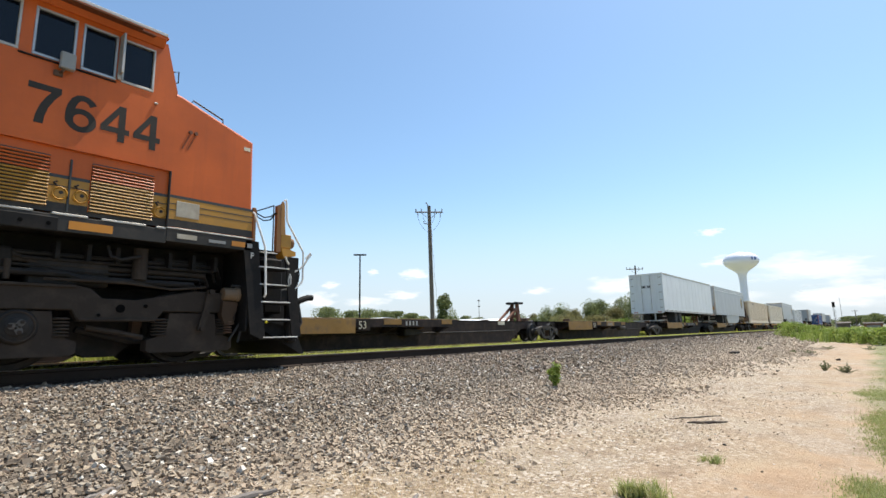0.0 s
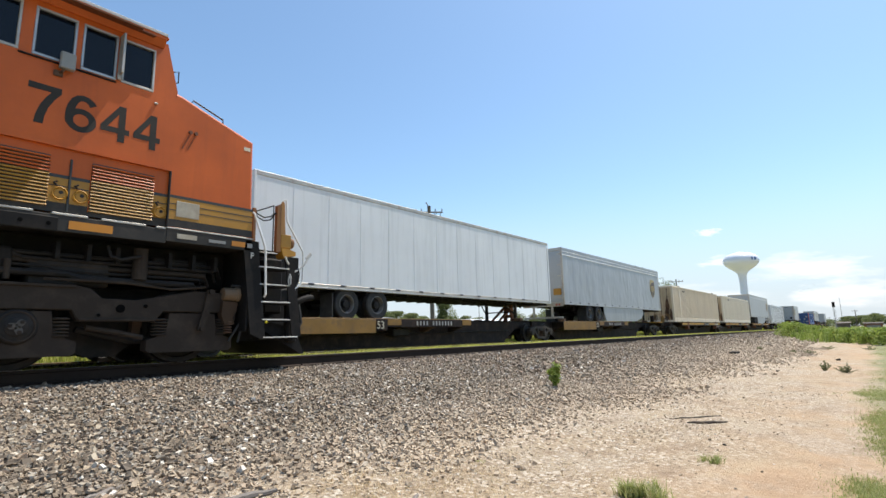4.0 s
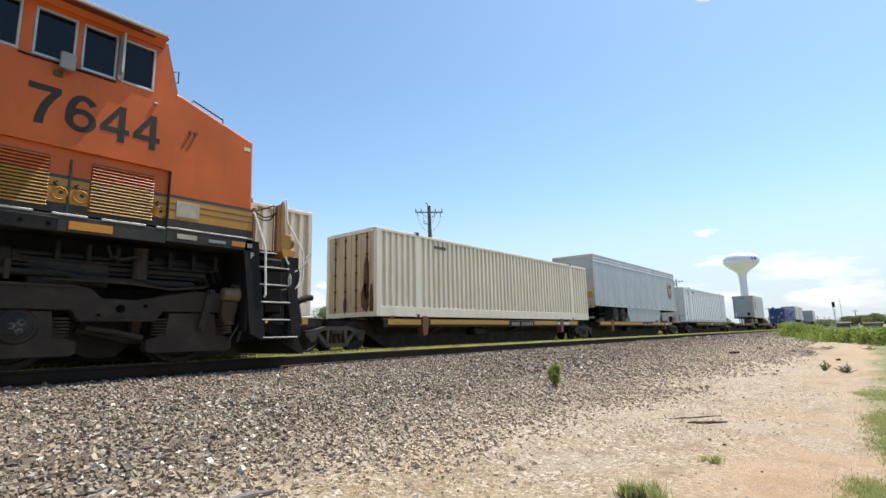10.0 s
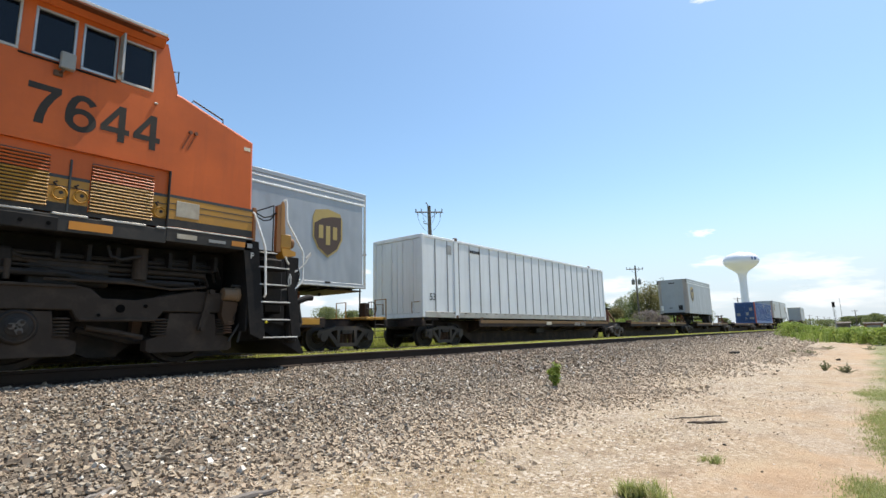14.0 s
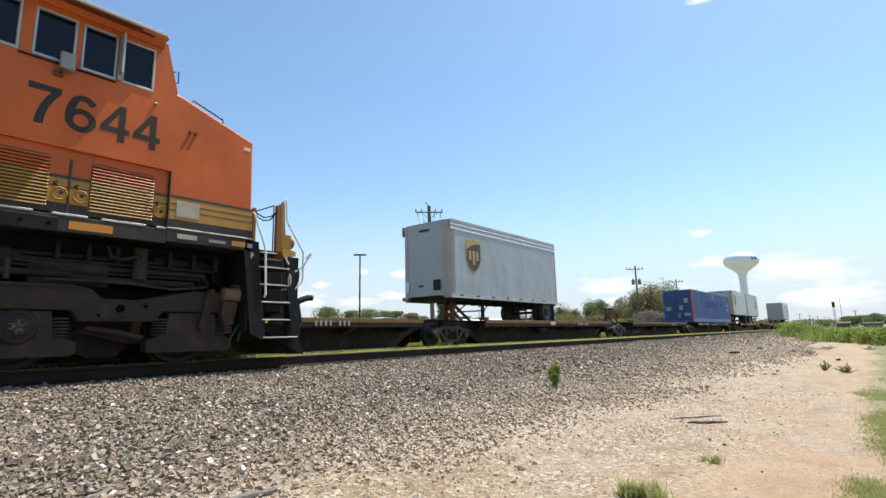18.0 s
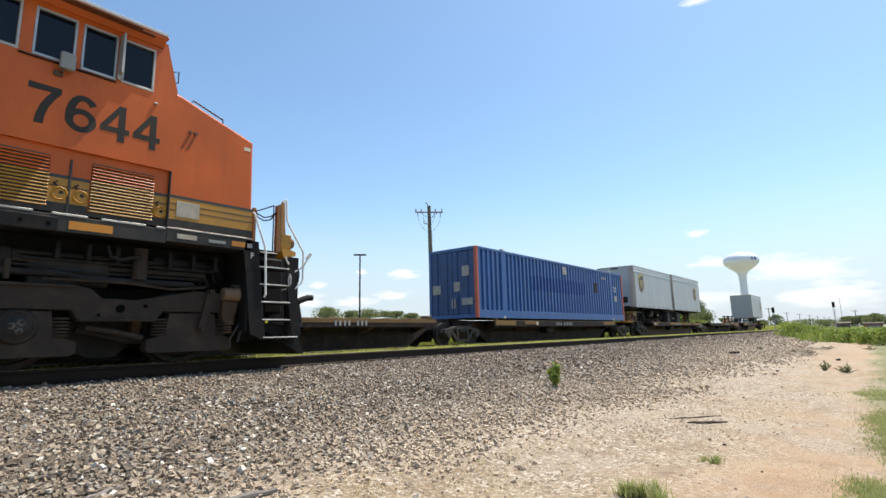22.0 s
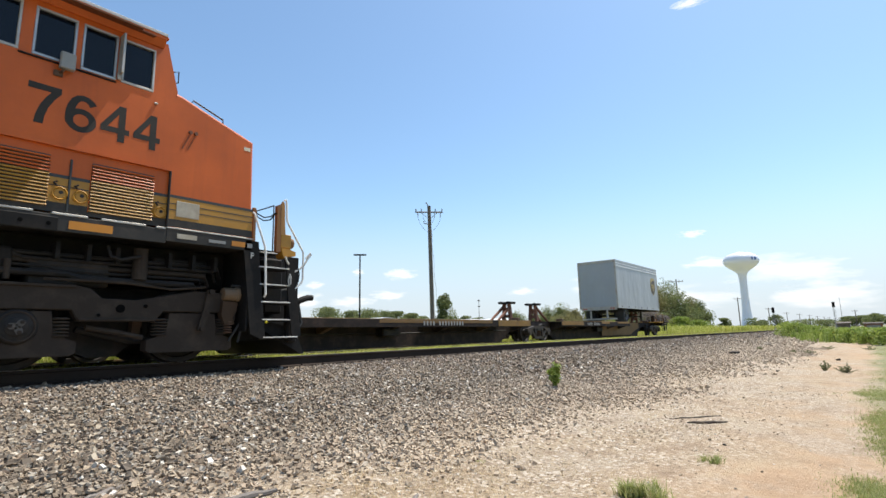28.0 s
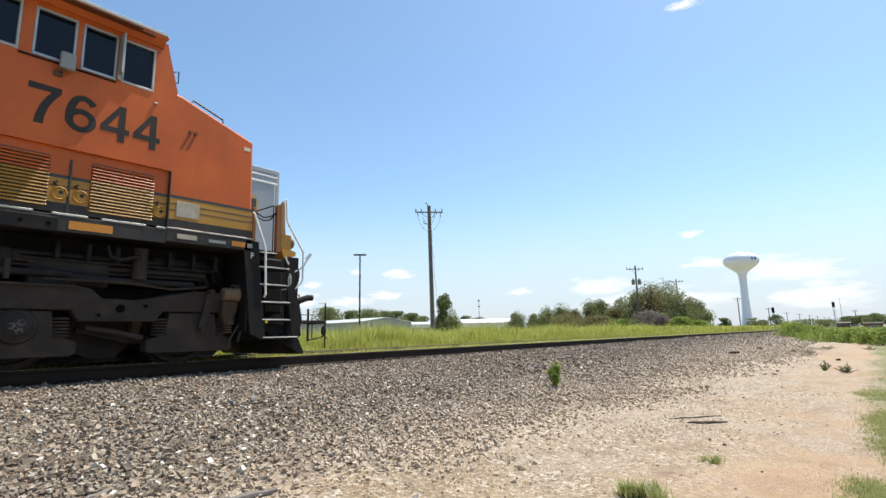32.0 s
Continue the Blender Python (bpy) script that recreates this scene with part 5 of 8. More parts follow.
            Mesh().box(a, b, *ys, 2.36, 2.40).ob("dark_stripe", STRIPE, LOCO)
            for z in (2.265, 2.175) if yy == W else (2.25,):
                Mesh().box(a, b, *ys, z, z + 0.012).ob("dark_stripe", STRIPE, LOCO)
        # louvred grilles
        for a, b in ((0.45, 1.54), (1.985, 2.73)):
            n = 15
            yb = W - 0.045
            gfr = Mesh().box(a, b, min(s * yb, s * (yb + 0.008)), max(s * yb, s * (yb + 0.008)), 1.97, 2.63).ob("grille_back", STRIPE, LOCO)
            for k in range(n):
                z = 1.985 + k * 0.043
                sl = Mesh().prism([(s * (yb + 0.008), z), (s * (yb + 0.036), z - 0.002), (s * (yb + 0.042), z + 0.004), (s * (yb + 0.030), z + 0.022), (s * (yb + 0.008), z + 0.024)], a, b, "x")
                sl.ob("slat", ORANGE if k > 9 else YELLOW, gfr)
        # sander fillers in yellow recesses
        for x, z in ((1.665, 2.16), (1.885, 2.155), (2.835, 2.12)):
            yb = W - 0.04
            fi = Mesh().lathe([(0.02, 0), (0.075, 0), (0.085, 0.02), (0.075, 0.03), (0.06, 0.012), (0.02, 0.012)], (x, s * yb, z), (0, s, 0), 20).ob("filler_ring", YELLOW, LOCO, "round yellow filler cap recess")
            Mesh().cyl((x + 0.005, s * (yb + 0.012), z - 0.005), (x + 0.005, s * (yb + 0.02), z - 0.005), 0.056, n=16).ob("filler_cap", YELLOW, fi)
            # Dark disc on the cap paints the shade inside the filler opening.
            Mesh().cyl((x + 0.012, s * (yb + 0.019), z + 0.012), (x + 0.012, s * (yb + 0.026), z + 0.012), 0.024, n=12).ob("filler_hole_disc", GREASE, fi)
            Mesh().tube([(x - 0.04, s * (yb + 0.03), z + 0.09), (x - 0.075, s * (yb + 0.04), z + 0.12), (x - 0.04, s * (yb + 0.04), z + 0.14)], 0.014, 6).ob("filler_latch", GREASE, fi)
        Mesh().box(1.745, 1.77, min(s * (W - 0.045), s * (W - 0.02)), max(s * (W - 0.045), s * (W - 0.02)), 1.93, 2.62, 0.006).ob("door_post", STRIPE, LOCO)
        Mesh().box(2.925, 2.945, min(s * (W - 0.045), s * (W + 0.012)), max(s * (W - 0.045), s * (W + 0.012)), 1.93, 2.75, 0.006).ob("corner_strip", FRAMEGREY, LOCO)
        Mesh().box(3.04, 3.37, min(s * W, s * (W + 0.011)), max(s * W, s * (W + 0.011)), 2.09, 2.32, 0.003).ob("data_plate", DULLPLATE, LOCO, "pale weathered data plate")
    # roof with eaves, visor strip and a pale strip for the edge highlight
    rounded_prism(Mesh(), [(-0.95, 4.675), (2.74, 4.675), (2.74, 4.70), (2.67, 4.735), (-0.95, 4.735)], -W - 0.12, W + 0.12, 0.012).ob("cab_roof_edge", ORANGE, LOCO, "orange cab roof edge")
    Mesh().prism([(-W - 0.02, 4.735), (W + 0.02, 4.735), (W - 0.35, 4.84), (-W + 0.35, 4.84)], -0.95, 2.70, "x").ob("cab_roof", ORANGE, LOCO)
    for s in (-1, 1):
        Mesh().prism([(s * (W - 0.01), 4.555), (s * (W + 0.03), 4.555), (s * (W + 0.118), 4.655), (s * (W + 0.118), 4.68), (s * (W - 0.01), 4.68)], -0.95, 2.71, "x").ob("drip_visor", ORANGE, LOCO, "orange visor above the cab windows")
        # Two-step outline sized from the shadow edges on the cab side.
        visor = Mesh().prism([(s * (W + 0.02), 4.640), (s * (W + 0.195), 4.598), (s * (W + 0.195), 4.616), (s * (W + 0.02), 4.662)], -0.4, 2.54, "x").ob("sun_visor", VISORBROWN, LOCO, "fold-out sun visor over the side windows, underside shade put in as brown")
        Mesh().prism([(s * (W + 0.197), 4.598), (s * (W + 0.29), 4.577), (s * (W + 0.29), 4.593), (s * (W + 0.197), 4.614)], -0.4, 2.345, "x").ob("visor_lip", VISORBROWN, visor)
        # Added pale strip: the sun's highlight on the roof edge, made as a part.
        Mesh().box(0.6, 2.72, min(s * (W + 0.112), s * (W + 0.126)), max(s * (W + 0.112), s * (W + 0.126)), 4.70, 4.745, 0.004).ob("roof_edge_highlight", WORNALU, LOCO, "pale strip put in for the highlight along the roof edge")
    # windscreen wall, with two panes
    for s in (-1, 1):
        for a, b in ((0.1, 0.62), (0.72, 1.36)):
            g = Mesh().prism([(2.93, 4.05), (2.945, 4.05), (2.84, 4.5), (2.825, 4.5)], min(s * a, s * b), max(s * a, s * b))
            g.ob("windscreen_pane", GLASS, LOCO, "dark tinted windscreen pane")
    ws = Mesh()
    ws.prism([(2.90, 3.93), (2.96, 3.96), (2.935, 4.05), (2.875, 4.05)], -W + 0.06, W - 0.06)
    ws.prism([(2.77, 4.5), (2.83, 4.5), (2.785, 4.66), (2.72, 4.66)], -W + 0.06, W - 0.06)
    for a, b in ((-W + 0.06, -1.36), (-0.72, -0.62), (-0.1, 0.1), (0.62, 0.72), (1.36, W - 0.06)):
        ws.prism([(2.875, 4.05), (2.935, 4.05), (2.83, 4.5), (2.77, 4.5)], a, b)
    ws.ob("windscreen_wall", ORANGE, LOCO, smooth=False)
    # inside
    Mesh().box(-0.88, 2.9, -W + 0.07, W - 0.07, 2.76, 2.82).ob("cab_floor", CABINSIDE, LOCO)
    Mesh().box(-0.9, -0.84, -W + 0.06, W - 0.06, 2.75, 4.66).ob("cab_back_wall", CABINSIDE, LOCO)
    for y in (-0.85, 0.85):
        seat = Mesh().box(1.2, 1.7, y - 0.26, y + 0.26, 3.2, 3.34, 0.04).ob("cab_seat", CABINSIDE, LOCO)
        Mesh().box(1.14, 1.28, y - 0.24, y + 0.24, 3.34, 4.0, 0.05).ob("seat_back", CABINSIDE, seat)
        Mesh().cyl((1.45, y, 2.8), (1.45, y, 3.2), 0.08, n=10).ob("seat_post", CABINSIDE, seat)
    Mesh().box(2.1, 2.75, -1.3, 1.3, 2.82, 3.72, 0.05).ob("control_desk", CABINSIDE, LOCO)
    # nose grab rails
    for s in (-1, 1):
        Mesh().tube([(3.2, s * 1.42, 3.89), (3.24, s * 1.42, 3.98), (3.72, s * 1.42, 3.82), (3.72, s * 1.42, 3.72)], 0.013, 8).ob("grab_rail", STRIPE, LOCO, "dark grab rail")
        Mesh().tube([(2.93, s * 1.42, 4.33), (3.0, s * 1.42, 4.36), (3.0, s * 1.42, 4.18), (2.95, s * 1.42, 4.16)], 0.01, 8).ob("grab_rail", STRIPE, LOCO)
    Mesh().box(4.21, 4.25, -0.35, 0.35, 2.0, 3.2, 0.015).ob("nose_door", ORANGE, LOCO)
    Mesh().box(4.2, 4.28, -0.3, 0.3, 3.25, 3.45, 0.02).ob("headlight", WHITEPAINT, LOCO)


build_cab()


def build_deck():
    # frame sills and walkway
    for s in (-1, 1):
        ys = (min(s * W, s * (W - 0.05)), max(s * W, s * (W - 0.05)))
        Mesh().box(2.93, 4.25, *ys, 1.72, 1.915, 0.006).ob("front_sill", FRAMEGREY, LOCO, "dark grey frame sill")
        ys2 = (min(s * (W + 0.006), s * (W - 0.05)), max(s * (W + 0.006), s * (W - 0.05)))
        Mesh().box(2.93, 4.25, *ys2, 1.905, 1.925, 0.004).ob("sill_edge", WORNALU, LOCO)
        Mesh().box(-16.5, 2.93, *ys, 1.685, 1.885, 0.006).ob("side_sill", FRAMEGREY, LOCO, "dark grey frame sill")
        # Pale metal strips stand for sunlight along the walkway's top edge.
        for a, b in ((0.4, 1.42), (1.6, 1.98), (2.13, 2.66), (2.79, 2.92)):
            Mesh().box(a, b, *ys2, 1.885, 1.912, 0.004).ob("sill_edge", WORNALU, LOCO, "walkway edge with its sunlit top put in as pale strips")
        yo = (min(s * W, s * (W + 0.006)), max(s * W, s * (W + 0.006)))
        Mesh().box(1.785, 2.265, *yo, 1.722, 1.826).ob("amber_reflector", AMBER, LOCO, "amber reflector strip")
        Mesh().box(3.08, 3.36, *yo, 1.775, 1.845).ob("label_plate", DULLPLATE, LOCO)
        Mesh().box(3.54, 3.80, *yo, 1.775, 1.82).ob("label_plate", GREYPAINT, LOCO)
        Mesh().box(3.90, 4.12, *yo, 1.765, 1.845).ob("amber_reflector", AMBER, LOCO, "amber reflector strip")
        Mesh().box(4.16, 4.245, *yo, 1.765, 1.835).ob("label_plate", GREYPAINT, LOCO)
        bx = Mesh().box(0.60, 1.68, min(s * (W - 0.02), s * (W + 0.012)), max(s * (W - 0.02), s * (W + 0.012)), 1.672, 1.855, 0.012).ob("jacking_pad", BLACKSTEEL, LOCO)
        for x in (1.31, 1.58):
            # Black disc on the pad in place of a shaded hole.
            Mesh().cyl((x, s * (W + 0.008), 1.765), (x, s * (W + 0.016), 1.765), 0.025, n=10).ob("pad_hole_disc", LENS, bx)
        for k in range(7):
            x = 1.75 + k * 0.34
            Mesh().box(x, x + 0.05, min(s * 1.0, s * 1.25), max(s * 1.0, s * 1.25), 1.38, 1.6).ob("sill_bracket", BLACKSTEEL, LOCO)
    Mesh().box(-16.6, 4.27, -W + 0.05, W - 0.05, 1.75, 1.9).ob("deck", FRAMEGREY, LOCO)
    Mesh().box(-16.4, 4.2, -0.75, 0.75, 1.15, 1.75, 0.02).ob("main_frame", BLACKSTEEL, LOCO)
    # pipes and boxes under the sill
    for s in (-1, 1):
        for k, (z, y, r, mat) in enumerate(((1.50, 1.1, 0.03, GREASE), (1.43, 1.16, 0.022, GREASE), (1.36, 1.12, 0.035, TRUCKSTEEL), (1.29, 1.15, 0.02, GREASE), (1.2, 1.2, 0.045, GREASE))):
            Mesh().tube([(-1.2, s * y, z), (1.1 + 0.2 * k, s * y, z), (1.25 + 0.2 * k, s * y, z - 0.05), (3.9 - 0.1 * k, s * y, z - 0.05), (4.0 - 0.1 * k, s * (y - 0.1), z - 0.2)], r, 8).ob("pipe", mat, LOCO, "dusty air pipe")
        Mesh().cyl((2.75, s * 1.2, 1.62), (2.75, s * 1.2, 1.18), 0.09, 0.1, 14).ob("air_filter", TRUCKSTEEL, LOCO)
        Mesh().tube([(2.3, s * 1.32, 1.6), (2.33, s * 1.36, 1.46), (2.45, s * 1.36, 1.42), (2.6, s * 1.33, 1.47), (2.72, s * 1.3, 1.5)], 0.022, 8).ob("hose", GREASE, LOCO)
        for x in (0.9, 1.0, 1.1, 1.2, 1.3):
            Mesh().cyl((x, s * 1.22, 1.1), (x, s * 1.22, 1.34), 0.035, n=10).ob("valve_body", TRUCKSTEEL, LOCO)
        Mesh().box(0.1, 1.35, min(s * 0.8, s * 1.2), max(s * 0.8, s * 1.2), 1.1, 1.5, 0.03).ob("equipment_box", BLACKSTEEL, LOCO)
        Mesh().box(1.5, 2.4, min(s * 0.8, s * 1.15), max(s * 0.8, s * 1.15), 1.05, 1.4, 0.03).ob("equipment_box", GREASE, LOCO)
        Mesh().box(2.95, 3.75, min(s * 0.7, s * 1.1), max(s * 0.7, s * 1.1), 1.2, 1.55, 0.03).ob("equipment_box", BLACKSTEEL, LOCO)


build_deck()


# Bright yellow that paints the light reflected by the step marker.
FRESHLAMP = surface("reflection_yellow", (0.85, 0.70, 0.03), 0.3, var=0.1)
# Paler partner of the post paint, with sunlight put into the tone.
TANPOST = surface("lit_orange_paint", (0.44, 0.22, 0.07), 0.6, var=0.25, dirt=(0.2, 0.1, 0.05), dirt_amount=0.5)
WORNWHITE = surface("worn_white_paint", (0.55, 0.53, 0.49), 0.5, var=0.25, big=6, dirt=(0.15, 0.13, 0.11), dirt_amount=0.7)


def build_steps():
    front = 5.35
    for s in (-1, 1):
        o = lambda v: s * v
        Mesh().prism([(4.11, 1.73), (4.14, 1.885), (4.36, 1.885), (4.385, 1.6), (4.54, 0.32), (4.46, 0.32), (4.27, 0.41)], min(o(W), o(W - 0.03)), max(o(W), o(W - 0.03))).ob("step_side_plate", BLACKSTEEL, LOCO, "black step side plate")
        Mesh().box(4.2, 4.225, min(o(0.7), o(W - 0.03)), max(o(0.7), o(W - 0.03)), 0.45, 1.75).ob("step_inner_plate", BLACKSTEEL, LOCO)
        Mesh().prism([(4.845, 1.70), (4.93, 1.66), (4.965, 1.56), (5.04, 1.53), (5.07, 1.40), (5.13, 0.95), (5.21, 0.36), (5.04, 0.30), (4.95, 0.9), (4.90, 1.45)], min(o(W), o(W - 0.03)), max(o(W), o(W - 0.03))).ob("step_side_plate", BLACKSTEEL, LOCO)
        Mesh().box(4.40, 5.52, min(o(W - 0.62), o(W - 0.58)), max(o(W - 0.62), o(W - 0.58)), 0.3, 1.8).ob("step_back_plate", BLACKSTEEL, LOCO)
        for k in range(5):
            z = 1.49 - k * 0.285
            a, b = 4.38 + k * 0.03, (4.945, 4.95, 4.98, 4.99, 5.14)[k]
            dep = 0.3 if k < 4 else 0.34
            tr = Mesh().box(a, b, min(o(W - 0.01), o(W - dep)), max(o(W - 0.01), o(W - dep)), z - 0.035, z - 0.008, 0.004).ob("step_tread", BLACKSTEEL, LOCO, "black step with a white edge")
            Mesh().box(a, b, min(o(W + 0.004), o(W - 0.02)), max(o(W + 0.004), o(W - 0.02)), z - 0.014, z + 0.006, 0.003).ob("step_edge", WORNWHITE, tr)
        edge = Mesh().box(4.385, 4.70, min(o(W - 0.01), o(W - 0.3)), max(o(W - 0.01), o(W - 0.3)), 1.70, 1.725, 0.004).ob("platform_lip", BLACKSTEEL, LOCO)
        Mesh().box(4.385, 4.70, min(o(W + 0.004), o(W - 0.02)), max(o(W + 0.004), o(W - 0.02)), 1.716, 1.734, 0.003).ob("step_edge", WORNWHITE, edge)
        if s < 0:
            put_mesh("letter", lettering("F", 0.13, 0.002, 1.0, 0.004), WORNWHITE, LOCO, (4.225, -W - 0.003, 1.60), "worn white painted letter")
        # white handrails
        Mesh().tube([(4.24, o(W), 2.36), (4.26, o(W + 0.02), 2.33), (4.45, o(W + 0.03), 1.83), (4.47, o(W + 0.03), 1.72), (4.50, o(W + 0.02), 1.03), (4.50, o(W - 0.02), 1.0)], 0.018, 10).ob("handrail", WHITEPAINT, LOCO, "white tubular step handrail")
        Mesh().tube([(4.81, o(W - 0.02), 2.665), (4.845, o(W), 2.68), (4.858, o(W), 2.60), (4.872, o(W), 2.33), (4.90, o(W), 2.27), (5.19, o(W), 1.845), (5.217, o(W), 1.79), (5.216, o(W), 1.33), (5.19, o(W), 1.27), (5.05, o(W - 0.02), 1.135)], 0.018, 10).ob("handrail", WHITEPAINT, LOCO, "white tubular step handrail")
        Mesh().tube([(5.03, o(W - 0.02), 1.43), (5.13, o(W), 1.49), (5.22, o(W + 0.02), 1.575), (5.30, o(W + 0.02), 1.70), (5.365, o(W + 0.02), 1.775), (5.35, o(W + 0.02), 1.80), (5.26, o(W + 0.02), 1.70)], 0.016, 8).ob("uncoupling_lever", WORNWHITE, LOCO, "worn white bent uncoupling lever")
        Mesh().tube([(5.115, o(W), 1.515), (5.135, o(W + 0.01), 1.42), (5.123, o(W), 1.28), (5.05, o(W - 0.02), 1.22)], 0.013, 8).ob("uncoupling_lever", BLACKSTEEL, LOCO)
        Mesh().tube([(4.86, o(W), 1.70), (4.885, o(W + 0.01), 1.62), (4.925, o(W + 0.01), 1.57)], 0.016, 8).ob("grab_iron", WORNWHITE, LOCO)
        Mesh().tube([(4.955, o(W + 0.005), 1.40), (4.965, o(W + 0.02), 1.36), (4.963, o(W + 0.02), 1.24), (4.945, o(W + 0.005), 1.19), (4.93, o(W + 0.005), 1.28), (4.955, o(W + 0.005), 1.40)], 0.012, 8).ob("grab_iron", WORNWHITE, LOCO)
        # end platform posts: a channel in shaded brown, a flange in sunlit orange, and a yellow box on a bracket
        post = Mesh().prism([(4.69, 1.76), (4.765, 1.76), (4.765, 2.60), (4.69, 2.56)], min(o(W - 0.01), o(W - 0.09)), max(o(W - 0.01), o(W - 0.09))).ob("platform_post", POSTBROWN, LOCO, "worn orange platform post, its shaded side put in brown")
        Mesh().prism([(4.768, 1.78), (4.90, 1.78), (4.86, 2.2), (4.842, 2.62), (4.80, 2.66), (4.768, 2.60)], min(o(W - 0.03), o(W - 0.045)), max(o(W - 0.03), o(W - 0.045))).ob("gusset", TANPOST, post, "orange gusset plate, its sunlit side put in a paler tone")
        Mesh().box(4.77, 4.99, min(o(W - 0.02), o(W - 0.24)), max(o(W - 0.02), o(W - 0.24)), 1.83, 2.085, 0.018).ob("platform_box", YELLOW, LOCO, "yellow equipment box")
        Mesh().cyl((4.99, o(W - 0.12), 1.95), (5.055, o(W - 0.12), 1.95), 0.10, 0.085, 16).ob("platform_lamp", POSTBROWN, LOCO)
        Mesh().prism([(4.82, 1.70), (4.86, 1.66), (4.90, 1.70), (5.06, 1.72), (5.06, 1.79), (4.92, 1.83), (4.78, 1.83)], min(o(W - 0.0), o(W - 0.22)), max(o(W - 0.0), o(W - 0.22))).ob("platform_bracket", YELLOW, LOCO)
        for dz in (0.0, 0.055):
            Mesh().tube([(4.33, o(W - 0.16), 2.46), (4.40, o(W - 0.14), 2.385 - dz), (4.50, o(W - 0.11), 2.335 - dz), (4.60, o(W - 0.08), 2.36 - dz), (4.69, o(W - 0.05), 2.44)], 0.011, 6).ob("safety_chain", BLACKSTEEL, LOCO)
        Mesh().box(4.31, 4.37, min(o(W - 0.12), o(W - 0.18)), max(o(W - 0.12), o(W - 0.18)), 1.9, 2.48, 0.01).ob("platform_post", POSTBROWN, LOCO)
        # step marker, with its shining reflection put into the yellow
        Mesh().ball((4.548, o(W - 0.01), 0.594), 0.022, 10, 8).ob("step_lamp", FRESHLAMP, LOCO, "small step marker, its reflection put in as bright yellow")
    Mesh().box(4.25, 5.0, -W + 0.5, W - 0.5, 1.70, 1.86, 0.01).ob("end_platform", BLACKSTEEL, LOCO)
    Mesh().box(4.7, 5.05, -W + 0.35, W - 0.35, 0.75, 1.7, 0.03).ob("pilot_plate", BLACKSTEEL, LOCO, "black pilot plate")
    pl = Mesh()
    pl.prism([(4.6, 0.62), (5.2, 0.5), (5.42, 0.06), (5.36, 0.05), (4.9, 0.3), (4.55, 0.5)], -1.35, 1.35)
    pl.ob("snow_plow", BLACKSTEEL, LOCO, "black steel plow under the steps")
    cp = Mesh().box(4.9, 5.75, -0.11, 0.11, 0.76, 0.98, 0.03)
    cp.prism([(5.65, -0.2), (5.95, -0.22), (6.02, -0.04), (5.88, 0.06), (6.02, 0.18), (5.65, 0.2)], 0.7, 1.04, "z")
    cp.ob("coupler", GREASE, LOCO, "dark knuckle coupler")
    for k, y in enumerate((-0.95, -0.75, -0.55, 0.6, 0.8)):
        Mesh().tube([(5.03, y, 1.15 - 0.05 * k), (5.3, y, 1.2 - 0.05 * k), (5.5, y - 0.05, 1.0), (5.55, y - 0.1, 0.6), (5.45, y - 0.1, 0.45)], 0.03, 8).ob("air_hose", RUBBER, LOCO, "black rubber air hose")
    Mesh().tube([(5.05, -1.3, 0.84), (5.2, -1.36, 0.93), (5.33, -1.38, 0.99), (5.46, -1.38, 1.03), (5.54, -1.38, 1.03)], 0.055, 10).ob("cable_horn", BLACKSTEEL, LOCO, "black curved cable connector")
    Mesh().box(5.02, 5.22, -1.42, -1.28, 0.25, 0.95, 0.03).ob("cable_post", BLACKSTEEL, LOCO)
    rl = Mesh()
    rl.tube([(4.95, -1.0, 1.86), (4.95, -1.0, 2.7), (4.95, 1.0, 2.7), (4.95, 1.0, 1.86)], 0.012, 8)
    rl.ob("front_handrail", BLACKSTEEL, LOCO, "thin dark front handrail")


build_steps()


DUSTBROWN = surface("dusty_brown_steel", (0.07, 0.043, 0.026), 0.75, var=0.3, dirt=(0.03, 0.022, 0.016), dirt_amount=0.5, spec=0.2)
DUSTGREY = surface("pale_dust_steel", (0.10, 0.085, 0.07), 0.7, var=0.35, fine=30)


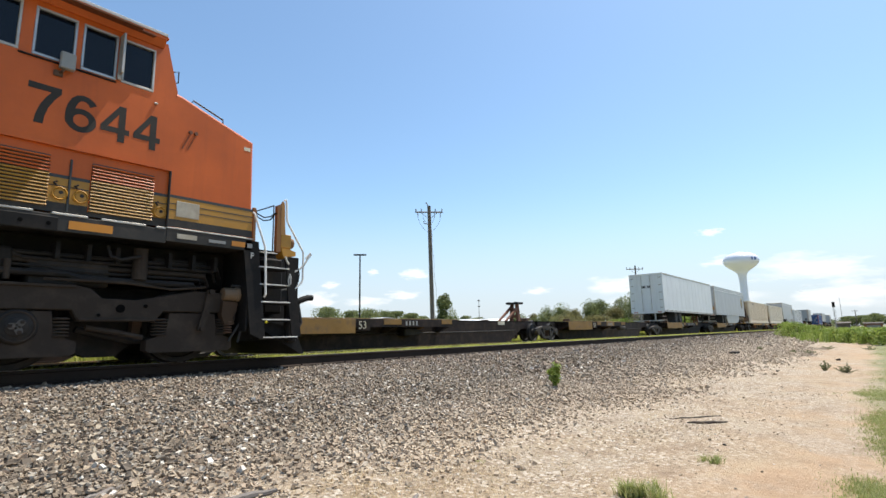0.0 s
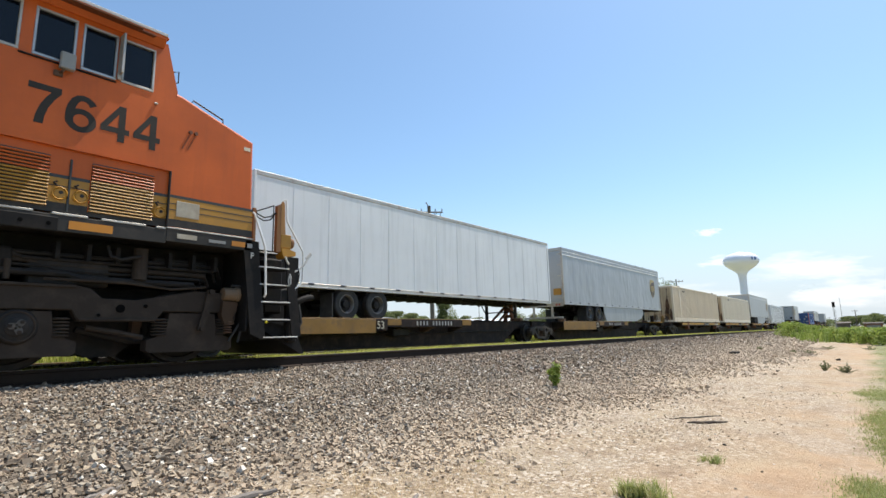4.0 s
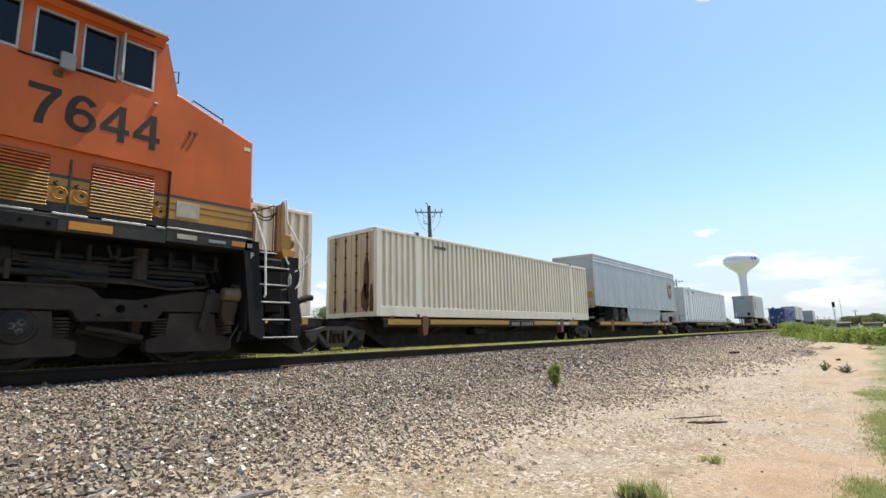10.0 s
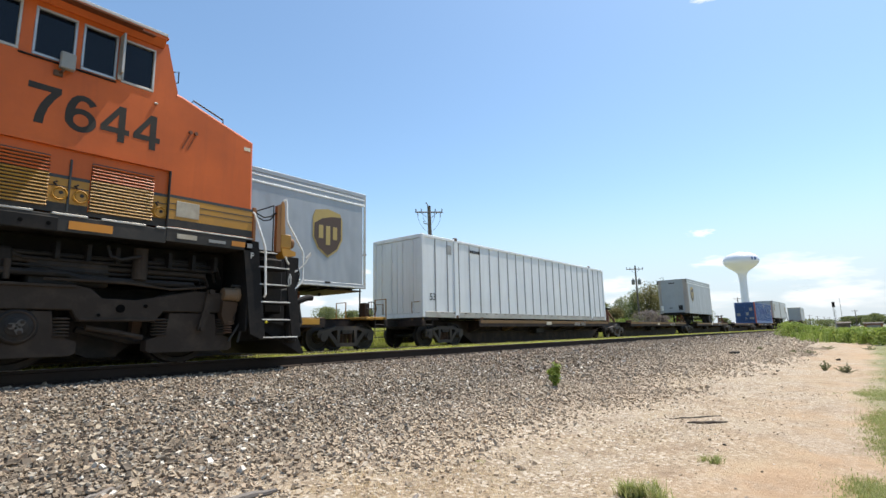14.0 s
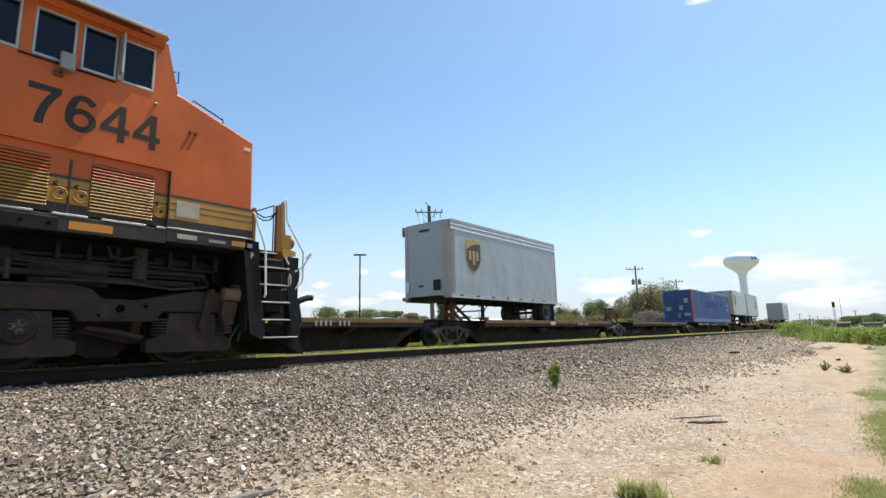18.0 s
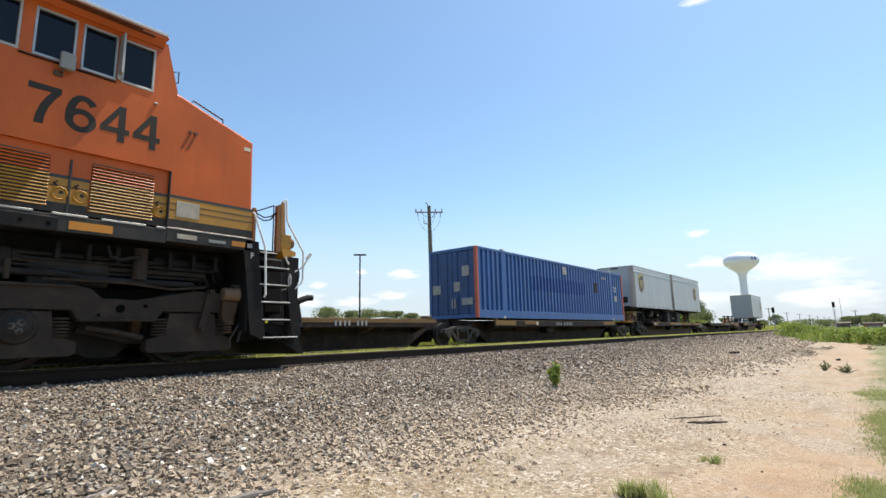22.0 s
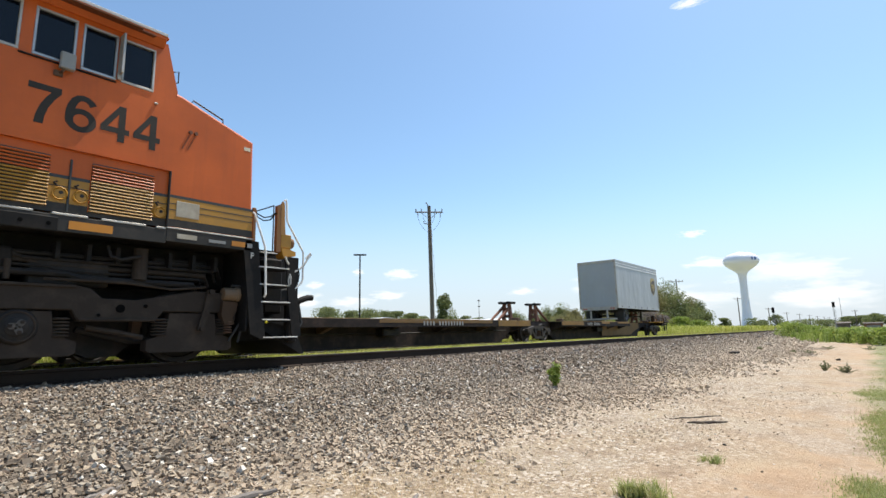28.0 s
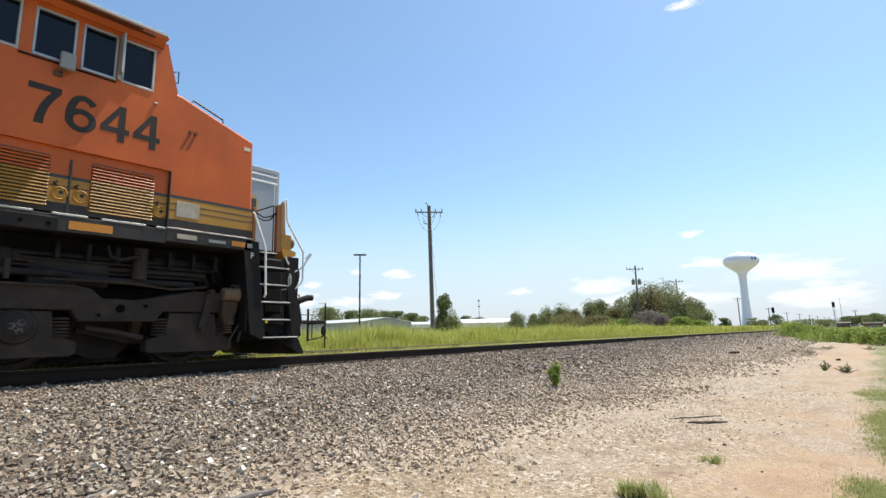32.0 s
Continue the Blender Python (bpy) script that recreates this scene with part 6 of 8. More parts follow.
def loco_truck(cx, sign):
    """A three-axle truck: cast side frames with jaws, coil springs, journal boxes, wheels and brake gear."""
    tr = Mesh().box(cx - 2.6, cx + 2.6, -0.55, 0.55, 0.55, 1.13, 0.04).ob("truck", BLACKSTEEL, LOCO, "dusty dark three-axle truck")
    axles = (cx - 1.95, cx - 0.11, cx + 1.95)
    for s in (-1, 1):
        y = 1.28
        ys = (min(s * y, s * (y - 0.16)), max(s * y, s * (y - 0.16)))
        e = cx + 1.95
        prof = [(cx - 2.75, 0.92), (cx - 2.6, 1.02), (cx - 2.2, 1.06), (cx - 0.45, 1.06), (cx + 0.45, 1.06), (cx + 0.62, 1.02), (cx + 0.75, 0.90), (cx + 1.15, 0.89), (cx + 1.45, 0.95), (cx + 1.95, 1.06), (cx + 2.45, 1.04),
                (cx + 2.62, 0.9), (cx + 2.62, 0.62), (cx + 2.45, 0.56), (cx + 2.42, 0.74), (cx + 1.52, 0.74), (cx + 1.42, 0.60), (cx + 0.5, 0.60), (cx + 0.42, 0.74), (cx - 0.42, 0.74), (cx - 0.5, 0.60), (cx - 1.42, 0.60), (cx - 1.52, 0.74), (cx - 2.42, 0.74), (cx - 2.45, 0.56), (cx - 2.62, 0.58)]
        fr = rounded_prism(Mesh(), prof, ys[0], ys[1], 0.012).ob("side_frame", TRUCKSTEEL, tr, "dusty cast steel side frame")
        # Frame holes are black discs, their inner shade given as colour.
        for x, z, r in ((cx + 0.97, 0.77, 0.055), (cx + 1.28, 0.81, 0.026), (cx + 0.72, 0.68, 0.02), (cx - 0.97, 0.77, 0.055)):
            Mesh().cyl((x, s * (y - 0.02), z), (x, s * (y + 0.014), z), r, n=18).ob("frame_hole_disc", LENS, tr)
        rib = Mesh()
        rib.box(cx + 0.5, cx + 1.42, min(s * y, s * (y + 0.03)), max(s * y, s * (y + 0.03)), 0.60, 0.635, 0.008)
        rib.box(cx - 1.42, cx - 0.5, min(s * y, s * (y + 0.03)), max(s * y, s * (y + 0.03)), 0.60, 0.635, 0.008)
        rib.box(cx - 0.45, cx + 0.45, min(s * y, s * (y + 0.03)), max(s * y, s * (y + 0.03)), 1.02, 1.06, 0.008)
        rib.ob("frame_rib", TRUCKSTEEL, tr)
        for k, x in enumerate(axles):
            # journal box, wing seats and springs
            jb = Mesh().prism([(x - 0.33, 0.72), (x + 0.33, 0.72), (x + 0.36, 0.52), (x + 0.50, 0.38), (x + 0.62, 0.34), (x + 0.62, 0.20), (x + 0.56, 0.165), (x - 0.56, 0.165), (x - 0.62, 0.20), (x - 0.62, 0.34), (x - 0.50, 0.38), (x - 0.36, 0.52)], min(s * (y - 0.22), s * (y - 0.02)), max(s * (y - 0.22), s * (y - 0.02)))
            jb.ob("journal_box", TRUCKSTEEL, tr, "dusty journal box")
            if k < 2:
                Mesh().lathe([(0.03, 0.07), (0.08, 0.07), (0.09, 0.05), (0.17, 0.045), (0.2, 0.03), (0.215, 0.0), (0.215, -0.03)], (x, s * (y - 0.02), 0.53), (0, s, 0), 26).ob("bearing_cap", GREASE, tr, "round dark bearing cap")
                Mesh().lathe([(0.02, 0.075), (0.1, 0.072), (0.118, 0.06), (0.12, 0.04)], (x, s * (y - 0.02), 0.53), (0, s, 0), 20).ob("bearing_cover", GREASE, tr)
                cov = Mesh()
                for q in range(3):
                    a = 0.9 + q * 2.094
                    ca, sa = math.cos(a), math.sin(a)
                    cov.prism([(x + u * ca - v * sa, 0.53 + u * sa + v * ca) for u, v in ((0.0, -0.03), (0.05, -0.04), (0.085, -0.03), (0.092, 0.0), (0.085, 0.03), (0.05, 0.04), (0.0, 0.03))], min(s * (y + 0.05), s * (y + 0.066)), max(s * (y + 0.05), s * (y + 0.066)))
                cov.ob("bearing_cover_plate", DUSTGREY, tr, "pale dusty three-lobed cover plate")
                Mesh().lathe([(0.165, 0.044), (0.17, 0.056), (0.185, 0.056), (0.19, 0.038)], (x, s * (y - 0.02), 0.53), (0, s, 0), 26, True).ob("bearing_ring", TRUCKSTEEL, tr)
                bolts = Mesh()
                for q in range(3):
                    a = 0.9 + q * 2.094
                    bolts.box(x + 0.07 * math.cos(a) - 0.02, x + 0.07 * math.cos(a) + 0.02, min(s * (y + 0.05), s * (y + 0.08)), max(s * (y + 0.05), s * (y + 0.08)), 0.53 + 0.07 * math.sin(a) - 0.02, 0.53 + 0.07 * math.sin(a) + 0.02, 0.004)
                bolts.ob("cap_bolt", TRUCKSTEEL, tr)
            for d in (-0.44, 0.44):
                for q in range(6):
                    Mesh().lathe([(0.06, 0), (0.105, 0.01), (0.105, 0.026), (0.06, 0.036)], (x + d, s * (y - 0.08), 0.40 + q * 0.042), (0, 0, 1), 14).ob("spring_coil", TRUCKSTEEL, tr)
            # wheel
            wh = Mesh().lathe([(0.1, -0.12), (0.2, -0.1), (0.22, -0.05), (0.44, -0.04), (0.46, -0.07), (0.53, -0.07), (0.535, 0.04), (0.565, 0.05), (0.56, 0.07), (0.45, 0.07), (0.43, 0.03), (0.22, 0.05), (0.1, 0.08)], (x, s * 0.755, 0.534), (0, -s, 0), 40)
            wh.ob("wheel", GREASE, tr, "dark steel wheel with a worn rim")
            # brake beam and shoe
            Mesh().prism([(x - 0.68, 0.36), (x - 0.58, 0.36), (x - 0.54, 0.62), (x - 0.58, 0.78), (x - 0.66, 0.78)], min(s * 0.7, s * 0.85), max(s * 0.7, s * 0.85)).ob("brake_shoe", RUST, tr)
            Mesh().tube([(x - 0.62, s * 1.0, 0.36), (x - 1.0, s * 1.02, 0.42), (x - 1.3, s * 1.0, 0.5)], 0.03, 8).ob("brake_rod", GREASE, tr)
        # brake cylinder and lever at the outer end
        Mesh().lathe([(0.05, 0), (0.095, 0.01), (0.105, 0.03), (0.105, 0.2), (0.12, 0.22), (0.12, 0.26), (0.06, 0.28)], (cx + 2.36, s * (y + 0.02), 1.03), (1, 0, 0), 20).ob("brake_cylinder", surface_tan(), tr, "dusty tan brake cylinder")
        Mesh().prism([(cx + 2.36, 0.92), (cx + 2.60, 0.90), (cx + 2.58, 0.76), (cx + 2.52, 0.66), (cx + 2.56, 0.56), (cx + 2.40, 0.56), (cx + 2.34, 0.70)], min(s * (y - 0.05), s * (y + 0.08)), max(s * (y - 0.05), s * (y + 0.08))).ob("brake_bracket", DUSTBROWN, tr, "dusty brown brake bracket")
        # Filler block between the axles, placed to fit the camera's view.
        for g0 in (cx + 0.42, cx - 1.5):
            Mesh().prism([(g0, 0.5), (g0 + 0.2, 0.20), (g0 + 0.38, 0.12), (g0 + 0.73, 0.12), (g0 + 0.93, 0.3), (g0 + 0.93, 0.62), (g0, 0.62)], min(s * 0.42, s * 0.66), max(s * 0.42, s * 0.66)).ob("gear_case", GREASE, tr, "greasy dark block standing for the gear case")
        Mesh().tube([(cx + 0.62, s * (y - 0.12), 0.52), (cx + 0.95, s * (y - 0.1), 0.46), (cx + 1.30, s * (y - 0.08), 0.38)], 0.035, 8).ob("brake_link", TRUCKSTEEL, tr)
        Mesh().tube([(cx + 2.50, s * (y + 0.03), 1.17), (cx + 2.66, s * (y + 0.05), 1.16), (cx + 2.71, s * (y + 0.05), 1.05), (cx + 2.71, s * (y + 0.05), 0.6), (cx + 2.64, s * (y + 0.04), 0.28)], 0.018, 8).ob("sand_hose", RUBBER, tr)
        lv = Mesh().prism([(cx + 2.12, 1.08), (cx + 2.24, 1.08), (cx + 2.18, 0.78), (cx + 2.08, 0.46), (cx + 2.0, 0.48), (cx + 2.08, 0.8)], min(s * (y + 0.0), s * (y + 0.06)), max(s * (y + 0.0), s * (y + 0.06)))
        for z in (1.05, 0.5):
            lv.cyl((cx + 2.17 - (1.05 - z) * 0.2, s * (y - 0.02), z), (cx + 2.17 - (1.05 - z) * 0.2, s * (y + 0.1), z), 0.04, n=10)
        lv.ob("brake_lever", TRUCKSTEEL, tr)
        for q in range(5):
            Mesh().lathe([(0.04, 0), (0.07, 0.01), (0.07, 0.025), (0.04, 0.035)], (cx + 2.48, s * (y + 0.02), 0.42 + q * 0.04), (0, 0, 1), 10).ob("spring_coil", RUST, tr)
        Mesh().tube([(cx + 2.66, s * (y + 0.02), 1.04), (cx + 2.72, s * (y + 0.03), 0.9), (cx + 2.68, s * (y + 0.03), 0.6), (cx + 2.5, s * (y + 0.02), 0.3)], 0.02, 8).ob("sand_hose", RUBBER, tr)
        Mesh().tube([(cx + 0.1, s * (y + 0.02), 1.12), (cx + 1.0, s * (y + 0.03), 1.12), (cx + 1.6, s * (y + 0.03), 1.06), (cx + 2.1, s * (y + 0.03), 1.12)], 0.018, 8).ob("brake_pipe", TRUCKSTEEL, tr)
        # tie bar low between the axles
        Mesh().tube([(cx + 0.55, s * 1.0, 0.5), (cx + 1.2, s * 1.0, 0.34), (cx + 1.5, s * 1.0, 0.34)], 0.05, 8).ob("traction_rod", GREASE, tr)
    for x in axles:
        Mesh().cyl((x, -1.1, 0.534), (x, 1.1, 0.534), 0.1, n=12).ob("axle", GREASE, tr)
        Mesh().cyl((x + 0.45, -0.5, 0.6), (x + 0.45, 0.5, 0.6), 0.42, n=18).ob("traction_motor", BLACKSTEEL, tr)
    return tr


TANDUST = []


def surface_tan():
    if not TANDUST:
        TANDUST.append(surface("tan_dust_paint", (0.17, 0.11, 0.06), 0.7, var=0.3, dirt=(0.06, 0.045, 0.035), dirt_amount=0.6))
    return TANDUST[0]


loco_truck(1.55, 1)
loco_truck(-12.6, 1)


def build_long_hood():
    Mesh().prism([(-0.95, 1.9), (0.95, 1.9), (0.95, 4.35), (0.75, 4.62), (-0.75, 4.62), (-0.95, 4.35)], -15.8, -0.9, "x").ob("long_hood", ORANGE, LOCO, "orange engine hood behind the cab")
    for s in (-1, 1):
        Mesh().box(-15.8, -0.95, min(s * 0.95, s * 0.962), max(s * 0.95, s * 0.962), 2.05, 2.36).ob("yellow_band", YELLOW, LOCO)
        for k in range(14):
            x = -15.2 + k * 1.0
            d = Mesh().box(x, x + 0.85, min(s * 0.95, s * 0.975), max(s * 0.95, s * 0.975), 2.45, 4.1, 0.01).ob("hood_door", ORANGE, LOCO)
            Mesh().box(x + 0.74, x + 0.78, min(s * 0.975, s * 1.0), max(s * 0.975, s * 1.0), 3.1, 3.3, 0.006).ob("handle", ALU, d)
        rail = Mesh().tube([(-16.3, s * 1.5, 2.85), (-1.0, s * 1.5, 2.85)], 0.017, 8).ob("walkway_handrail", WHITEPAINT, LOCO)
        for k in range(9):
            x = -16.2 + k * 1.88
            Mesh().cyl((x, s * 1.5, 1.88), (x, s * 1.5, 2.85), 0.017, n=8).ob("stanchion", WHITEPAINT, rail)
    Mesh().prism([(-1.4, 0.75), (-1.2, 0.45), (1.2, 0.45), (1.4, 0.75), (1.4, 1.5), (-1.4, 1.5)], -9.3, -2.2, "x").ob("fuel_tank", BLACKSTEEL, LOCO, "black fuel tank")
    Mesh().box(-14.8, -12.2, -1.1, 1.1, 4.6, 4.75, 0.03).ob("radiator_roof", FRAMEGREY, LOCO)
    Mesh().cyl((-6, 0, 4.6), (-6, 0, 4.8), 0.3, n=16).ob("exhaust_stack", BLACKSTEEL, LOCO)
    Mesh().box(-17.0, -16.4, -0.11, 0.11, 0.76, 0.98, 0.03).ob("coupler", GREASE, LOCO)


build_long_hood()


# ---------------------------------------------------------------- the passing train
TRAIN = []       # (thing, place of its origin along the track at t = 0)
WHEELSETS = []   # turning axles


def car_thing(name, x0, label, category, group):
    t = thing(name, x0, TRACK_Y[1], 0, label, category, group)
    TRAIN.append((t, x0))
    return t


def wheelset_data():
    m = Mesh()
    m.cyl((0, -0.95, 0), (0, 0.95, 0), 0.075, n=10)
    for s in (-1, 1):
        y = s * 0.755
        m.lathe([(0.09, -0.09), (0.17, -0.09), (0.19, -0.045), (0.34, -0.03), (0.36, -0.065), (0.425, -0.07), (0.432, 0.04), (0.465, 0.05), (0.46, 0.07), (0.36, 0.07), (0.33, 0.035), (0.18, 0.045), (0.16, 0.08), (0.09, 0.08)],
                (0, y, 0), (0, -s, 0), 28)
        for k in range(3):
            a = k * 2.094
            m.cyl((0.055 * math.cos(a), s * 0.95, 0.055 * math.sin(a)), (0.055 * math.cos(a), s * 1.0, 0.055 * math.sin(a)), 0.018, n=6)
    return m.data("wheelset", GREASE)


WHEELSET = wheelset_data()


def side_frame_data():
    """A cast truck side frame: arched, with a window for the springs and two jaws over the bearings."""
    m = Mesh()
    m.prism([(-1.12, 0.50), (-1.05, 0.62), (-0.72, 0.66), (-0.4, 0.74), (0.4, 0.74), (0.72, 0.66), (1.05, 0.62), (1.12, 0.50), (1.0, 0.46), (0.74, 0.5), (0.5, 0.62), (-0.5, 0.62), (-0.74, 0.5), (-1.0, 0.46)], -0.09, 0.09)
    m.prism([(-0.74, 0.53), (-0.62, 0.57), (-0.3, 0.24), (0.3, 0.24), (0.62, 0.57), (0.74, 0.53), (0.38, 0.13), (-0.38, 0.13)], -0.08, 0.08)
    for s in (-1, 1):
        m.prism([(s * 0.30, 0.24), (s * 0.38, 0.24), (s * 0.38, 0.66), (s * 0.26, 0.66)], -0.09, 0.09)
        m.cyl((s * 0.89, -0.13, 0.42), (s * 0.89, 0.12, 0.42), 0.125, n=14)
        m.prism([(s * 0.72, 0.4), (s * 0.78, 0.4), (s * 0.78, 0.58), (s * 0.70, 0.58)], -0.09, 0.09)
        m.prism([(s * 1.0, 0.4), (s * 1.07, 0.42), (s * 1.09, 0.58), (s * 1.0, 0.58)], -0.09, 0.09)
    return m.data("side_frame", CASTGREY)


def spring_data():
    m = Mesh()
    m.lathe([(0.05 if k % 2 else 0.078, 0.012 * k) for k in range(24)], (0, 0, 0.24), (0, 0, 1), 10)
    return m.data("spring", RUST)


SIDE_FRAME, SPRINGS = side_frame_data(), spring_data()
BOLSTER = Mesh().prism([(-1.1, 0.52), (-1.1, 0.62), (-0.5, 0.72), (0.5, 0.72), (1.1, 0.62), (1.1, 0.52), (0.5, 0.42), (-0.5, 0.42)], -0.2, 0.2, "x").data("bolster", GREASE)


def add_truck(parent, x):
    truck = new("truck", BOLSTER)
    truck.parent, truck.matrix_basis = parent, pose(x, 0, FAR_Z)
    truck["label"] = "dusty cast steel truck with two axles"
    for s in (-1, 1):
        o = new("side_frame", SIDE_FRAME)
        o.parent, o.matrix_basis = truck, pose(0, s * 1.0, 0)
        for x in (-0.17, 0.0, 0.17):
            o = new("spring", SPRINGS)
            o.parent, o.matrix_basis = truck, pose(x, s * 1.0, 0)
    for d in (-0.89, 0.89):
        w = new("wheelset", WHEELSET)
        w.parent, w.matrix_basis = truck, pose(d, 0, 0.42)
        WHEELSETS.append((w, d))
    return truck


def hitch(parent, x, lean):
    """A raised trailer hitch: an A-shaped stand with a top plate and a slanting strut."""
    m = Mesh()
    for s in (-1, 1):
        m.prism([(s * 0.26, 0.85), (s * 0.14, 0.85), (s * 0.08, 1.72), (s * 0.18, 1.72)], x - 0.10, x + 0.10, "x")
    for z in (1.05, 1.38):
        m.box(x - 0.08, x + 0.08, -0.22, 0.22, z, z + 0.14, 0.01)
    h = m.ob("hitch", RUSTRED, parent, "rusty red-brown folding trailer hitch")
    Mesh().prism([(-0.34, 1.74), (-0.30, 1.70), (0.30, 1.70), (0.34, 1.74), (0.34, 1.80), (0.16, 1.82), (0.12, 1.77), (-0.12, 1.77), (-0.16, 1.82), (-0.34, 1.80)], x - 0.26, x + 0.26, "x").ob("hitch_plate", GREASE, h)
    st = Mesh()
    for s in (-1, 1):
        st.prism([(x, 1.50), (x + lean * 1.1, 0.88), (x + lean * 1.2, 0.88), (x + lean * 0.05, 1.60)], s * 0.2 - 0.05, s * 0.2 + 0.05)
    st.ob("strut", RUSTRED, h)


def spine_unit(x0, L, first, last, style, hitches=()):
    """One platform of an articulated spine car, between two trucks."""
    t = car_thing("spine_car_platform", x0, ("faded yellow and dark brown spine car platform, empty" if style["empty"] else "faded yellow and dark brown spine car platform under its load"), "railcar", "platforms of the passing train")
    a, b = (-1.45 if first else 0.12), (L + 1.45 if last else L - 0.12)
    sill = Mesh().prism([(a, 0.86), (b, 0.86), (b, 0.56), (L - 1.5, 0.50), (L - 2.5, -0.06), (2.5, -0.06), (1.5, 0.50), (a, 0.56)], -0.5, 0.5)
    sill.box(2.6, L - 2.6, -0.62, 0.62, -0.07, -0.035)
    sill.box(a, b, -0.5, 0.5, 0.83, 0.875)
    sill.ob("center_sill", style.get("sill", CARDARK), t, "dirty deep center sill")
    if "side" in style:
        for s in (-1, 1):
            p, q = style["side"]
            Mesh().prism([(p, 0.02), (q - 1.2, 0.02), (q + 0.6, 0.5), (q + 0.6, 0.84), (p, 0.84)], min(s * 0.63, s * 0.645), max(s * 0.63, s * 0.645)).ob("sill_side_plate", CARBROWN, t, "dirty yellow-brown sill side")
    # side beams: yellow fascia with dark stretches
    top = 0.86
    beam = style.get("beam", (1.9, L - 1.9))
    for s in (-1, 1):
        y = s * 1.28
        Mesh().box(*beam, y - 0.025, y + 0.025, 0.60, top, 0.006).ob("side_beam", CARDARK, t)
        if "strip" in style:
            Mesh().box(*style["strip"], y + s * 0.022, y + s * 0.03, 0.74, top - 0.012, 0.003).ob("brown_strip", CARBROWN, t, "dirty yellow-brown painted strip")
        Mesh().box(*beam, min(y, y - s * 0.14), max(y, y - s * 0.14), top, top + 0.02, 0.004).ob("side_flange", CARYELLOW, t)
        for p, q, low in style["yellow"]:
            Mesh().box(p, q, y + s * 0.022, y + s * 0.034, low, top - 0.012, 0.003).ob("yellow_panel", style.get("paint", CARYELLOW), t, "faded yellow painted panel")
        for p, q in style["pale"]:
            Mesh().box(p, q, y + s * 0.03, y + s * 0.039, 0.68, 0.82).ob("stencil_panel", PALE, t, "pale reflective stripe")
        if "plate" in style and s < 0:
            px = style["plate"]
            sq = Mesh().box(px, px + 0.5, y - 0.042, y - 0.03, 0.5, 0.82).ob("number_plate_panel", CARDARK, t)
            put_mesh("number", lettering("53", 0.34, 0.002), PALE, sq, (px + 0.04, y - 0.046, 0.55))
        for p, q in style["deck"]:
            Mesh().box(p, q, s * 0.42, s * 1.26, 0.80, 0.835).ob("wheel_deck", CARDARK, t, "dark perforated wheel deck")
        # plain bars for the car's markings
        x = style["marks"]
        for k in range(style["letters"]):
            if k in (4,):
                continue
            Mesh().box(x + k * 0.17, x + k * 0.17 + 0.075, y + s * 0.034, y + s * 0.04, 0.65, 0.80).ob("marking_bar", STICKERGREY, t)
    for k in range(6):
        x = beam[0] + 0.4 + k * (beam[1] - beam[0] - 0.8) / 5
        for s in (-1, 1):
            Mesh().prism([(s * 0.42, 0.35), (s * 0.42, 0.8), (s * 1.27, 0.8), (s * 1.27, 0.64)], x - 0.08, x + 0.08, "x").ob("crossbearer", RUST if k in (1, 4) else CARDARK, t)
    for x in (2.0, L - 2.3):
        for s in (-1, 1):
            Mesh().box(x, x + 0.22, s * 0.95, s * 1.3, 0.86, 0.99, 0.02).ob("container_pedestal", RUST, t)
    for x in style.get("brackets", ()):
        for s in (-1, 1):
            Mesh().prism([(x - 0.14, 0.98), (x + 0.14, 0.98), (x + 0.16, 0.72), (x + 0.10, 0.34), (x - 0.10, 0.30), (x - 0.16, 0.72)], min(s * 1.05, s * 1.33), max(s * 1.05, s * 1.33)).ob("pedestal_bracket", RUSTRED, t, "rusty red-brown pedestal bracket")
    for k in range(style.get("scrawl", 0)):
        zig = 4.05 + k * 0.2
        Mesh().prism([(zig, 0.12), (zig + 0.035, 0.12), (zig + 0.11, 0.30 + 0.05 * (k % 3)), (zig + 0.075, 0.30 + 0.05 * (k % 3))], -0.506, -0.49).ob("scrawl_bar", STICKERGREY, t, "pale chalk scrawl")
    # brake pipe and rods under the beam
    Mesh().tube([(2.3, -0.62, 0.42), (6, -0.62, 0.4), (11, -0.62, 0.4), (L - 2.3, -0.62, 0.44)], 0.025, 6).ob("brake_pipe", GREASE, t)
    if style.get("tank"):
        Mesh().lathe([(0.05, 0), (0.13, 0.03), (0.17, 0.1), (0.17, 0.85), (0.13, 0.92), (0.05, 0.95)], (beam[1] + 0.1, -0.78, 0.5), (1, 0, 0), 18).ob("brake_reservoir", CASTGREY, t, "dusty grey cylindrical air reservoir")
    else:
        Mesh().box(L * 0.42, L * 0.42 + 0.8, -0.9, -0.5, 0.3, 0.58, 0.04).ob("brake_reservoir", GREASE, t)
    for s in (-1, 1):
        Mesh().box(L - 4.2, L - 3.2, s * 0.45 - 0.04, s * 0.45 + 0.04, 0.5, 0.62, 0.01).ob("tool_bracket", CARYELLOW, t)
    for hx, lean in hitches:
        hitch(t, hx, lean)
    if not last:
        add_truck(t, L)
        # articulated joint
        Mesh().lathe([(0.28, 0.74), (0.3, 0.78), (0.3, 0.88), (0.22, 0.93)], (L, 0, 0), (0, 0, 1), 18).ob("joint", GREASE, t)
    else:
        add_truck(t, L)
    if first:
        add_truck(t, 0)
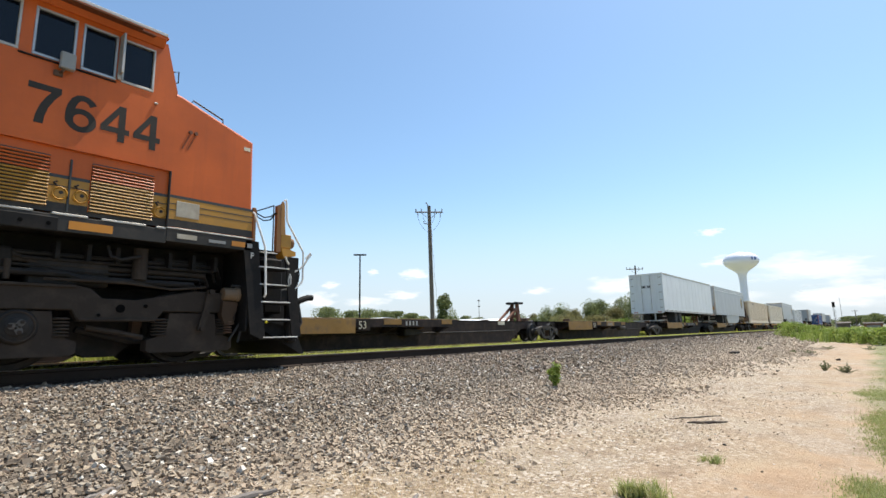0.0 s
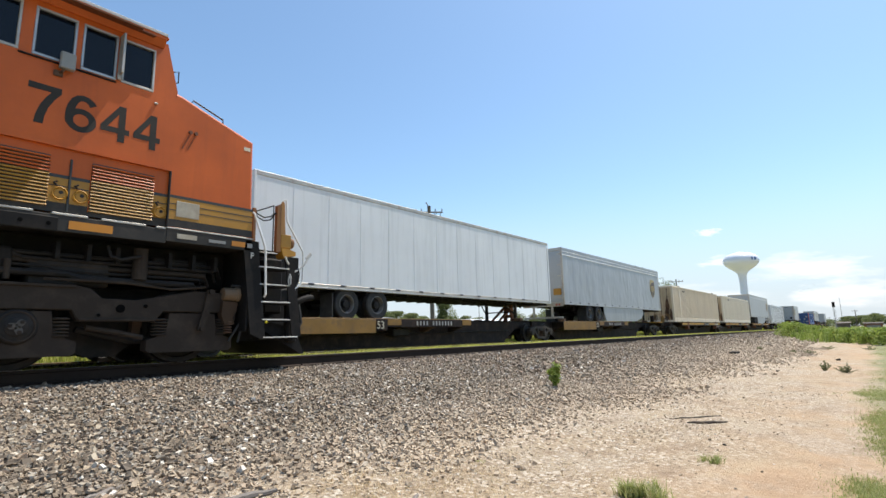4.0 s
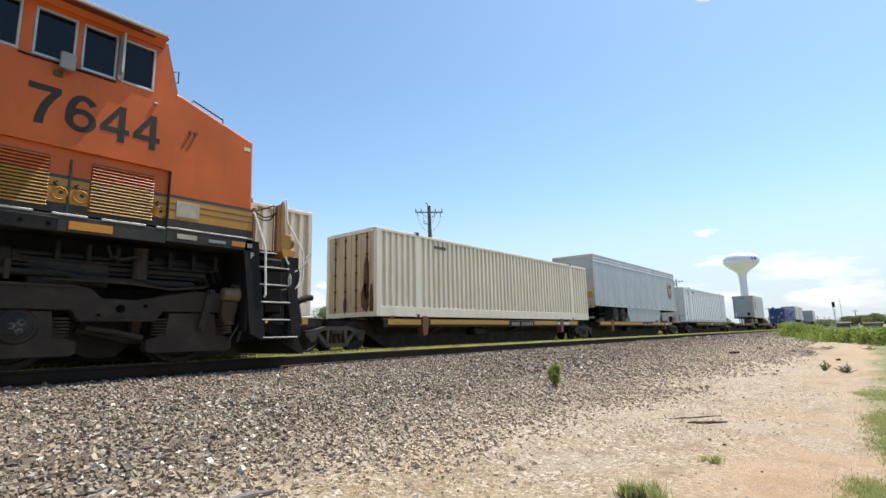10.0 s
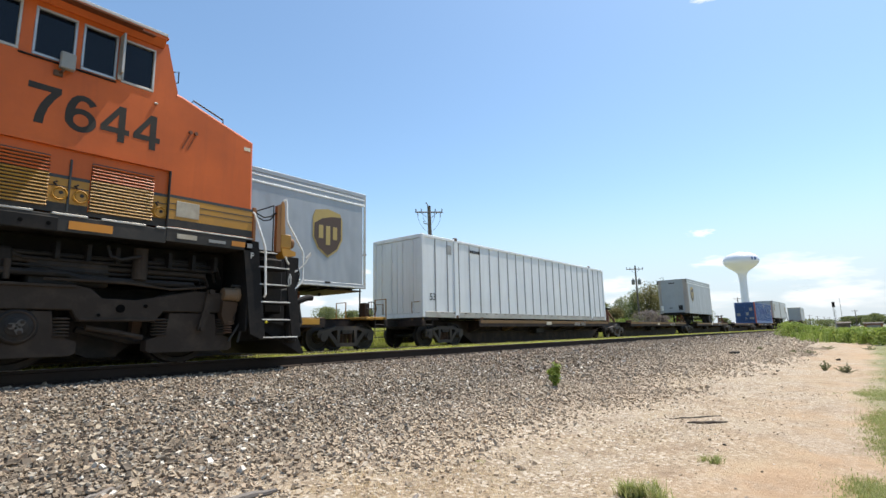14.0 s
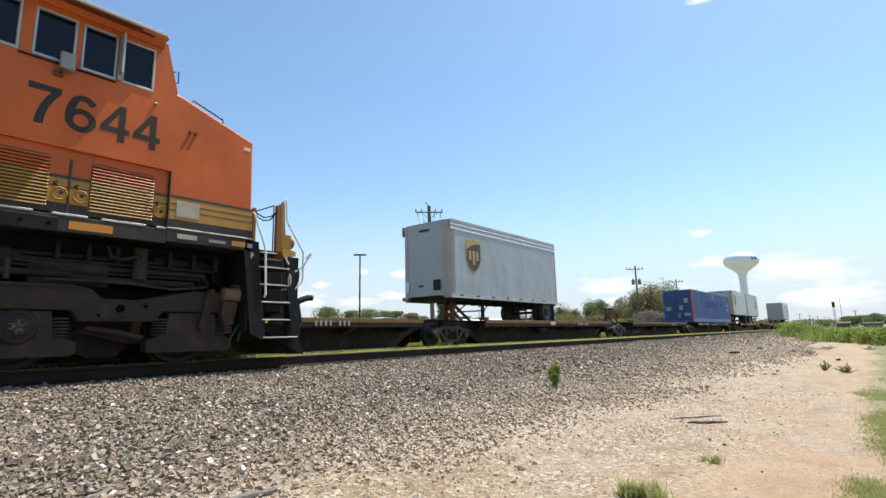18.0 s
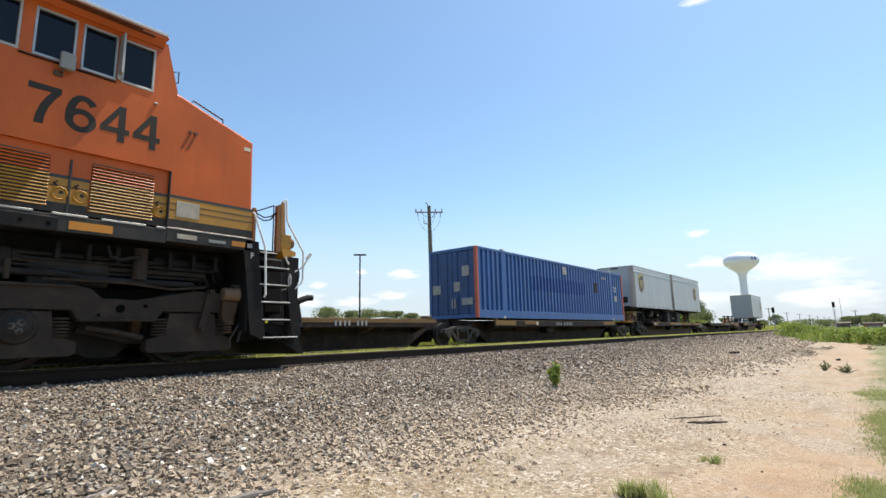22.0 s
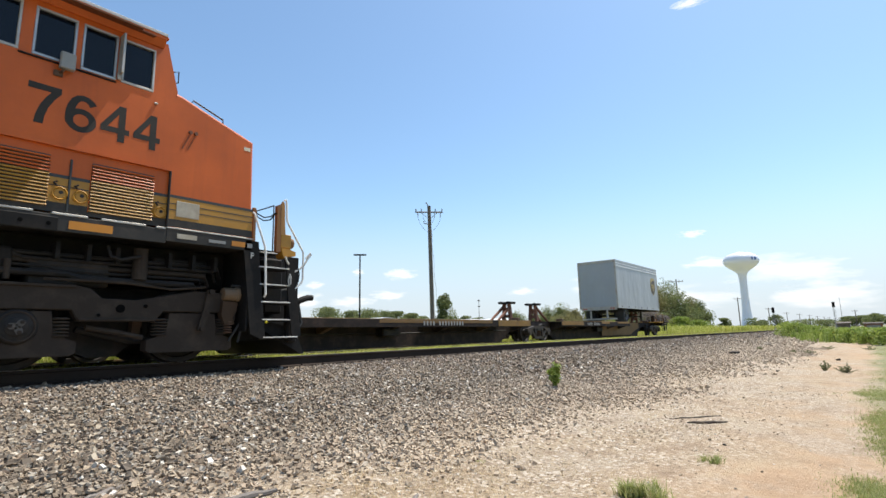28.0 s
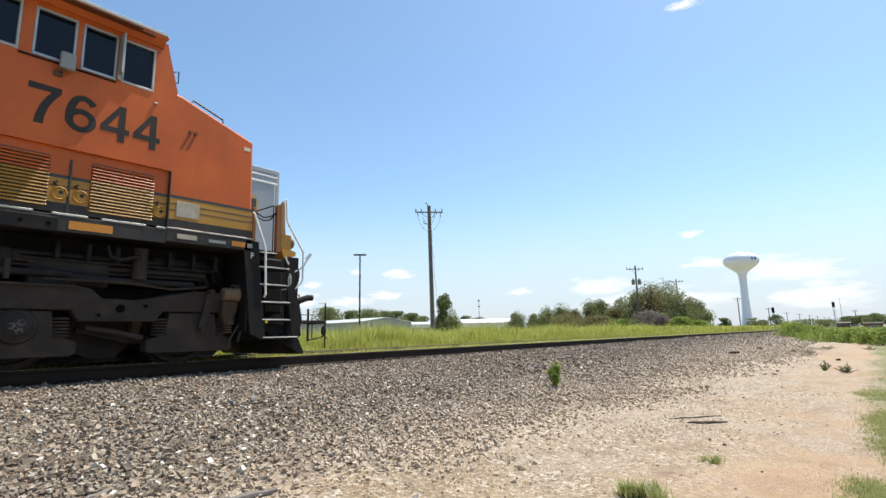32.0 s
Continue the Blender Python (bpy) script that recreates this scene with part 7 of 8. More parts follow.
    for e, on in ((-1, first), (1, last)):
        if on:
            xe = a if e < 0 else b
            m = Mesh().box(min(xe, xe + e * 0.55), max(xe, xe + e * 0.55), -0.09, 0.09, 0.66, 0.84, 0.02)
            m.prism([(xe + e * 0.5, -0.17), (xe + e * 0.72, -0.2), (xe + e * 0.78, -0.05), (xe + e * 0.66, 0.05), (xe + e * 0.8, 0.16), (xe + e * 0.5, 0.2)], 0.6, 0.9, "z")
            m.ob("coupler", GREASE, t, "dark knuckle coupler")
            Mesh().box(xe - 0.06, xe + 0.06, -1.3, 1.3, 0.62, 0.84, 0.01).ob("end_sill", CARDARK, t)
            for s in (-1, 1):
                g = Mesh().tube([(xe, s * 1.27, 0.84), (xe, s * 1.27, 1.5), (xe, s * 0.75, 1.5), (xe, s * 0.75, 0.84)], 0.022, 6)
                g.ob("end_handrail", CARYELLOW, t)
            Mesh().box(min(xe, xe - e * 0.85), max(xe, xe - e * 0.85), -1.27, 1.27, 0.842, 0.92, 0.01).ob("end_platform", FRESHYELLOW if e > 0 else CARDARK, t, "steel end platform")
            ld = Mesh()
            for q in (0.1, 0.5):
                ld.cyl((xe - e * q, -1.29, 0.25), (xe - e * q, -1.29, 0.9), 0.016, n=6)
            for q in range(3):
                ld.cyl((xe - e * 0.1, -1.29, 0.28 + q * 0.2), (xe - e * 0.5, -1.29, 0.28 + q * 0.2), 0.014, n=6)
            ld.ob("end_ladder", GREASE, t)
            bw = (xe - e * 0.35, -0.95, 1.2)
            wheel = Mesh().tube([(bw[0] + 0.22 * math.cos(k * 0.3142), bw[1], bw[2] + 0.22 * math.sin(k * 0.3142)) for k in range(21)], 0.016, 6)
            for k in range(4):
                wheel.cyl(bw, (bw[0] + 0.22 * math.cos(k * 1.571), bw[1], bw[2] + 0.22 * math.sin(k * 1.571)), 0.012, n=5)
            wheel.cyl((bw[0], bw[1], bw[2]), (bw[0], bw[1] + 0.3, bw[2]), 0.025, n=6)
            wheel.ob("brake_wheel", GREASE, t)
            Mesh().box(bw[0] - 0.12, bw[0] + 0.12, -0.75, -0.5, 0.86, 1.4, 0.02).ob("brake_stand", CARYELLOW if e < 0 else CARDARK, t)
    return t


STYLE_A = dict(empty=False, yellow=[(1.95, 6.0, 0.42), (6.52, 7.15, 0.66), (10.5, 11.05, 0.66)], pale=[], deck=[(2.0, 8.6)], marks=7.9, letters=12, beam=(1.9, 11.1), plate=6.0)
STYLE_B = dict(empty=False, yellow=[(1.9, 3.5, 0.68), (4.0, 9.2, 0.69), (11.4, 13.7, 0.68), (15.1, 16.0, 0.68)], pale=[(13.75, 14.0), (14.4, 15.05)], deck=[(2.0, 8.6)], marks=9.45, letters=11, paint=FRESHYELLOW, beam=(1.7, 16.2), brackets=(3.72, 14.2))
STYLE_C = dict(empty=False, yellow=[(6.1, 9.45, 0.70), (9.5, 12.35, 0.70), (12.9, 15.6, 0.68), (2.0, 3.0, 0.66)], pale=[(2.2, 2.5)], deck=[(2.0, 8.6), (9.6, 14.8)], marks=7.6, letters=9, sill=CARMAROON)
STYLE_F = dict(empty=False, yellow=[(2.0, 3.6, 0.66), (4.4, 5.6, 0.7), (13.4, 15.1, 0.68)], pale=[(5.4, 5.6)], deck=[(2.0, 8.6)], marks=7.4, letters=11)
STYLE_E = dict(empty=True, yellow=[(1.95, 4.9, 0.42), (5.62, 6.13, 0.68), (7.0, 8.15, 0.62), (9.35, 10.0, 0.68)], pale=[], deck=[(2.0, 8.6)], marks=7.25, letters=4, beam=(1.9, 10.1), plate=4.98, tank=True)
STYLE_EN = dict(empty=True, yellow=[(1.95, 4.6, 0.42), (5.8, 6.6, 0.68), (8.7, 9.3, 0.70)], pale=[(12.4, 12.9)], deck=[(2.0, 8.6)], marks=6.8, letters=4, beam=(1.9, 9.7), plate=4.68)
STYLE_G = dict(empty=False, yellow=[(2.0, 4.6, 0.66), (7.1, 8.3, 0.74), (9.6, 11.6, 0.76)], pale=[], deck=[(2.0, 8.6)], marks=5.1, letters=10, side=(8.6, 14.6), beam=(1.9, 11.7))
STYLE_H = dict(empty=True, yellow=[(13.65, 16.3, 0.62)], pale=[], deck=[(2.0, 8.6), (9.6, 14.8)], marks=8.9, letters=14, beam=(1.9, 16.35), strip=(6.8, 13.2))
STYLE_DS = dict(empty=True, yellow=[], pale=[], deck=[(2.0, 15.0)], marks=10.6, letters=8, strip=(2.0, 15.2), scrawl=8)
STYLE_D = dict(empty=True, yellow=[], pale=[(7.5, 8.0)], deck=[(2.0, 15.0)], marks=10.6, letters=8, strip=(2.0, 15.2))


def build_cars():
    """Four articulated cars, one after the other."""
    for joints, styles, hitched in (
            ((-11.4, 5.7, 22.8, 39.9, 57.0, 74.1), (STYLE_EN, STYLE_EN, STYLE_E, STYLE_A, STYLE_A), {1: [(15.9, -1)], 3: [(15.9, -1)], 4: [(15.9, -1)]}),
            ((78.9, 96.1, 113.3, 130.5), (STYLE_B, STYLE_B, STYLE_B), {2: [(16.0, -1)]}),
            ((135.2, 152.25, 169.3, 186.35, 203.4, 220.45), (STYLE_D, STYLE_D, STYLE_D, STYLE_DS, STYLE_F), {1: [(0.9, 1)], 2: [(1.2, 1)], 3: [(1.05, 1)]}),
            ((224.0, 241.5, 259.0, 276.5), (STYLE_C, STYLE_H, STYLE_G), {0: [(0.6, 1), (15.9, -1)], 1: [(16.4, -1)], 2: [(1.4, 1), (16.3, -1)]})):
        n = len(joints) - 1
        for i in range(n):
            spine_unit(joints[i], joints[i + 1] - joints[i], i == 0, i == n - 1, styles[i], hitched.get(i, ()))


build_cars()


# ---------------------------------------------------------------- containers
def corrugated(x0, x1, y, out, z0, z1, pitch=0.28, depth=0.085):
    """A trapezoid-ribbed wall standing along x; out is the side it faces."""
    n = max(1, round((x1 - x0) / pitch))
    p = (x1 - x0) / n
    line = []
    for i in range(n):
        b = x0 + i * p
        line += [(b, y), (b + 0.42 * p, y), (b + 0.50 * p, y - out * depth), (b + 0.92 * p, y - out * depth)]
    line.append((x1, y))
    back = [(x1, y - out * (depth + 0.01)), (x0, y - out * (depth + 0.01))]
    m = Mesh()
    v = [(x, yy, z0) for x, yy in line] + [(x, yy, z1) for x, yy in line]
    k = len(line)
    m.add(v, [(i, i + 1, i + 1 + k, i + k) for i in range(k - 1)])
    return m


def container(x0, z0, z1, paint, label, door=None, post=None, group="containers on the passing train", length=16.15, panels=False, marks=True, patch=False, pitch=0.28):
    t = car_thing("shipping_container", x0, label, "container", group)
    w, L = 1.295, length
    post_mat = post or paint
    for s in (-1, 1):
        if not panels:
            for a, b in ((0.14, 1.86), (2.1, L - 2.1), (L - 1.86, L - 0.14)):
                corrugated(a, b, s * (w - 0.012), s, z0 + 0.32, z1 - 0.1, pitch).ob("corrugated_wall", paint, t, smooth=False)
            Mesh().box(0.14, L - 0.14, min(s * (w - 0.03), s * w), max(s * (w - 0.03), s * w), z0, z0 + 0.33, 0.006).ob("bottom_rail", paint, t)
        else:
            Mesh().box(0.1, L - 0.1, min(s * (w - 0.05), s * (w - 0.03)), max(s * (w - 0.05), s * (w - 0.03)), z0 + 0.2, z1 - 0.1).ob("side_wall", paint, t)
            for k in range(22):
                x = 0.75 + k * (L - 1.5) / 21
                # Seam strip in dark grey, which includes the seam's shadow.
                Mesh().box(x - 0.022, x + 0.022, min(s * (w - 0.034), s * (w - 0.012)), max(s * (w - 0.034), s * (w - 0.012)), z0 + 0.2, z1 - 0.1, 0.006).ob("wall_post", INSULATOR, t, "wall seam with its shadow put in dark grey")
                Mesh().box(x + 0.28, x + 0.4, min(s * (w - 0.01), s * (w + 0.004)), max(s * (w - 0.01), s * (w + 0.004)), z0 + 0.16, z0 + 0.2).ob("rail_clip", GREASE, t)
            Mesh().box(0.14, L - 0.14, min(s * (w - 0.03), s * w), max(s * (w - 0.03), s * w), z0, z0 + 0.21, 0.006).ob("bottom_rail", WORNALU, t)
        Mesh().box(0.1, L - 0.1, min(s * (w - 0.05), s * w), max(s * (w - 0.05), s * w), z1 - 0.11, z1 - 0.02, 0.008).ob("top_rail", paint, t)
        for x in (1.98, L - 1.98):
            p = Mesh().box(x - 0.12, x + 0.12, min(s * (w - 0.06), s * (w + 0.006)), max(s * (w - 0.06), s * (w + 0.006)), z0 - 0.02, z1 + 0.025, 0.012).ob("lift_post", paint, t)
            m = Mesh()
            for z in (z0 - 0.03, z1 - 0.06):
                m.box(x - 0.09, x + 0.09, min(s * (w - 0.1), s * (w + 0.016)), max(s * (w - 0.1), s * (w + 0.016)), z, z + 0.13, 0.02)
            m.ob("corner_casting", RUST if paint is not BLUE else WORNALU, p)
    for x in (0.0, L - 0.15):
        for s in (-1, 1):
            Mesh().box(x, x + 0.15, min(s * (w - 0.15), s * (w + 0.002)), max(s * (w - 0.15), s * (w + 0.002)), z0, z1, 0.02).ob("corner_post", post_mat if s < 0 else paint, t)
        Mesh().box(x, x + 0.15, -w + 0.15, w - 0.15, z1 - 0.14, z1, 0.01).ob("end_header", paint, t)
        Mesh().box(x, x + 0.15, -w + 0.15, w - 0.15, z0, z0 + 0.16, 0.01).ob("end_sill", paint, t)
    Mesh().box(0.05, L - 0.05, -w + 0.02, w - 0.02, z1 - 0.03, z1 - 0.005, 0.004).ob("roof", paint, t)
    Mesh().box(0.05, L - 0.05, -w + 0.05, w - 0.05, z0 + 0.02, z0 + 0.14).ob("floor", GREASE, t)
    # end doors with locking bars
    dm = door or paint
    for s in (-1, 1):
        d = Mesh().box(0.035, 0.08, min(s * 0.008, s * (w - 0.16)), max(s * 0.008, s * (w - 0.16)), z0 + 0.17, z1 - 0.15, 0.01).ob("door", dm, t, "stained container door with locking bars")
        for yy in (0.28, 0.82):
            b = Mesh().cyl((0.015, s * yy, z0 + 0.1), (0.015, s * yy, z1 - 0.08), 0.018, n=8)
            for k in range(5):
                z = z0 + 0.3 + k * (z1 - z0 - 0.6) / 4
                b.box(0.0, 0.036, s * yy - 0.05, s * yy + 0.05, z - 0.04, z + 0.04, 0.006)
            b.ob("locking_bar", RUST if door is RUSTYTAN else dm, d)
    Mesh().box(L - 0.08, L - 0.04, -w + 0.15, w - 0.15, z0 + 0.16, z1 - 0.14).ob("front_wall", paint, t)
    if door is RUSTYTAN:
        for yc, zc, ww, hh in ((-0.78, 1.25, 0.16, 0.75), (-0.72, 0.62, 0.22, 0.5), (-1.02, 0.5, 0.10, 0.62), (0.3, 0.4, 0.10, 0.3)):
            stain = Mesh().prism([(yc + ww * rng.uniform(0.82, 1.05) * math.cos(a), z0 + zc + hh * rng.uniform(0.85, 1.05) * math.sin(a)) for a in [q * 0.3142 for q in range(20)]], 0.030, 0.036, "x")
            stain.ob("rust_stain", RUSTSTAIN, t, "dark brown rust stain on the door")
    if panels:
        put_mesh("number", lettering("53", 0.36, 0.003), GREASE, t, (0.42, -w + 0.024, z0 + 0.62))
        Mesh().box(1.42, 1.72, -w + 0.020, -w + 0.032, z1 - 0.62, z1 - 0.26).ob("white_sticker", STICKERGREY, t, "grey printed panel")
    if marks:
        for s in (-1, 1):
            for k in range(5):
                Mesh().box(2.9 + k * 0.14, 3.0 + k * 0.14, s * (w + 0.001), s * (w + 0.005), z1 - 0.42, z1 - 0.30).ob("marking_bar", GREASE if paint is not BLUE else WHITEPAINT, t)
    if patch:
        rib = (L - 4.2) / max(1, round((L - 4.2) / pitch))
        corrugated(2.1 + rib * 7, 2.1 + rib * 25, -(w - 0.008), -1, z0 + 1.35, z0 + 2.05, pitch).ob("faded_patch", BLUEDARK, t, "darker faded rectangle where a name was painted", smooth=False)
        Mesh().box(7.7, 8.15, -w - 0.006, -w + 0.002, z1 - 0.62, z1 - 0.22).ob("white_sticker", STICKERGREY, t)
        Mesh().box(11.6, 12.1, -w - 0.006, -w + 0.002, z0 + 1.55, z0 + 2.15).ob("dark_sticker", GREASE, t)
        for k in range(8):
            Mesh().box(12.75 + k * 0.09, 12.81 + k * 0.09, -w - 0.006, -w + 0.002, z1 - 0.52, z1 - 0.40).ob("marking_bar", STICKERGREY, t)
        put_mesh("number", lettering("53", 0.46, 0.003), WHITEPAINT, t, (14.58, -w - 0.006, z0 + 1.75))
        Mesh().box(14.62, 15.05, -w - 0.006, -w + 0.002, z0 + 1.15, z0 + 1.5).ob("white_sticker", STICKERGREY, t)
        for ya, za, ww, hh in ((0.62, 1.05, 0.45, 0.38), (-0.9, 1.75, 0.36, 0.42), (-0.42, 1.12, 0.32, 0.4), (-1.05, 0.55, 0.55, 0.28), (-0.02, 0.42, 0.06, 0.42), (-0.16, 0.42, 0.06, 0.42)):
            Mesh().box(-0.008, 0.02, ya, ya + ww, z0 + za, z0 + za + hh).ob("white_sticker", STICKERGREY, t, "pale sticker, its shade put into the grey")
    return t


container(78.85, 0.93, 3.89, TAN, "dirty tan corrugated container with rust-streaked ends", RUSTYTAN)
container(97.5, 0.95, 3.88, CREAM, "cream corrugated container with rusty brown doors", RUSTYTAN)
container(133.72, 0.94, 3.96, WHITEBOX, "white flat-sided container with upright wall posts", None, None, panels=True, length=16.4)
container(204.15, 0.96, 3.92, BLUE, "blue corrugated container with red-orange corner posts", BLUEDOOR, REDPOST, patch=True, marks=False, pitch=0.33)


# ---------------------------------------------------------------- trailers
def wheel_parts(t, x, z, r=0.47):
    for s in (-1, 1):
        y = s * 1.22
        ty = Mesh().lathe([(0.29, -0.26), (r - 0.03, -0.26), (r, -0.23), (r, -0.03), (r - 0.03, 0.0), (0.29, 0.0)], (x, y, z), (0, s, 0), 26, True)
        tyre = ty.ob("tyre", RUBBER, t)
        Mesh().lathe([(0.29, -0.2), (0.295, -0.02), (0.265, -0.015), (0.25, -0.1), (0.25, -0.2)], (x, y, z), (0, s, 0), 22, True).ob("rim", HUBGREY, tyre)
        Mesh().lathe([(0.02, -0.19), (0.255, -0.19), (0.255, -0.17), (0.13, -0.15), (0.11, -0.05), (0.03, -0.04)], (x, y, z), (0, s, 0), 20).ob("hub", GREASE, tyre)
        Mesh().lathe([(0.2, -0.62), (r - 0.03, -0.62), (r, -0.59), (r, -0.36), (r - 0.03, -0.33), (0.2, -0.33)], (x, y, z), (0, s, 0), 22).ob("tyre", RUBBER, t)
    Mesh().cyl((x, -0.9, z), (x, 0.9, z), 0.07, n=10).ob("axle", GREASE, t)


# Tan-grey tone paints the ground's reflection into the bare metal corner.
REFLECTCORNER = surface("ground_reflection_corner", (0.40, 0.35, 0.31), 0.5, 0.1, var=0.12, big=0.8, relief=0.02)
SHIELD = [(-0.36, 0.28), (-0.30, 0.42), (0.0, 0.48), (0.30, 0.42), (0.36, 0.28), (0.36, -0.12), (0.24, -0.34), (0.0, -0.5), (-0.24, -0.34), (-0.36, -0.12)]


def emblem(t, x, y, z, k, s):
    e = Mesh().prism([(x + a * k, z + b * k) for a, b in SHIELD], y, y + s * 0.006).ob("emblem", GOLDLOGO, t, "gold-edged brown shield emblem")
    low = [(-0.32, 0.16), (-0.14, 0.27), (0.08, 0.33), (0.32, 0.35), (0.325, -0.11), (0.22, -0.31), (0.0, -0.46), (-0.22, -0.31), (-0.325, -0.11)]
    Mesh().prism([(x + a * k, z + b * k) for a, b in low], y, y + s * 0.011).ob("shield_field", BROWNLOGO, e)
    for q in (-0.17, 0.0, 0.17):
        Mesh().box(x + (q - 0.05) * k, x + (q + 0.055) * k, min(y, y + s * 0.015), max(y, y + s * 0.015), z - (0.13 if q else 0.25) * k, z + 0.13 * k, 0.004).ob("plain_bar", GOLDLOGO, e)


def trailer(x0, L, z0, z1, paint, label, rear_left, axles, deck=0.835, logo=None, skirt=None, roll_door=False, group="trailers on the passing train", ledge=True):
    t = car_thing("semi_trailer", x0, label, "trailer", group)
    w = 1.295
    rear, front = (0.0, L) if rear_left else (L, 0.0)
    out = -1 if rear_left else 1      # from the box out behind the rear end
    c = 0.3 if not rear_left else 0.12
    body = [(0.03, -w + c), (0.03 + c, -w + 0.012), (L - 0.03 - c, -w + 0.012), (L - 0.03, -w + c), (L - 0.03, w - c), (L - 0.03 - c, w - 0.012), (0.03 + c, w - 0.012), (0.03, w - c)]
    if rear_left:
        body[0], body[1], body[6], body[7] = (0.03, -w + 0.02), (0.04, -w + 0.012), (0.04, w - 0.012), (0.03, w - 0.02)
    else:
        body[2], body[3], body[4], body[5] = (L - 0.04, -w + 0.012), (L - 0.03, -w + 0.02), (L - 0.03, w - 0.02), (L - 0.04, w - 0.012)
    Mesh().prism(body, z0 + 0.12, z1 - 0.06, "z").ob("box_body", paint, t)
    Mesh().prism([(a, b * 0.995) for a, b in body], z1 - 0.07, z1 - 0.015, "z").ob("roof", SILVERBOX if ledge else WHITEBOX, t)
    for s in (-1, 1):
        y0, y1 = min(s * (w - 0.03), s * (w + 0.004)), max(s * (w - 0.03), s * (w + 0.004))
        Mesh().box(0.05, L - 0.05, y0, y1, z1 - 0.13, z1, 0.012).ob("top_rail", paint if ledge else WORNALU, t)
        if ledge:
            Mesh().box(0.06, L - 0.06, min(s * (w - 0.02), s * (w + 0.012)), max(s * (w - 0.02), s * (w + 0.012)), z1 - 0.42, z1 - 0.36, 0.01).ob("side_band", WHITEBOX, t)
            Mesh().box(0.06, L - 0.06, min(s * (w - 0.02), s * (w + 0.010)), max(s * (w - 0.02), s * (w + 0.010)), z1 - 0.23, z1 - 0.19, 0.008).ob("side_band", WHITEBOX, t)
            Mesh().box(0.06, L - 0.06, min(s * (w - 0.02), s * (w - 0.002)), max(s * (w - 0.02), s * (w - 0.002)), z1 - 0.37, z1 - 0.14).ob("upper_panel", paint, t)
        Mesh().box(0.05, L - 0.05, y0, y1, z0, z0 + 0.14, 0.01).ob("bottom_rail", SILVERBOX if ledge else WORNALU, t)
        Mesh().box(0.06, L - 0.06, min(s * (w - 0.02), s * (w + 0.012)), max(s * (w - 0.02), s * (w + 0.012)), z0 + 0.015, z0 + 0.05, 0.006).ob("rub_rail", LIGHTSILVER, t)
        n = int(L / 1.2)
        for k in range(n):
            x = 0.6 + k * (L - 1.0) / n
            Mesh().box(x, x + 0.2, min(s * w, s * (w + 0.009)), max(s * w, s * (w + 0.009)), z0 + 0.095, z0 + 0.145).ob("rail_clip", GREASE, t)
        for k in range(1, int(L / 1.24) if not ledge else 0):
            x = k * 1.24
            Mesh().box(x - 0.014, x + 0.014, min(s * (w - 0.02), s * (w - 0.006)), max(s * (w - 0.02), s * (w - 0.006)), z0 + 0.14, z1 - (0.42 if ledge else 0.13)).ob("panel_seam", paint, t)
    # rear frame, doors, lamps, guard
    rx0, rx1 = (rear, rear + 0.08) if rear_left else (rear - 0.08, rear)
    m = Mesh()
    for s in (-1, 1):
        m.box(rx0, rx1, min(s * (w - 0.11), s * (w + 0.004)), max(s * (w - 0.11), s * (w + 0.004)), z0 - 0.02, z1 + 0.005, 0.012)
    m.box(rx0, rx1, -w + 0.1, w - 0.1, z1 - 0.17, z1 + 0.005, 0.012)
    m.box(rx0, rx1, -w + 0.1, w - 0.1, z0 - 0.1, z0 + 0.13, 0.012)
    m.ob("rear_frame", WORNALU if ledge else paint, t)
    xd = rear + out * -0.02
    if roll_door:
        d = Mesh().box(min(xd - out * 0.03, xd - out * 0.05), max(xd - out * 0.03, xd - out * 0.05), -w + 0.11, w - 0.11, z0 + 0.14, z1 - 0.18).ob("roll_door", SILVERBOX, t, "grey roll-up rear door")
        for k in range(9):
            zz = z0 + 0.14 + k * (z1 - z0 - 0.32) / 9
            Mesh().box(min(xd, xd - out * 0.03), max(xd, xd - out * 0.03), -w + 0.11, w - 0.11, zz, zz + (z1 - z0 - 0.32) / 9 - 0.003, 0.0).ob("door_panel", SILVERBOX, d)
    else:
        for s in (-1, 1):
            d = Mesh().box(min(xd, xd - out * 0.03), max(xd, xd - out * 0.03), min(s * 0.006, s * (w - 0.12)), max(s * 0.006, s * (w - 0.12)), z0 + 0.14, z1 - 0.18, 0.006).ob("rear_door", paint, t)
            Mesh().cyl((xd + out * 0.02, s * 0.35, z0 + 0.1), (xd + out * 0.02, s * 0.35, z1 - 0.14), 0.016, n=8).ob("locking_bar", WORNALU, d)
            for k in range(5):
                zz = z0 + 0.35 + k * (z1 - z0 - 0.7) / 4
                Mesh().box(xd - 0.02, xd + out * 0.025, min(s * (w - 0.32), s * (w - 0.1)), max(s * (w - 0.32), s * (w - 0.1)), zz - 0.03, zz + 0.03, 0.005).ob("hinge", WORNALU, d)
        for k in range(8):
            if k != 3:
                Mesh().box(min(xd, xd + out * 0.008), max(xd, xd + out * 0.008), -0.32 + k * 0.09, -0.26 + k * 0.09, z1 - 1.15, z1 - 0.97).ob("marking_bar", GREASE, t)
    g = Mesh()
    for s in (-1, 1):
        g.box(rear + out * 0.02, rear - out * 0.06, s * 0.55 - 0.05, s * 0.55 + 0.05, z0 - 0.68, z0 - 0.08, 0.01)
    g.box(rear + out * 0.02, rear - out * 0.08, -1.15, 1.15, z0 - 0.72, z0 - 0.62, 0.01)
    g.ob("underride_guard", WORNALU, t, "grey steel underride guard")
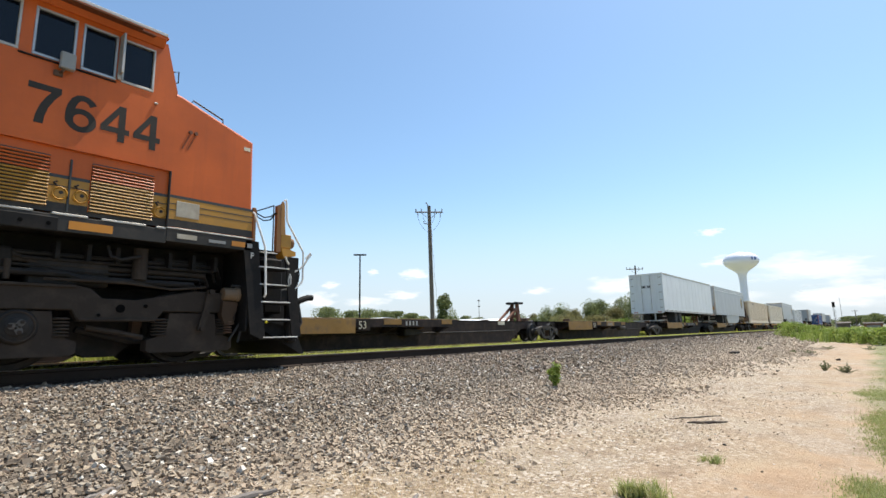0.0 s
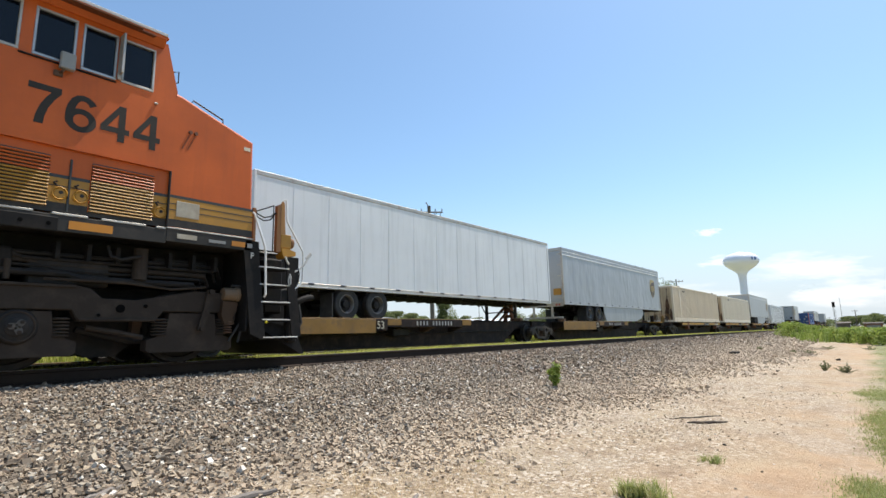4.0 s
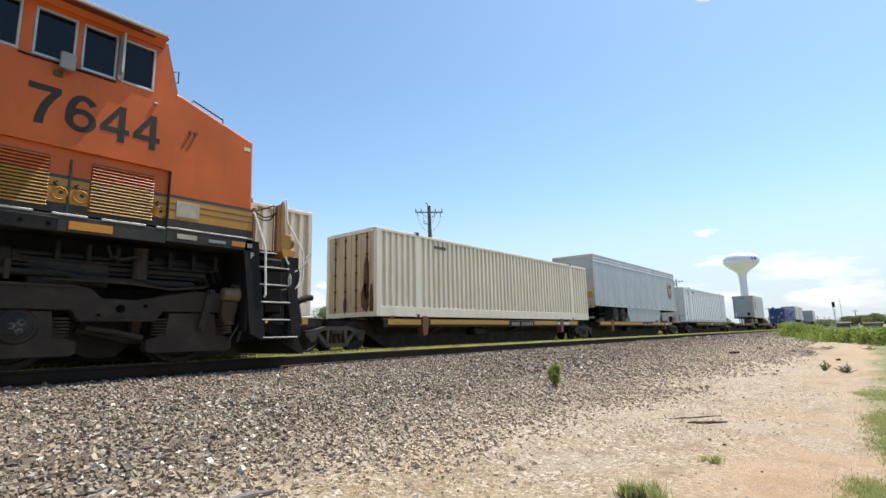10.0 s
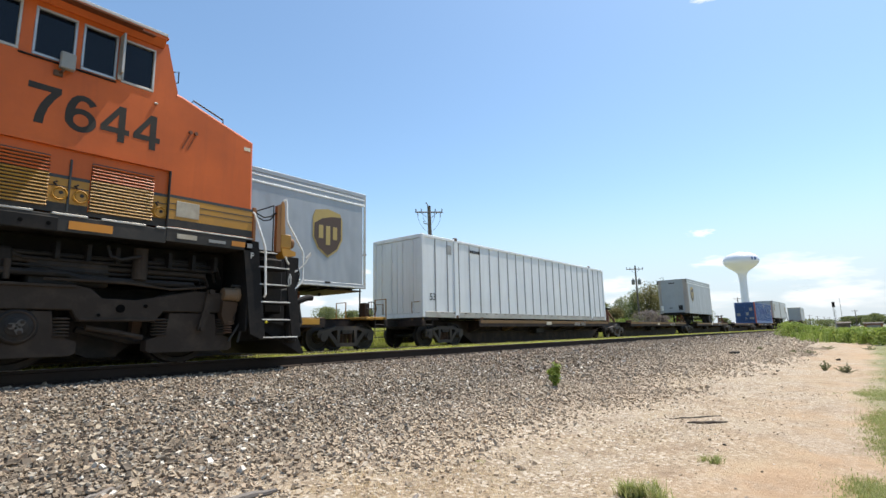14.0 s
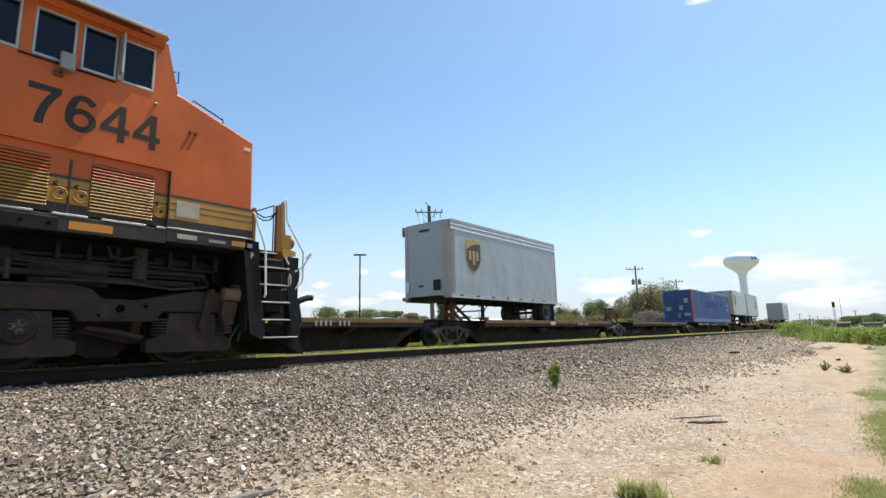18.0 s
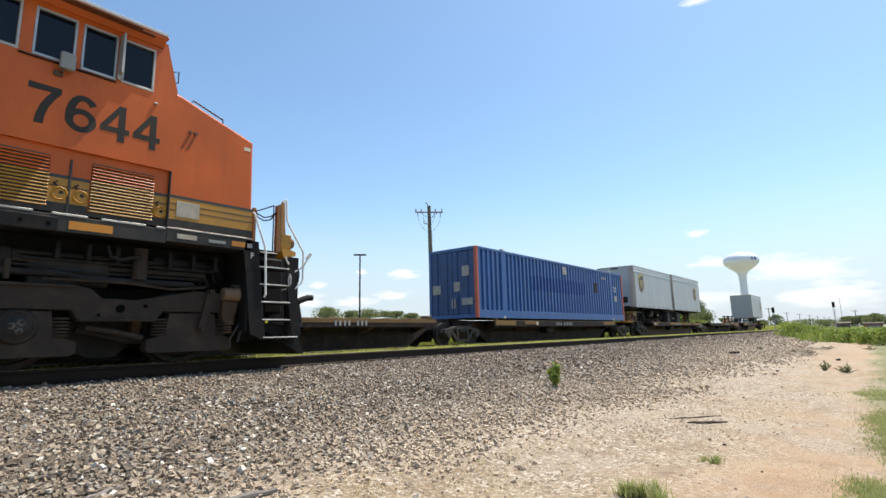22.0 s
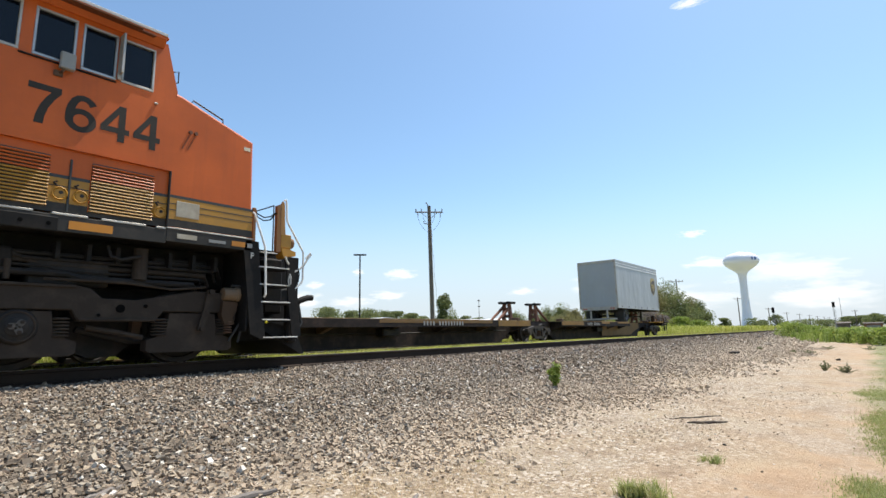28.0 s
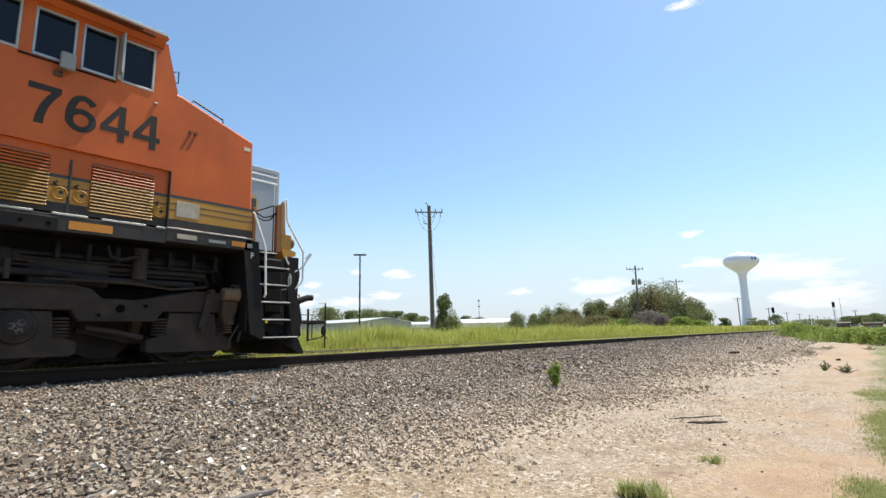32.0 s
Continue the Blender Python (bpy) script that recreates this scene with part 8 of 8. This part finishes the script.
    for s in (-1, 1):
        for k in (0, 1):
            Mesh().cyl((rear, s * (1.0 - k * 0.16), z0 + 0.0), (rear + out * 0.03, s * (1.0 - k * 0.16), z0 + 0.0), 0.055, n=12).ob("tail_lamp", REDPOST, t)
    # under-frame, wheels, landing gear, nose plate
    under = Mesh().box(0.2, L - 0.2, -1.22, 1.22, z0 + 0.01, z0 + 0.1).ob("floor", GREASE, t)
    beam = Mesh().box(-0.04, 0.04, -1.2, 1.2, z0 - 0.06, z0 + 0.008).data("floor_beam", GREASE)
    for k in range(int(L / 0.62)):
        o = new("floor_beam", beam)
        o.parent, o.matrix_basis = under, pose(0.34 + k * 0.62, 0, 0)
    for a in axles:
        wheel_parts(t, rear - out * a, deck + 0.47)
    a0, a1 = min(axles) - 0.9, max(axles) + 0.9
    for s in (-1, 1):
        sl = Mesh()
        sl.box(rear - out * a0, rear - out * a1, s * 0.55 - 0.06, s * 0.55 + 0.06, z0 - 0.26, z0 - 0.04, 0.01)
        for a in axles:
            sl.prism([(rear - out * (a - 0.35), z0 - 0.2), (rear - out * (a + 0.35), z0 - 0.2), (rear - out * (a + 0.1), deck + 0.36), (rear - out * (a - 0.1), deck + 0.36)], s * 0.55 - 0.04, s * 0.55 + 0.04)
        sl.ob("suspension", GREASE, t)
    for a in axles[:1]:
        for s in (-1, 1):
            Mesh().box(rear - out * (a - 0.62), rear - out * (a - 0.58), s * 0.7, s * 1.28, deck + 0.05, z0 - 0.1, 0.004).ob("mud_flap", RUBBER, t)
    lg = front + out * (2.6 if L > 10 else 2.75)
    for s in (-1, 1):
        leg = Mesh().box(lg - 0.06, lg + 0.06, s * 0.8 - 0.06, s * 0.8 + 0.06, deck + 0.12, z0, 0.01)
        leg.box(lg - 0.12, lg + 0.12, s * 0.8 - 0.11, s * 0.8 + 0.11, deck + 0.07, deck + 0.12, 0.01)
        leg.cyl((lg, s * 0.8, z0 - 0.05), (lg + out * 0.75, s * 0.8, z0 - 0.05), 0.03, n=6)
        leg.cyl((lg, s * 0.8, deck + 0.3), (lg + out * 0.75, s * 0.6, z0 - 0.03), 0.028, n=6)
        leg.ob("landing_gear_leg", GREASE, t, "dark landing gear leg")
    Mesh().cyl((lg, -0.75, deck + 0.45), (lg, 0.75, deck + 0.45), 0.03, n=6).ob("landing_gear_brace", GREASE, t)
    Mesh().box(front, front + out * 1.4, -1.1, 1.1, z0 - 0.07, z0 - 0.03, 0.01).ob("kingpin_plate", GREASE, t)
    Mesh().cyl((front + out * 0.8, 0, z0 - 0.06), (front + out * 0.8, 0, z0 - 0.16), 0.05, n=10).ob("kingpin", GREASE, t)
    for s in (-1, 1):
        if c > 0.2:
            arc = [(front + out * (0.03 + c - c * math.sin(q)), s * (w - 0.012 - c + c * math.cos(q))) for q in (0, 0.26, 0.52, 0.79, 1.05, 1.31, 1.571)]
            arc = [(front + out * (0.05 + c), s * (w - 0.012))] + arc[1:-1] + [(front + out * 0.012, s * (w - 0.06 - c)), (front + out * (0.1 + c), s * (w - 0.1 - c))]
            Mesh().prism(arc, z0 + 0.02, z1 - 0.02, "z").ob("front_corner", REFLECTCORNER, t, "rounded front corner with the ground's brown reflection painted in")
        else:
            Mesh().box(min(front, front + out * 0.10), max(front, front + out * 0.10), min(s * (w - 0.02), s * (w + 0.003)), max(s * (w - 0.02), s * (w + 0.003)), z0, z1 - 0.01, 0.008).ob("front_corner", WORNALU if ledge else paint, t)
    for k, (yy, zz, ww, hh) in enumerate(((-0.62, 0.32, 0.34, 0.42), (0.2, 0.5, 0.26, 0.06), (0.0, 2.72, 0.5, 0.08))):
        Mesh().box(front - out * 0.03, front + out * 0.0, yy - ww / 2, yy + ww / 2, z0 + zz, z0 + zz + hh, 0.006).ob("front_connection_box", GREASE, t)
    Mesh().box(front - out * 0.012, front + out * 0.0, 0.85, 1.05, z0 + 0.3, z0 + 0.75).ob("sticker", WHITEPAINT, t)
    if logo is not None:
        for s in (-1, 1):
            emblem(t, front + out * logo[0], s * (w - 0.004), z0 + logo[1], logo[2], s)
    if skirt:
        pa, pb = rear - out * skirt[0], rear - out * skirt[1]
        e = 1 if pb > pa else -1
        for s in (-1, 1):
            yy0, yy1 = min(s * (w - 0.06), s * (w - 0.03)), max(s * (w - 0.06), s * (w - 0.03))
            Mesh().prism([(pa, z0 + 0.02), (pa, deck + 0.55), (pa + e * 0.3, deck + 0.06), (pb - e * 1.6, deck + 0.08), (pb - e * 0.5, deck + 0.28), (pb, deck + 0.62), (pb - e * 0.2, z0 + 0.02)], yy0, yy1).ob("side_skirt", SILVERBOX, t, "pale aerodynamic side skirt")
    if rear_left and logo is not None and L > 10:
        Mesh().box(rear - 0.01, rear + 0.01, -1.15, -0.7, z0 + 0.5, z0 + 0.85).ob("yellow_sticker", YELLOW, t)
    return t


trailer(41.55, 16.15, 1.70, 4.77, WHITEBOX, "white semi-trailer with plain rear doors riding on a spine car", True, (3.25, 4.5), ledge=False)
trailer(59.2, 16.15, 1.74, 4.76, SILVERBOX, "long silver-grey semi-trailer with a shield emblem and side skirts", True, (3.3, 4.55), logo=(1.62, 1.6, 1.42), skirt=(5.2, 12.2))
trailer(114.7, 16.35, 1.78, 4.84, SILVERBOX, "long silver-grey semi-trailer with a shield emblem and side skirts", True, (3.3, 4.55), logo=(1.5, 1.6, 1.5), skirt=(5.2, 12.2))
trailer(169.02, 8.66, 1.70, 4.80, SILVERBOX, "short silver-grey semi-trailer standing on its landing gear", False, (1.0,), logo=(1.55, 1.75, 1.45))
trailer(222.55, 8.6, 1.88, 4.78, LIGHTSILVER, "short silver-grey semi-trailer with a shield emblem, first of a pair", False, (1.0,), logo=(1.5, 1.75, 1.45))
trailer(231.75, 8.45, 1.88, 4.82, LIGHTSILVER, "short silver-grey semi-trailer with a shield emblem, second of a pair", True, (1.0,), logo=(1.7, 1.6, 1.35))
trailer(268.9, 8.3, 1.74, 4.86, SILVERBOX, "short silver-grey semi-trailer with a roll-up rear door", True, (1.5,), logo=(1.1, 1.75, 1.35), roll_door=True)



# ---------------------------------------------------------------- end-of-train marker
def end_marker():
    t = [ob for ob, x0 in TRAIN if abs(x0 - 259.0) < 0.01][0]
    x = 17.5 + 1.45
    m = Mesh().box(x + 0.42, x + 0.62, -0.14, 0.14, 0.72, 1.12, 0.02).ob("end_marker", GREASE, t, "dark end-of-train marker on the coupler")
    Mesh().cyl((x + 0.52, 0, 1.12), (x + 0.52, 0, 1.52), 0.012, n=6).ob("antenna", GREASE, m)
    Mesh().tube([(x + 0.1, -0.35, 0.7), (x + 0.45, -0.38, 0.5), (x + 0.62, -0.25, 0.32), (x + 0.55, -0.1, 0.55)], 0.025, 8).ob("air_hose", RUBBER, t, "hanging black air hose")
    Mesh().tube([(x, -1.2, 0.95), (x + 0.5, -1.2, 0.95), (x + 0.5, -1.2, 0.3)], 0.014, 6).ob("uncoupling_lever", CARDARK, t)

    # end platform with its thin posts and chain
    pl = Mesh().box(x - 0.1, x + 0.95, -1.26, -0.5, 0.70, 0.80, 0.01).ob("end_platform", CARDARK, t, "dark end platform")
    Mesh().cyl((x + 0.36, -1.2, 0.22), (x + 0.36, -1.2, 1.12), 0.03, n=8).ob("platform_post", GREASE, pl)
    Mesh().cyl((x + 0.95, -1.2, 0.02), (x + 0.95, -1.2, 1.3), 0.022, n=8).ob("platform_post", GREASE, pl)
    Mesh().ball((x + 0.9, -1.2, 0.5), 0.1, 10, 8, (0.9, 0.5, 1.5)).ob("hanging_hose_end", GREASE, pl)
    Mesh().tube([(x + 0.36, -1.2, 0.25), (x + 0.7, -1.2, 0.3), (x + 0.95, -1.2, 0.36), (x + 1.02, -1.2, 0.28)], 0.018, 6).ob("platform_brace", GREASE, pl)
    Mesh().tube([(x + 0.36, -1.2, 0.95), (x + 0.95, -1.2, 0.93)], 0.008, 5).ob("platform_chain", GREYPAINT, pl)
    Mesh().tube([(x + 0.7, -1.2, 1.28), (x + 0.95, -1.2, 1.3), (x + 0.99, -1.2, 1.1)], 0.008, 5).ob("platform_chain", GREYPAINT, pl)


end_marker()


# ---------------------------------------------------------------- what moves
def gone(t):
    """Metres the train has rolled by t seconds."""
    return 8.726 * t - 0.009353 * t * t


def motions():
    for ob, x0 in TRAIN:
        walk(ob, [(k * 2.0, pose(x0 - gone(k * 2.0), TRACK_Y[1], 0)) for k in range(17)])
    times = [k / 15.0 for k in range(481)]
    turns = [-gone(s) / 0.432 for s in times]
    for ob, d in WHEELSETS:
        walk(ob, [(s, Matrix.Translation((d, 0, 0.42)) @ Matrix.Rotation(a, 4, "Y")) for s, a in zip(times, turns)])
    for ob, az, el, dist in CLOUDS:
        def seat(a):
            p = Vector((dist * math.cos(radians(a)) * math.cos(radians(el)), dist * math.sin(radians(a)) * math.cos(radians(el)), dist * math.sin(radians(el))))
            return Matrix.Translation(p) @ (-p).to_track_quat("Z", "Y").to_matrix().to_4x4()
        drift = 4.6 if el > 20 else 1.9
        walk(ob, [(0.0, seat(az)), (32.0, seat(az + drift))])


motions()
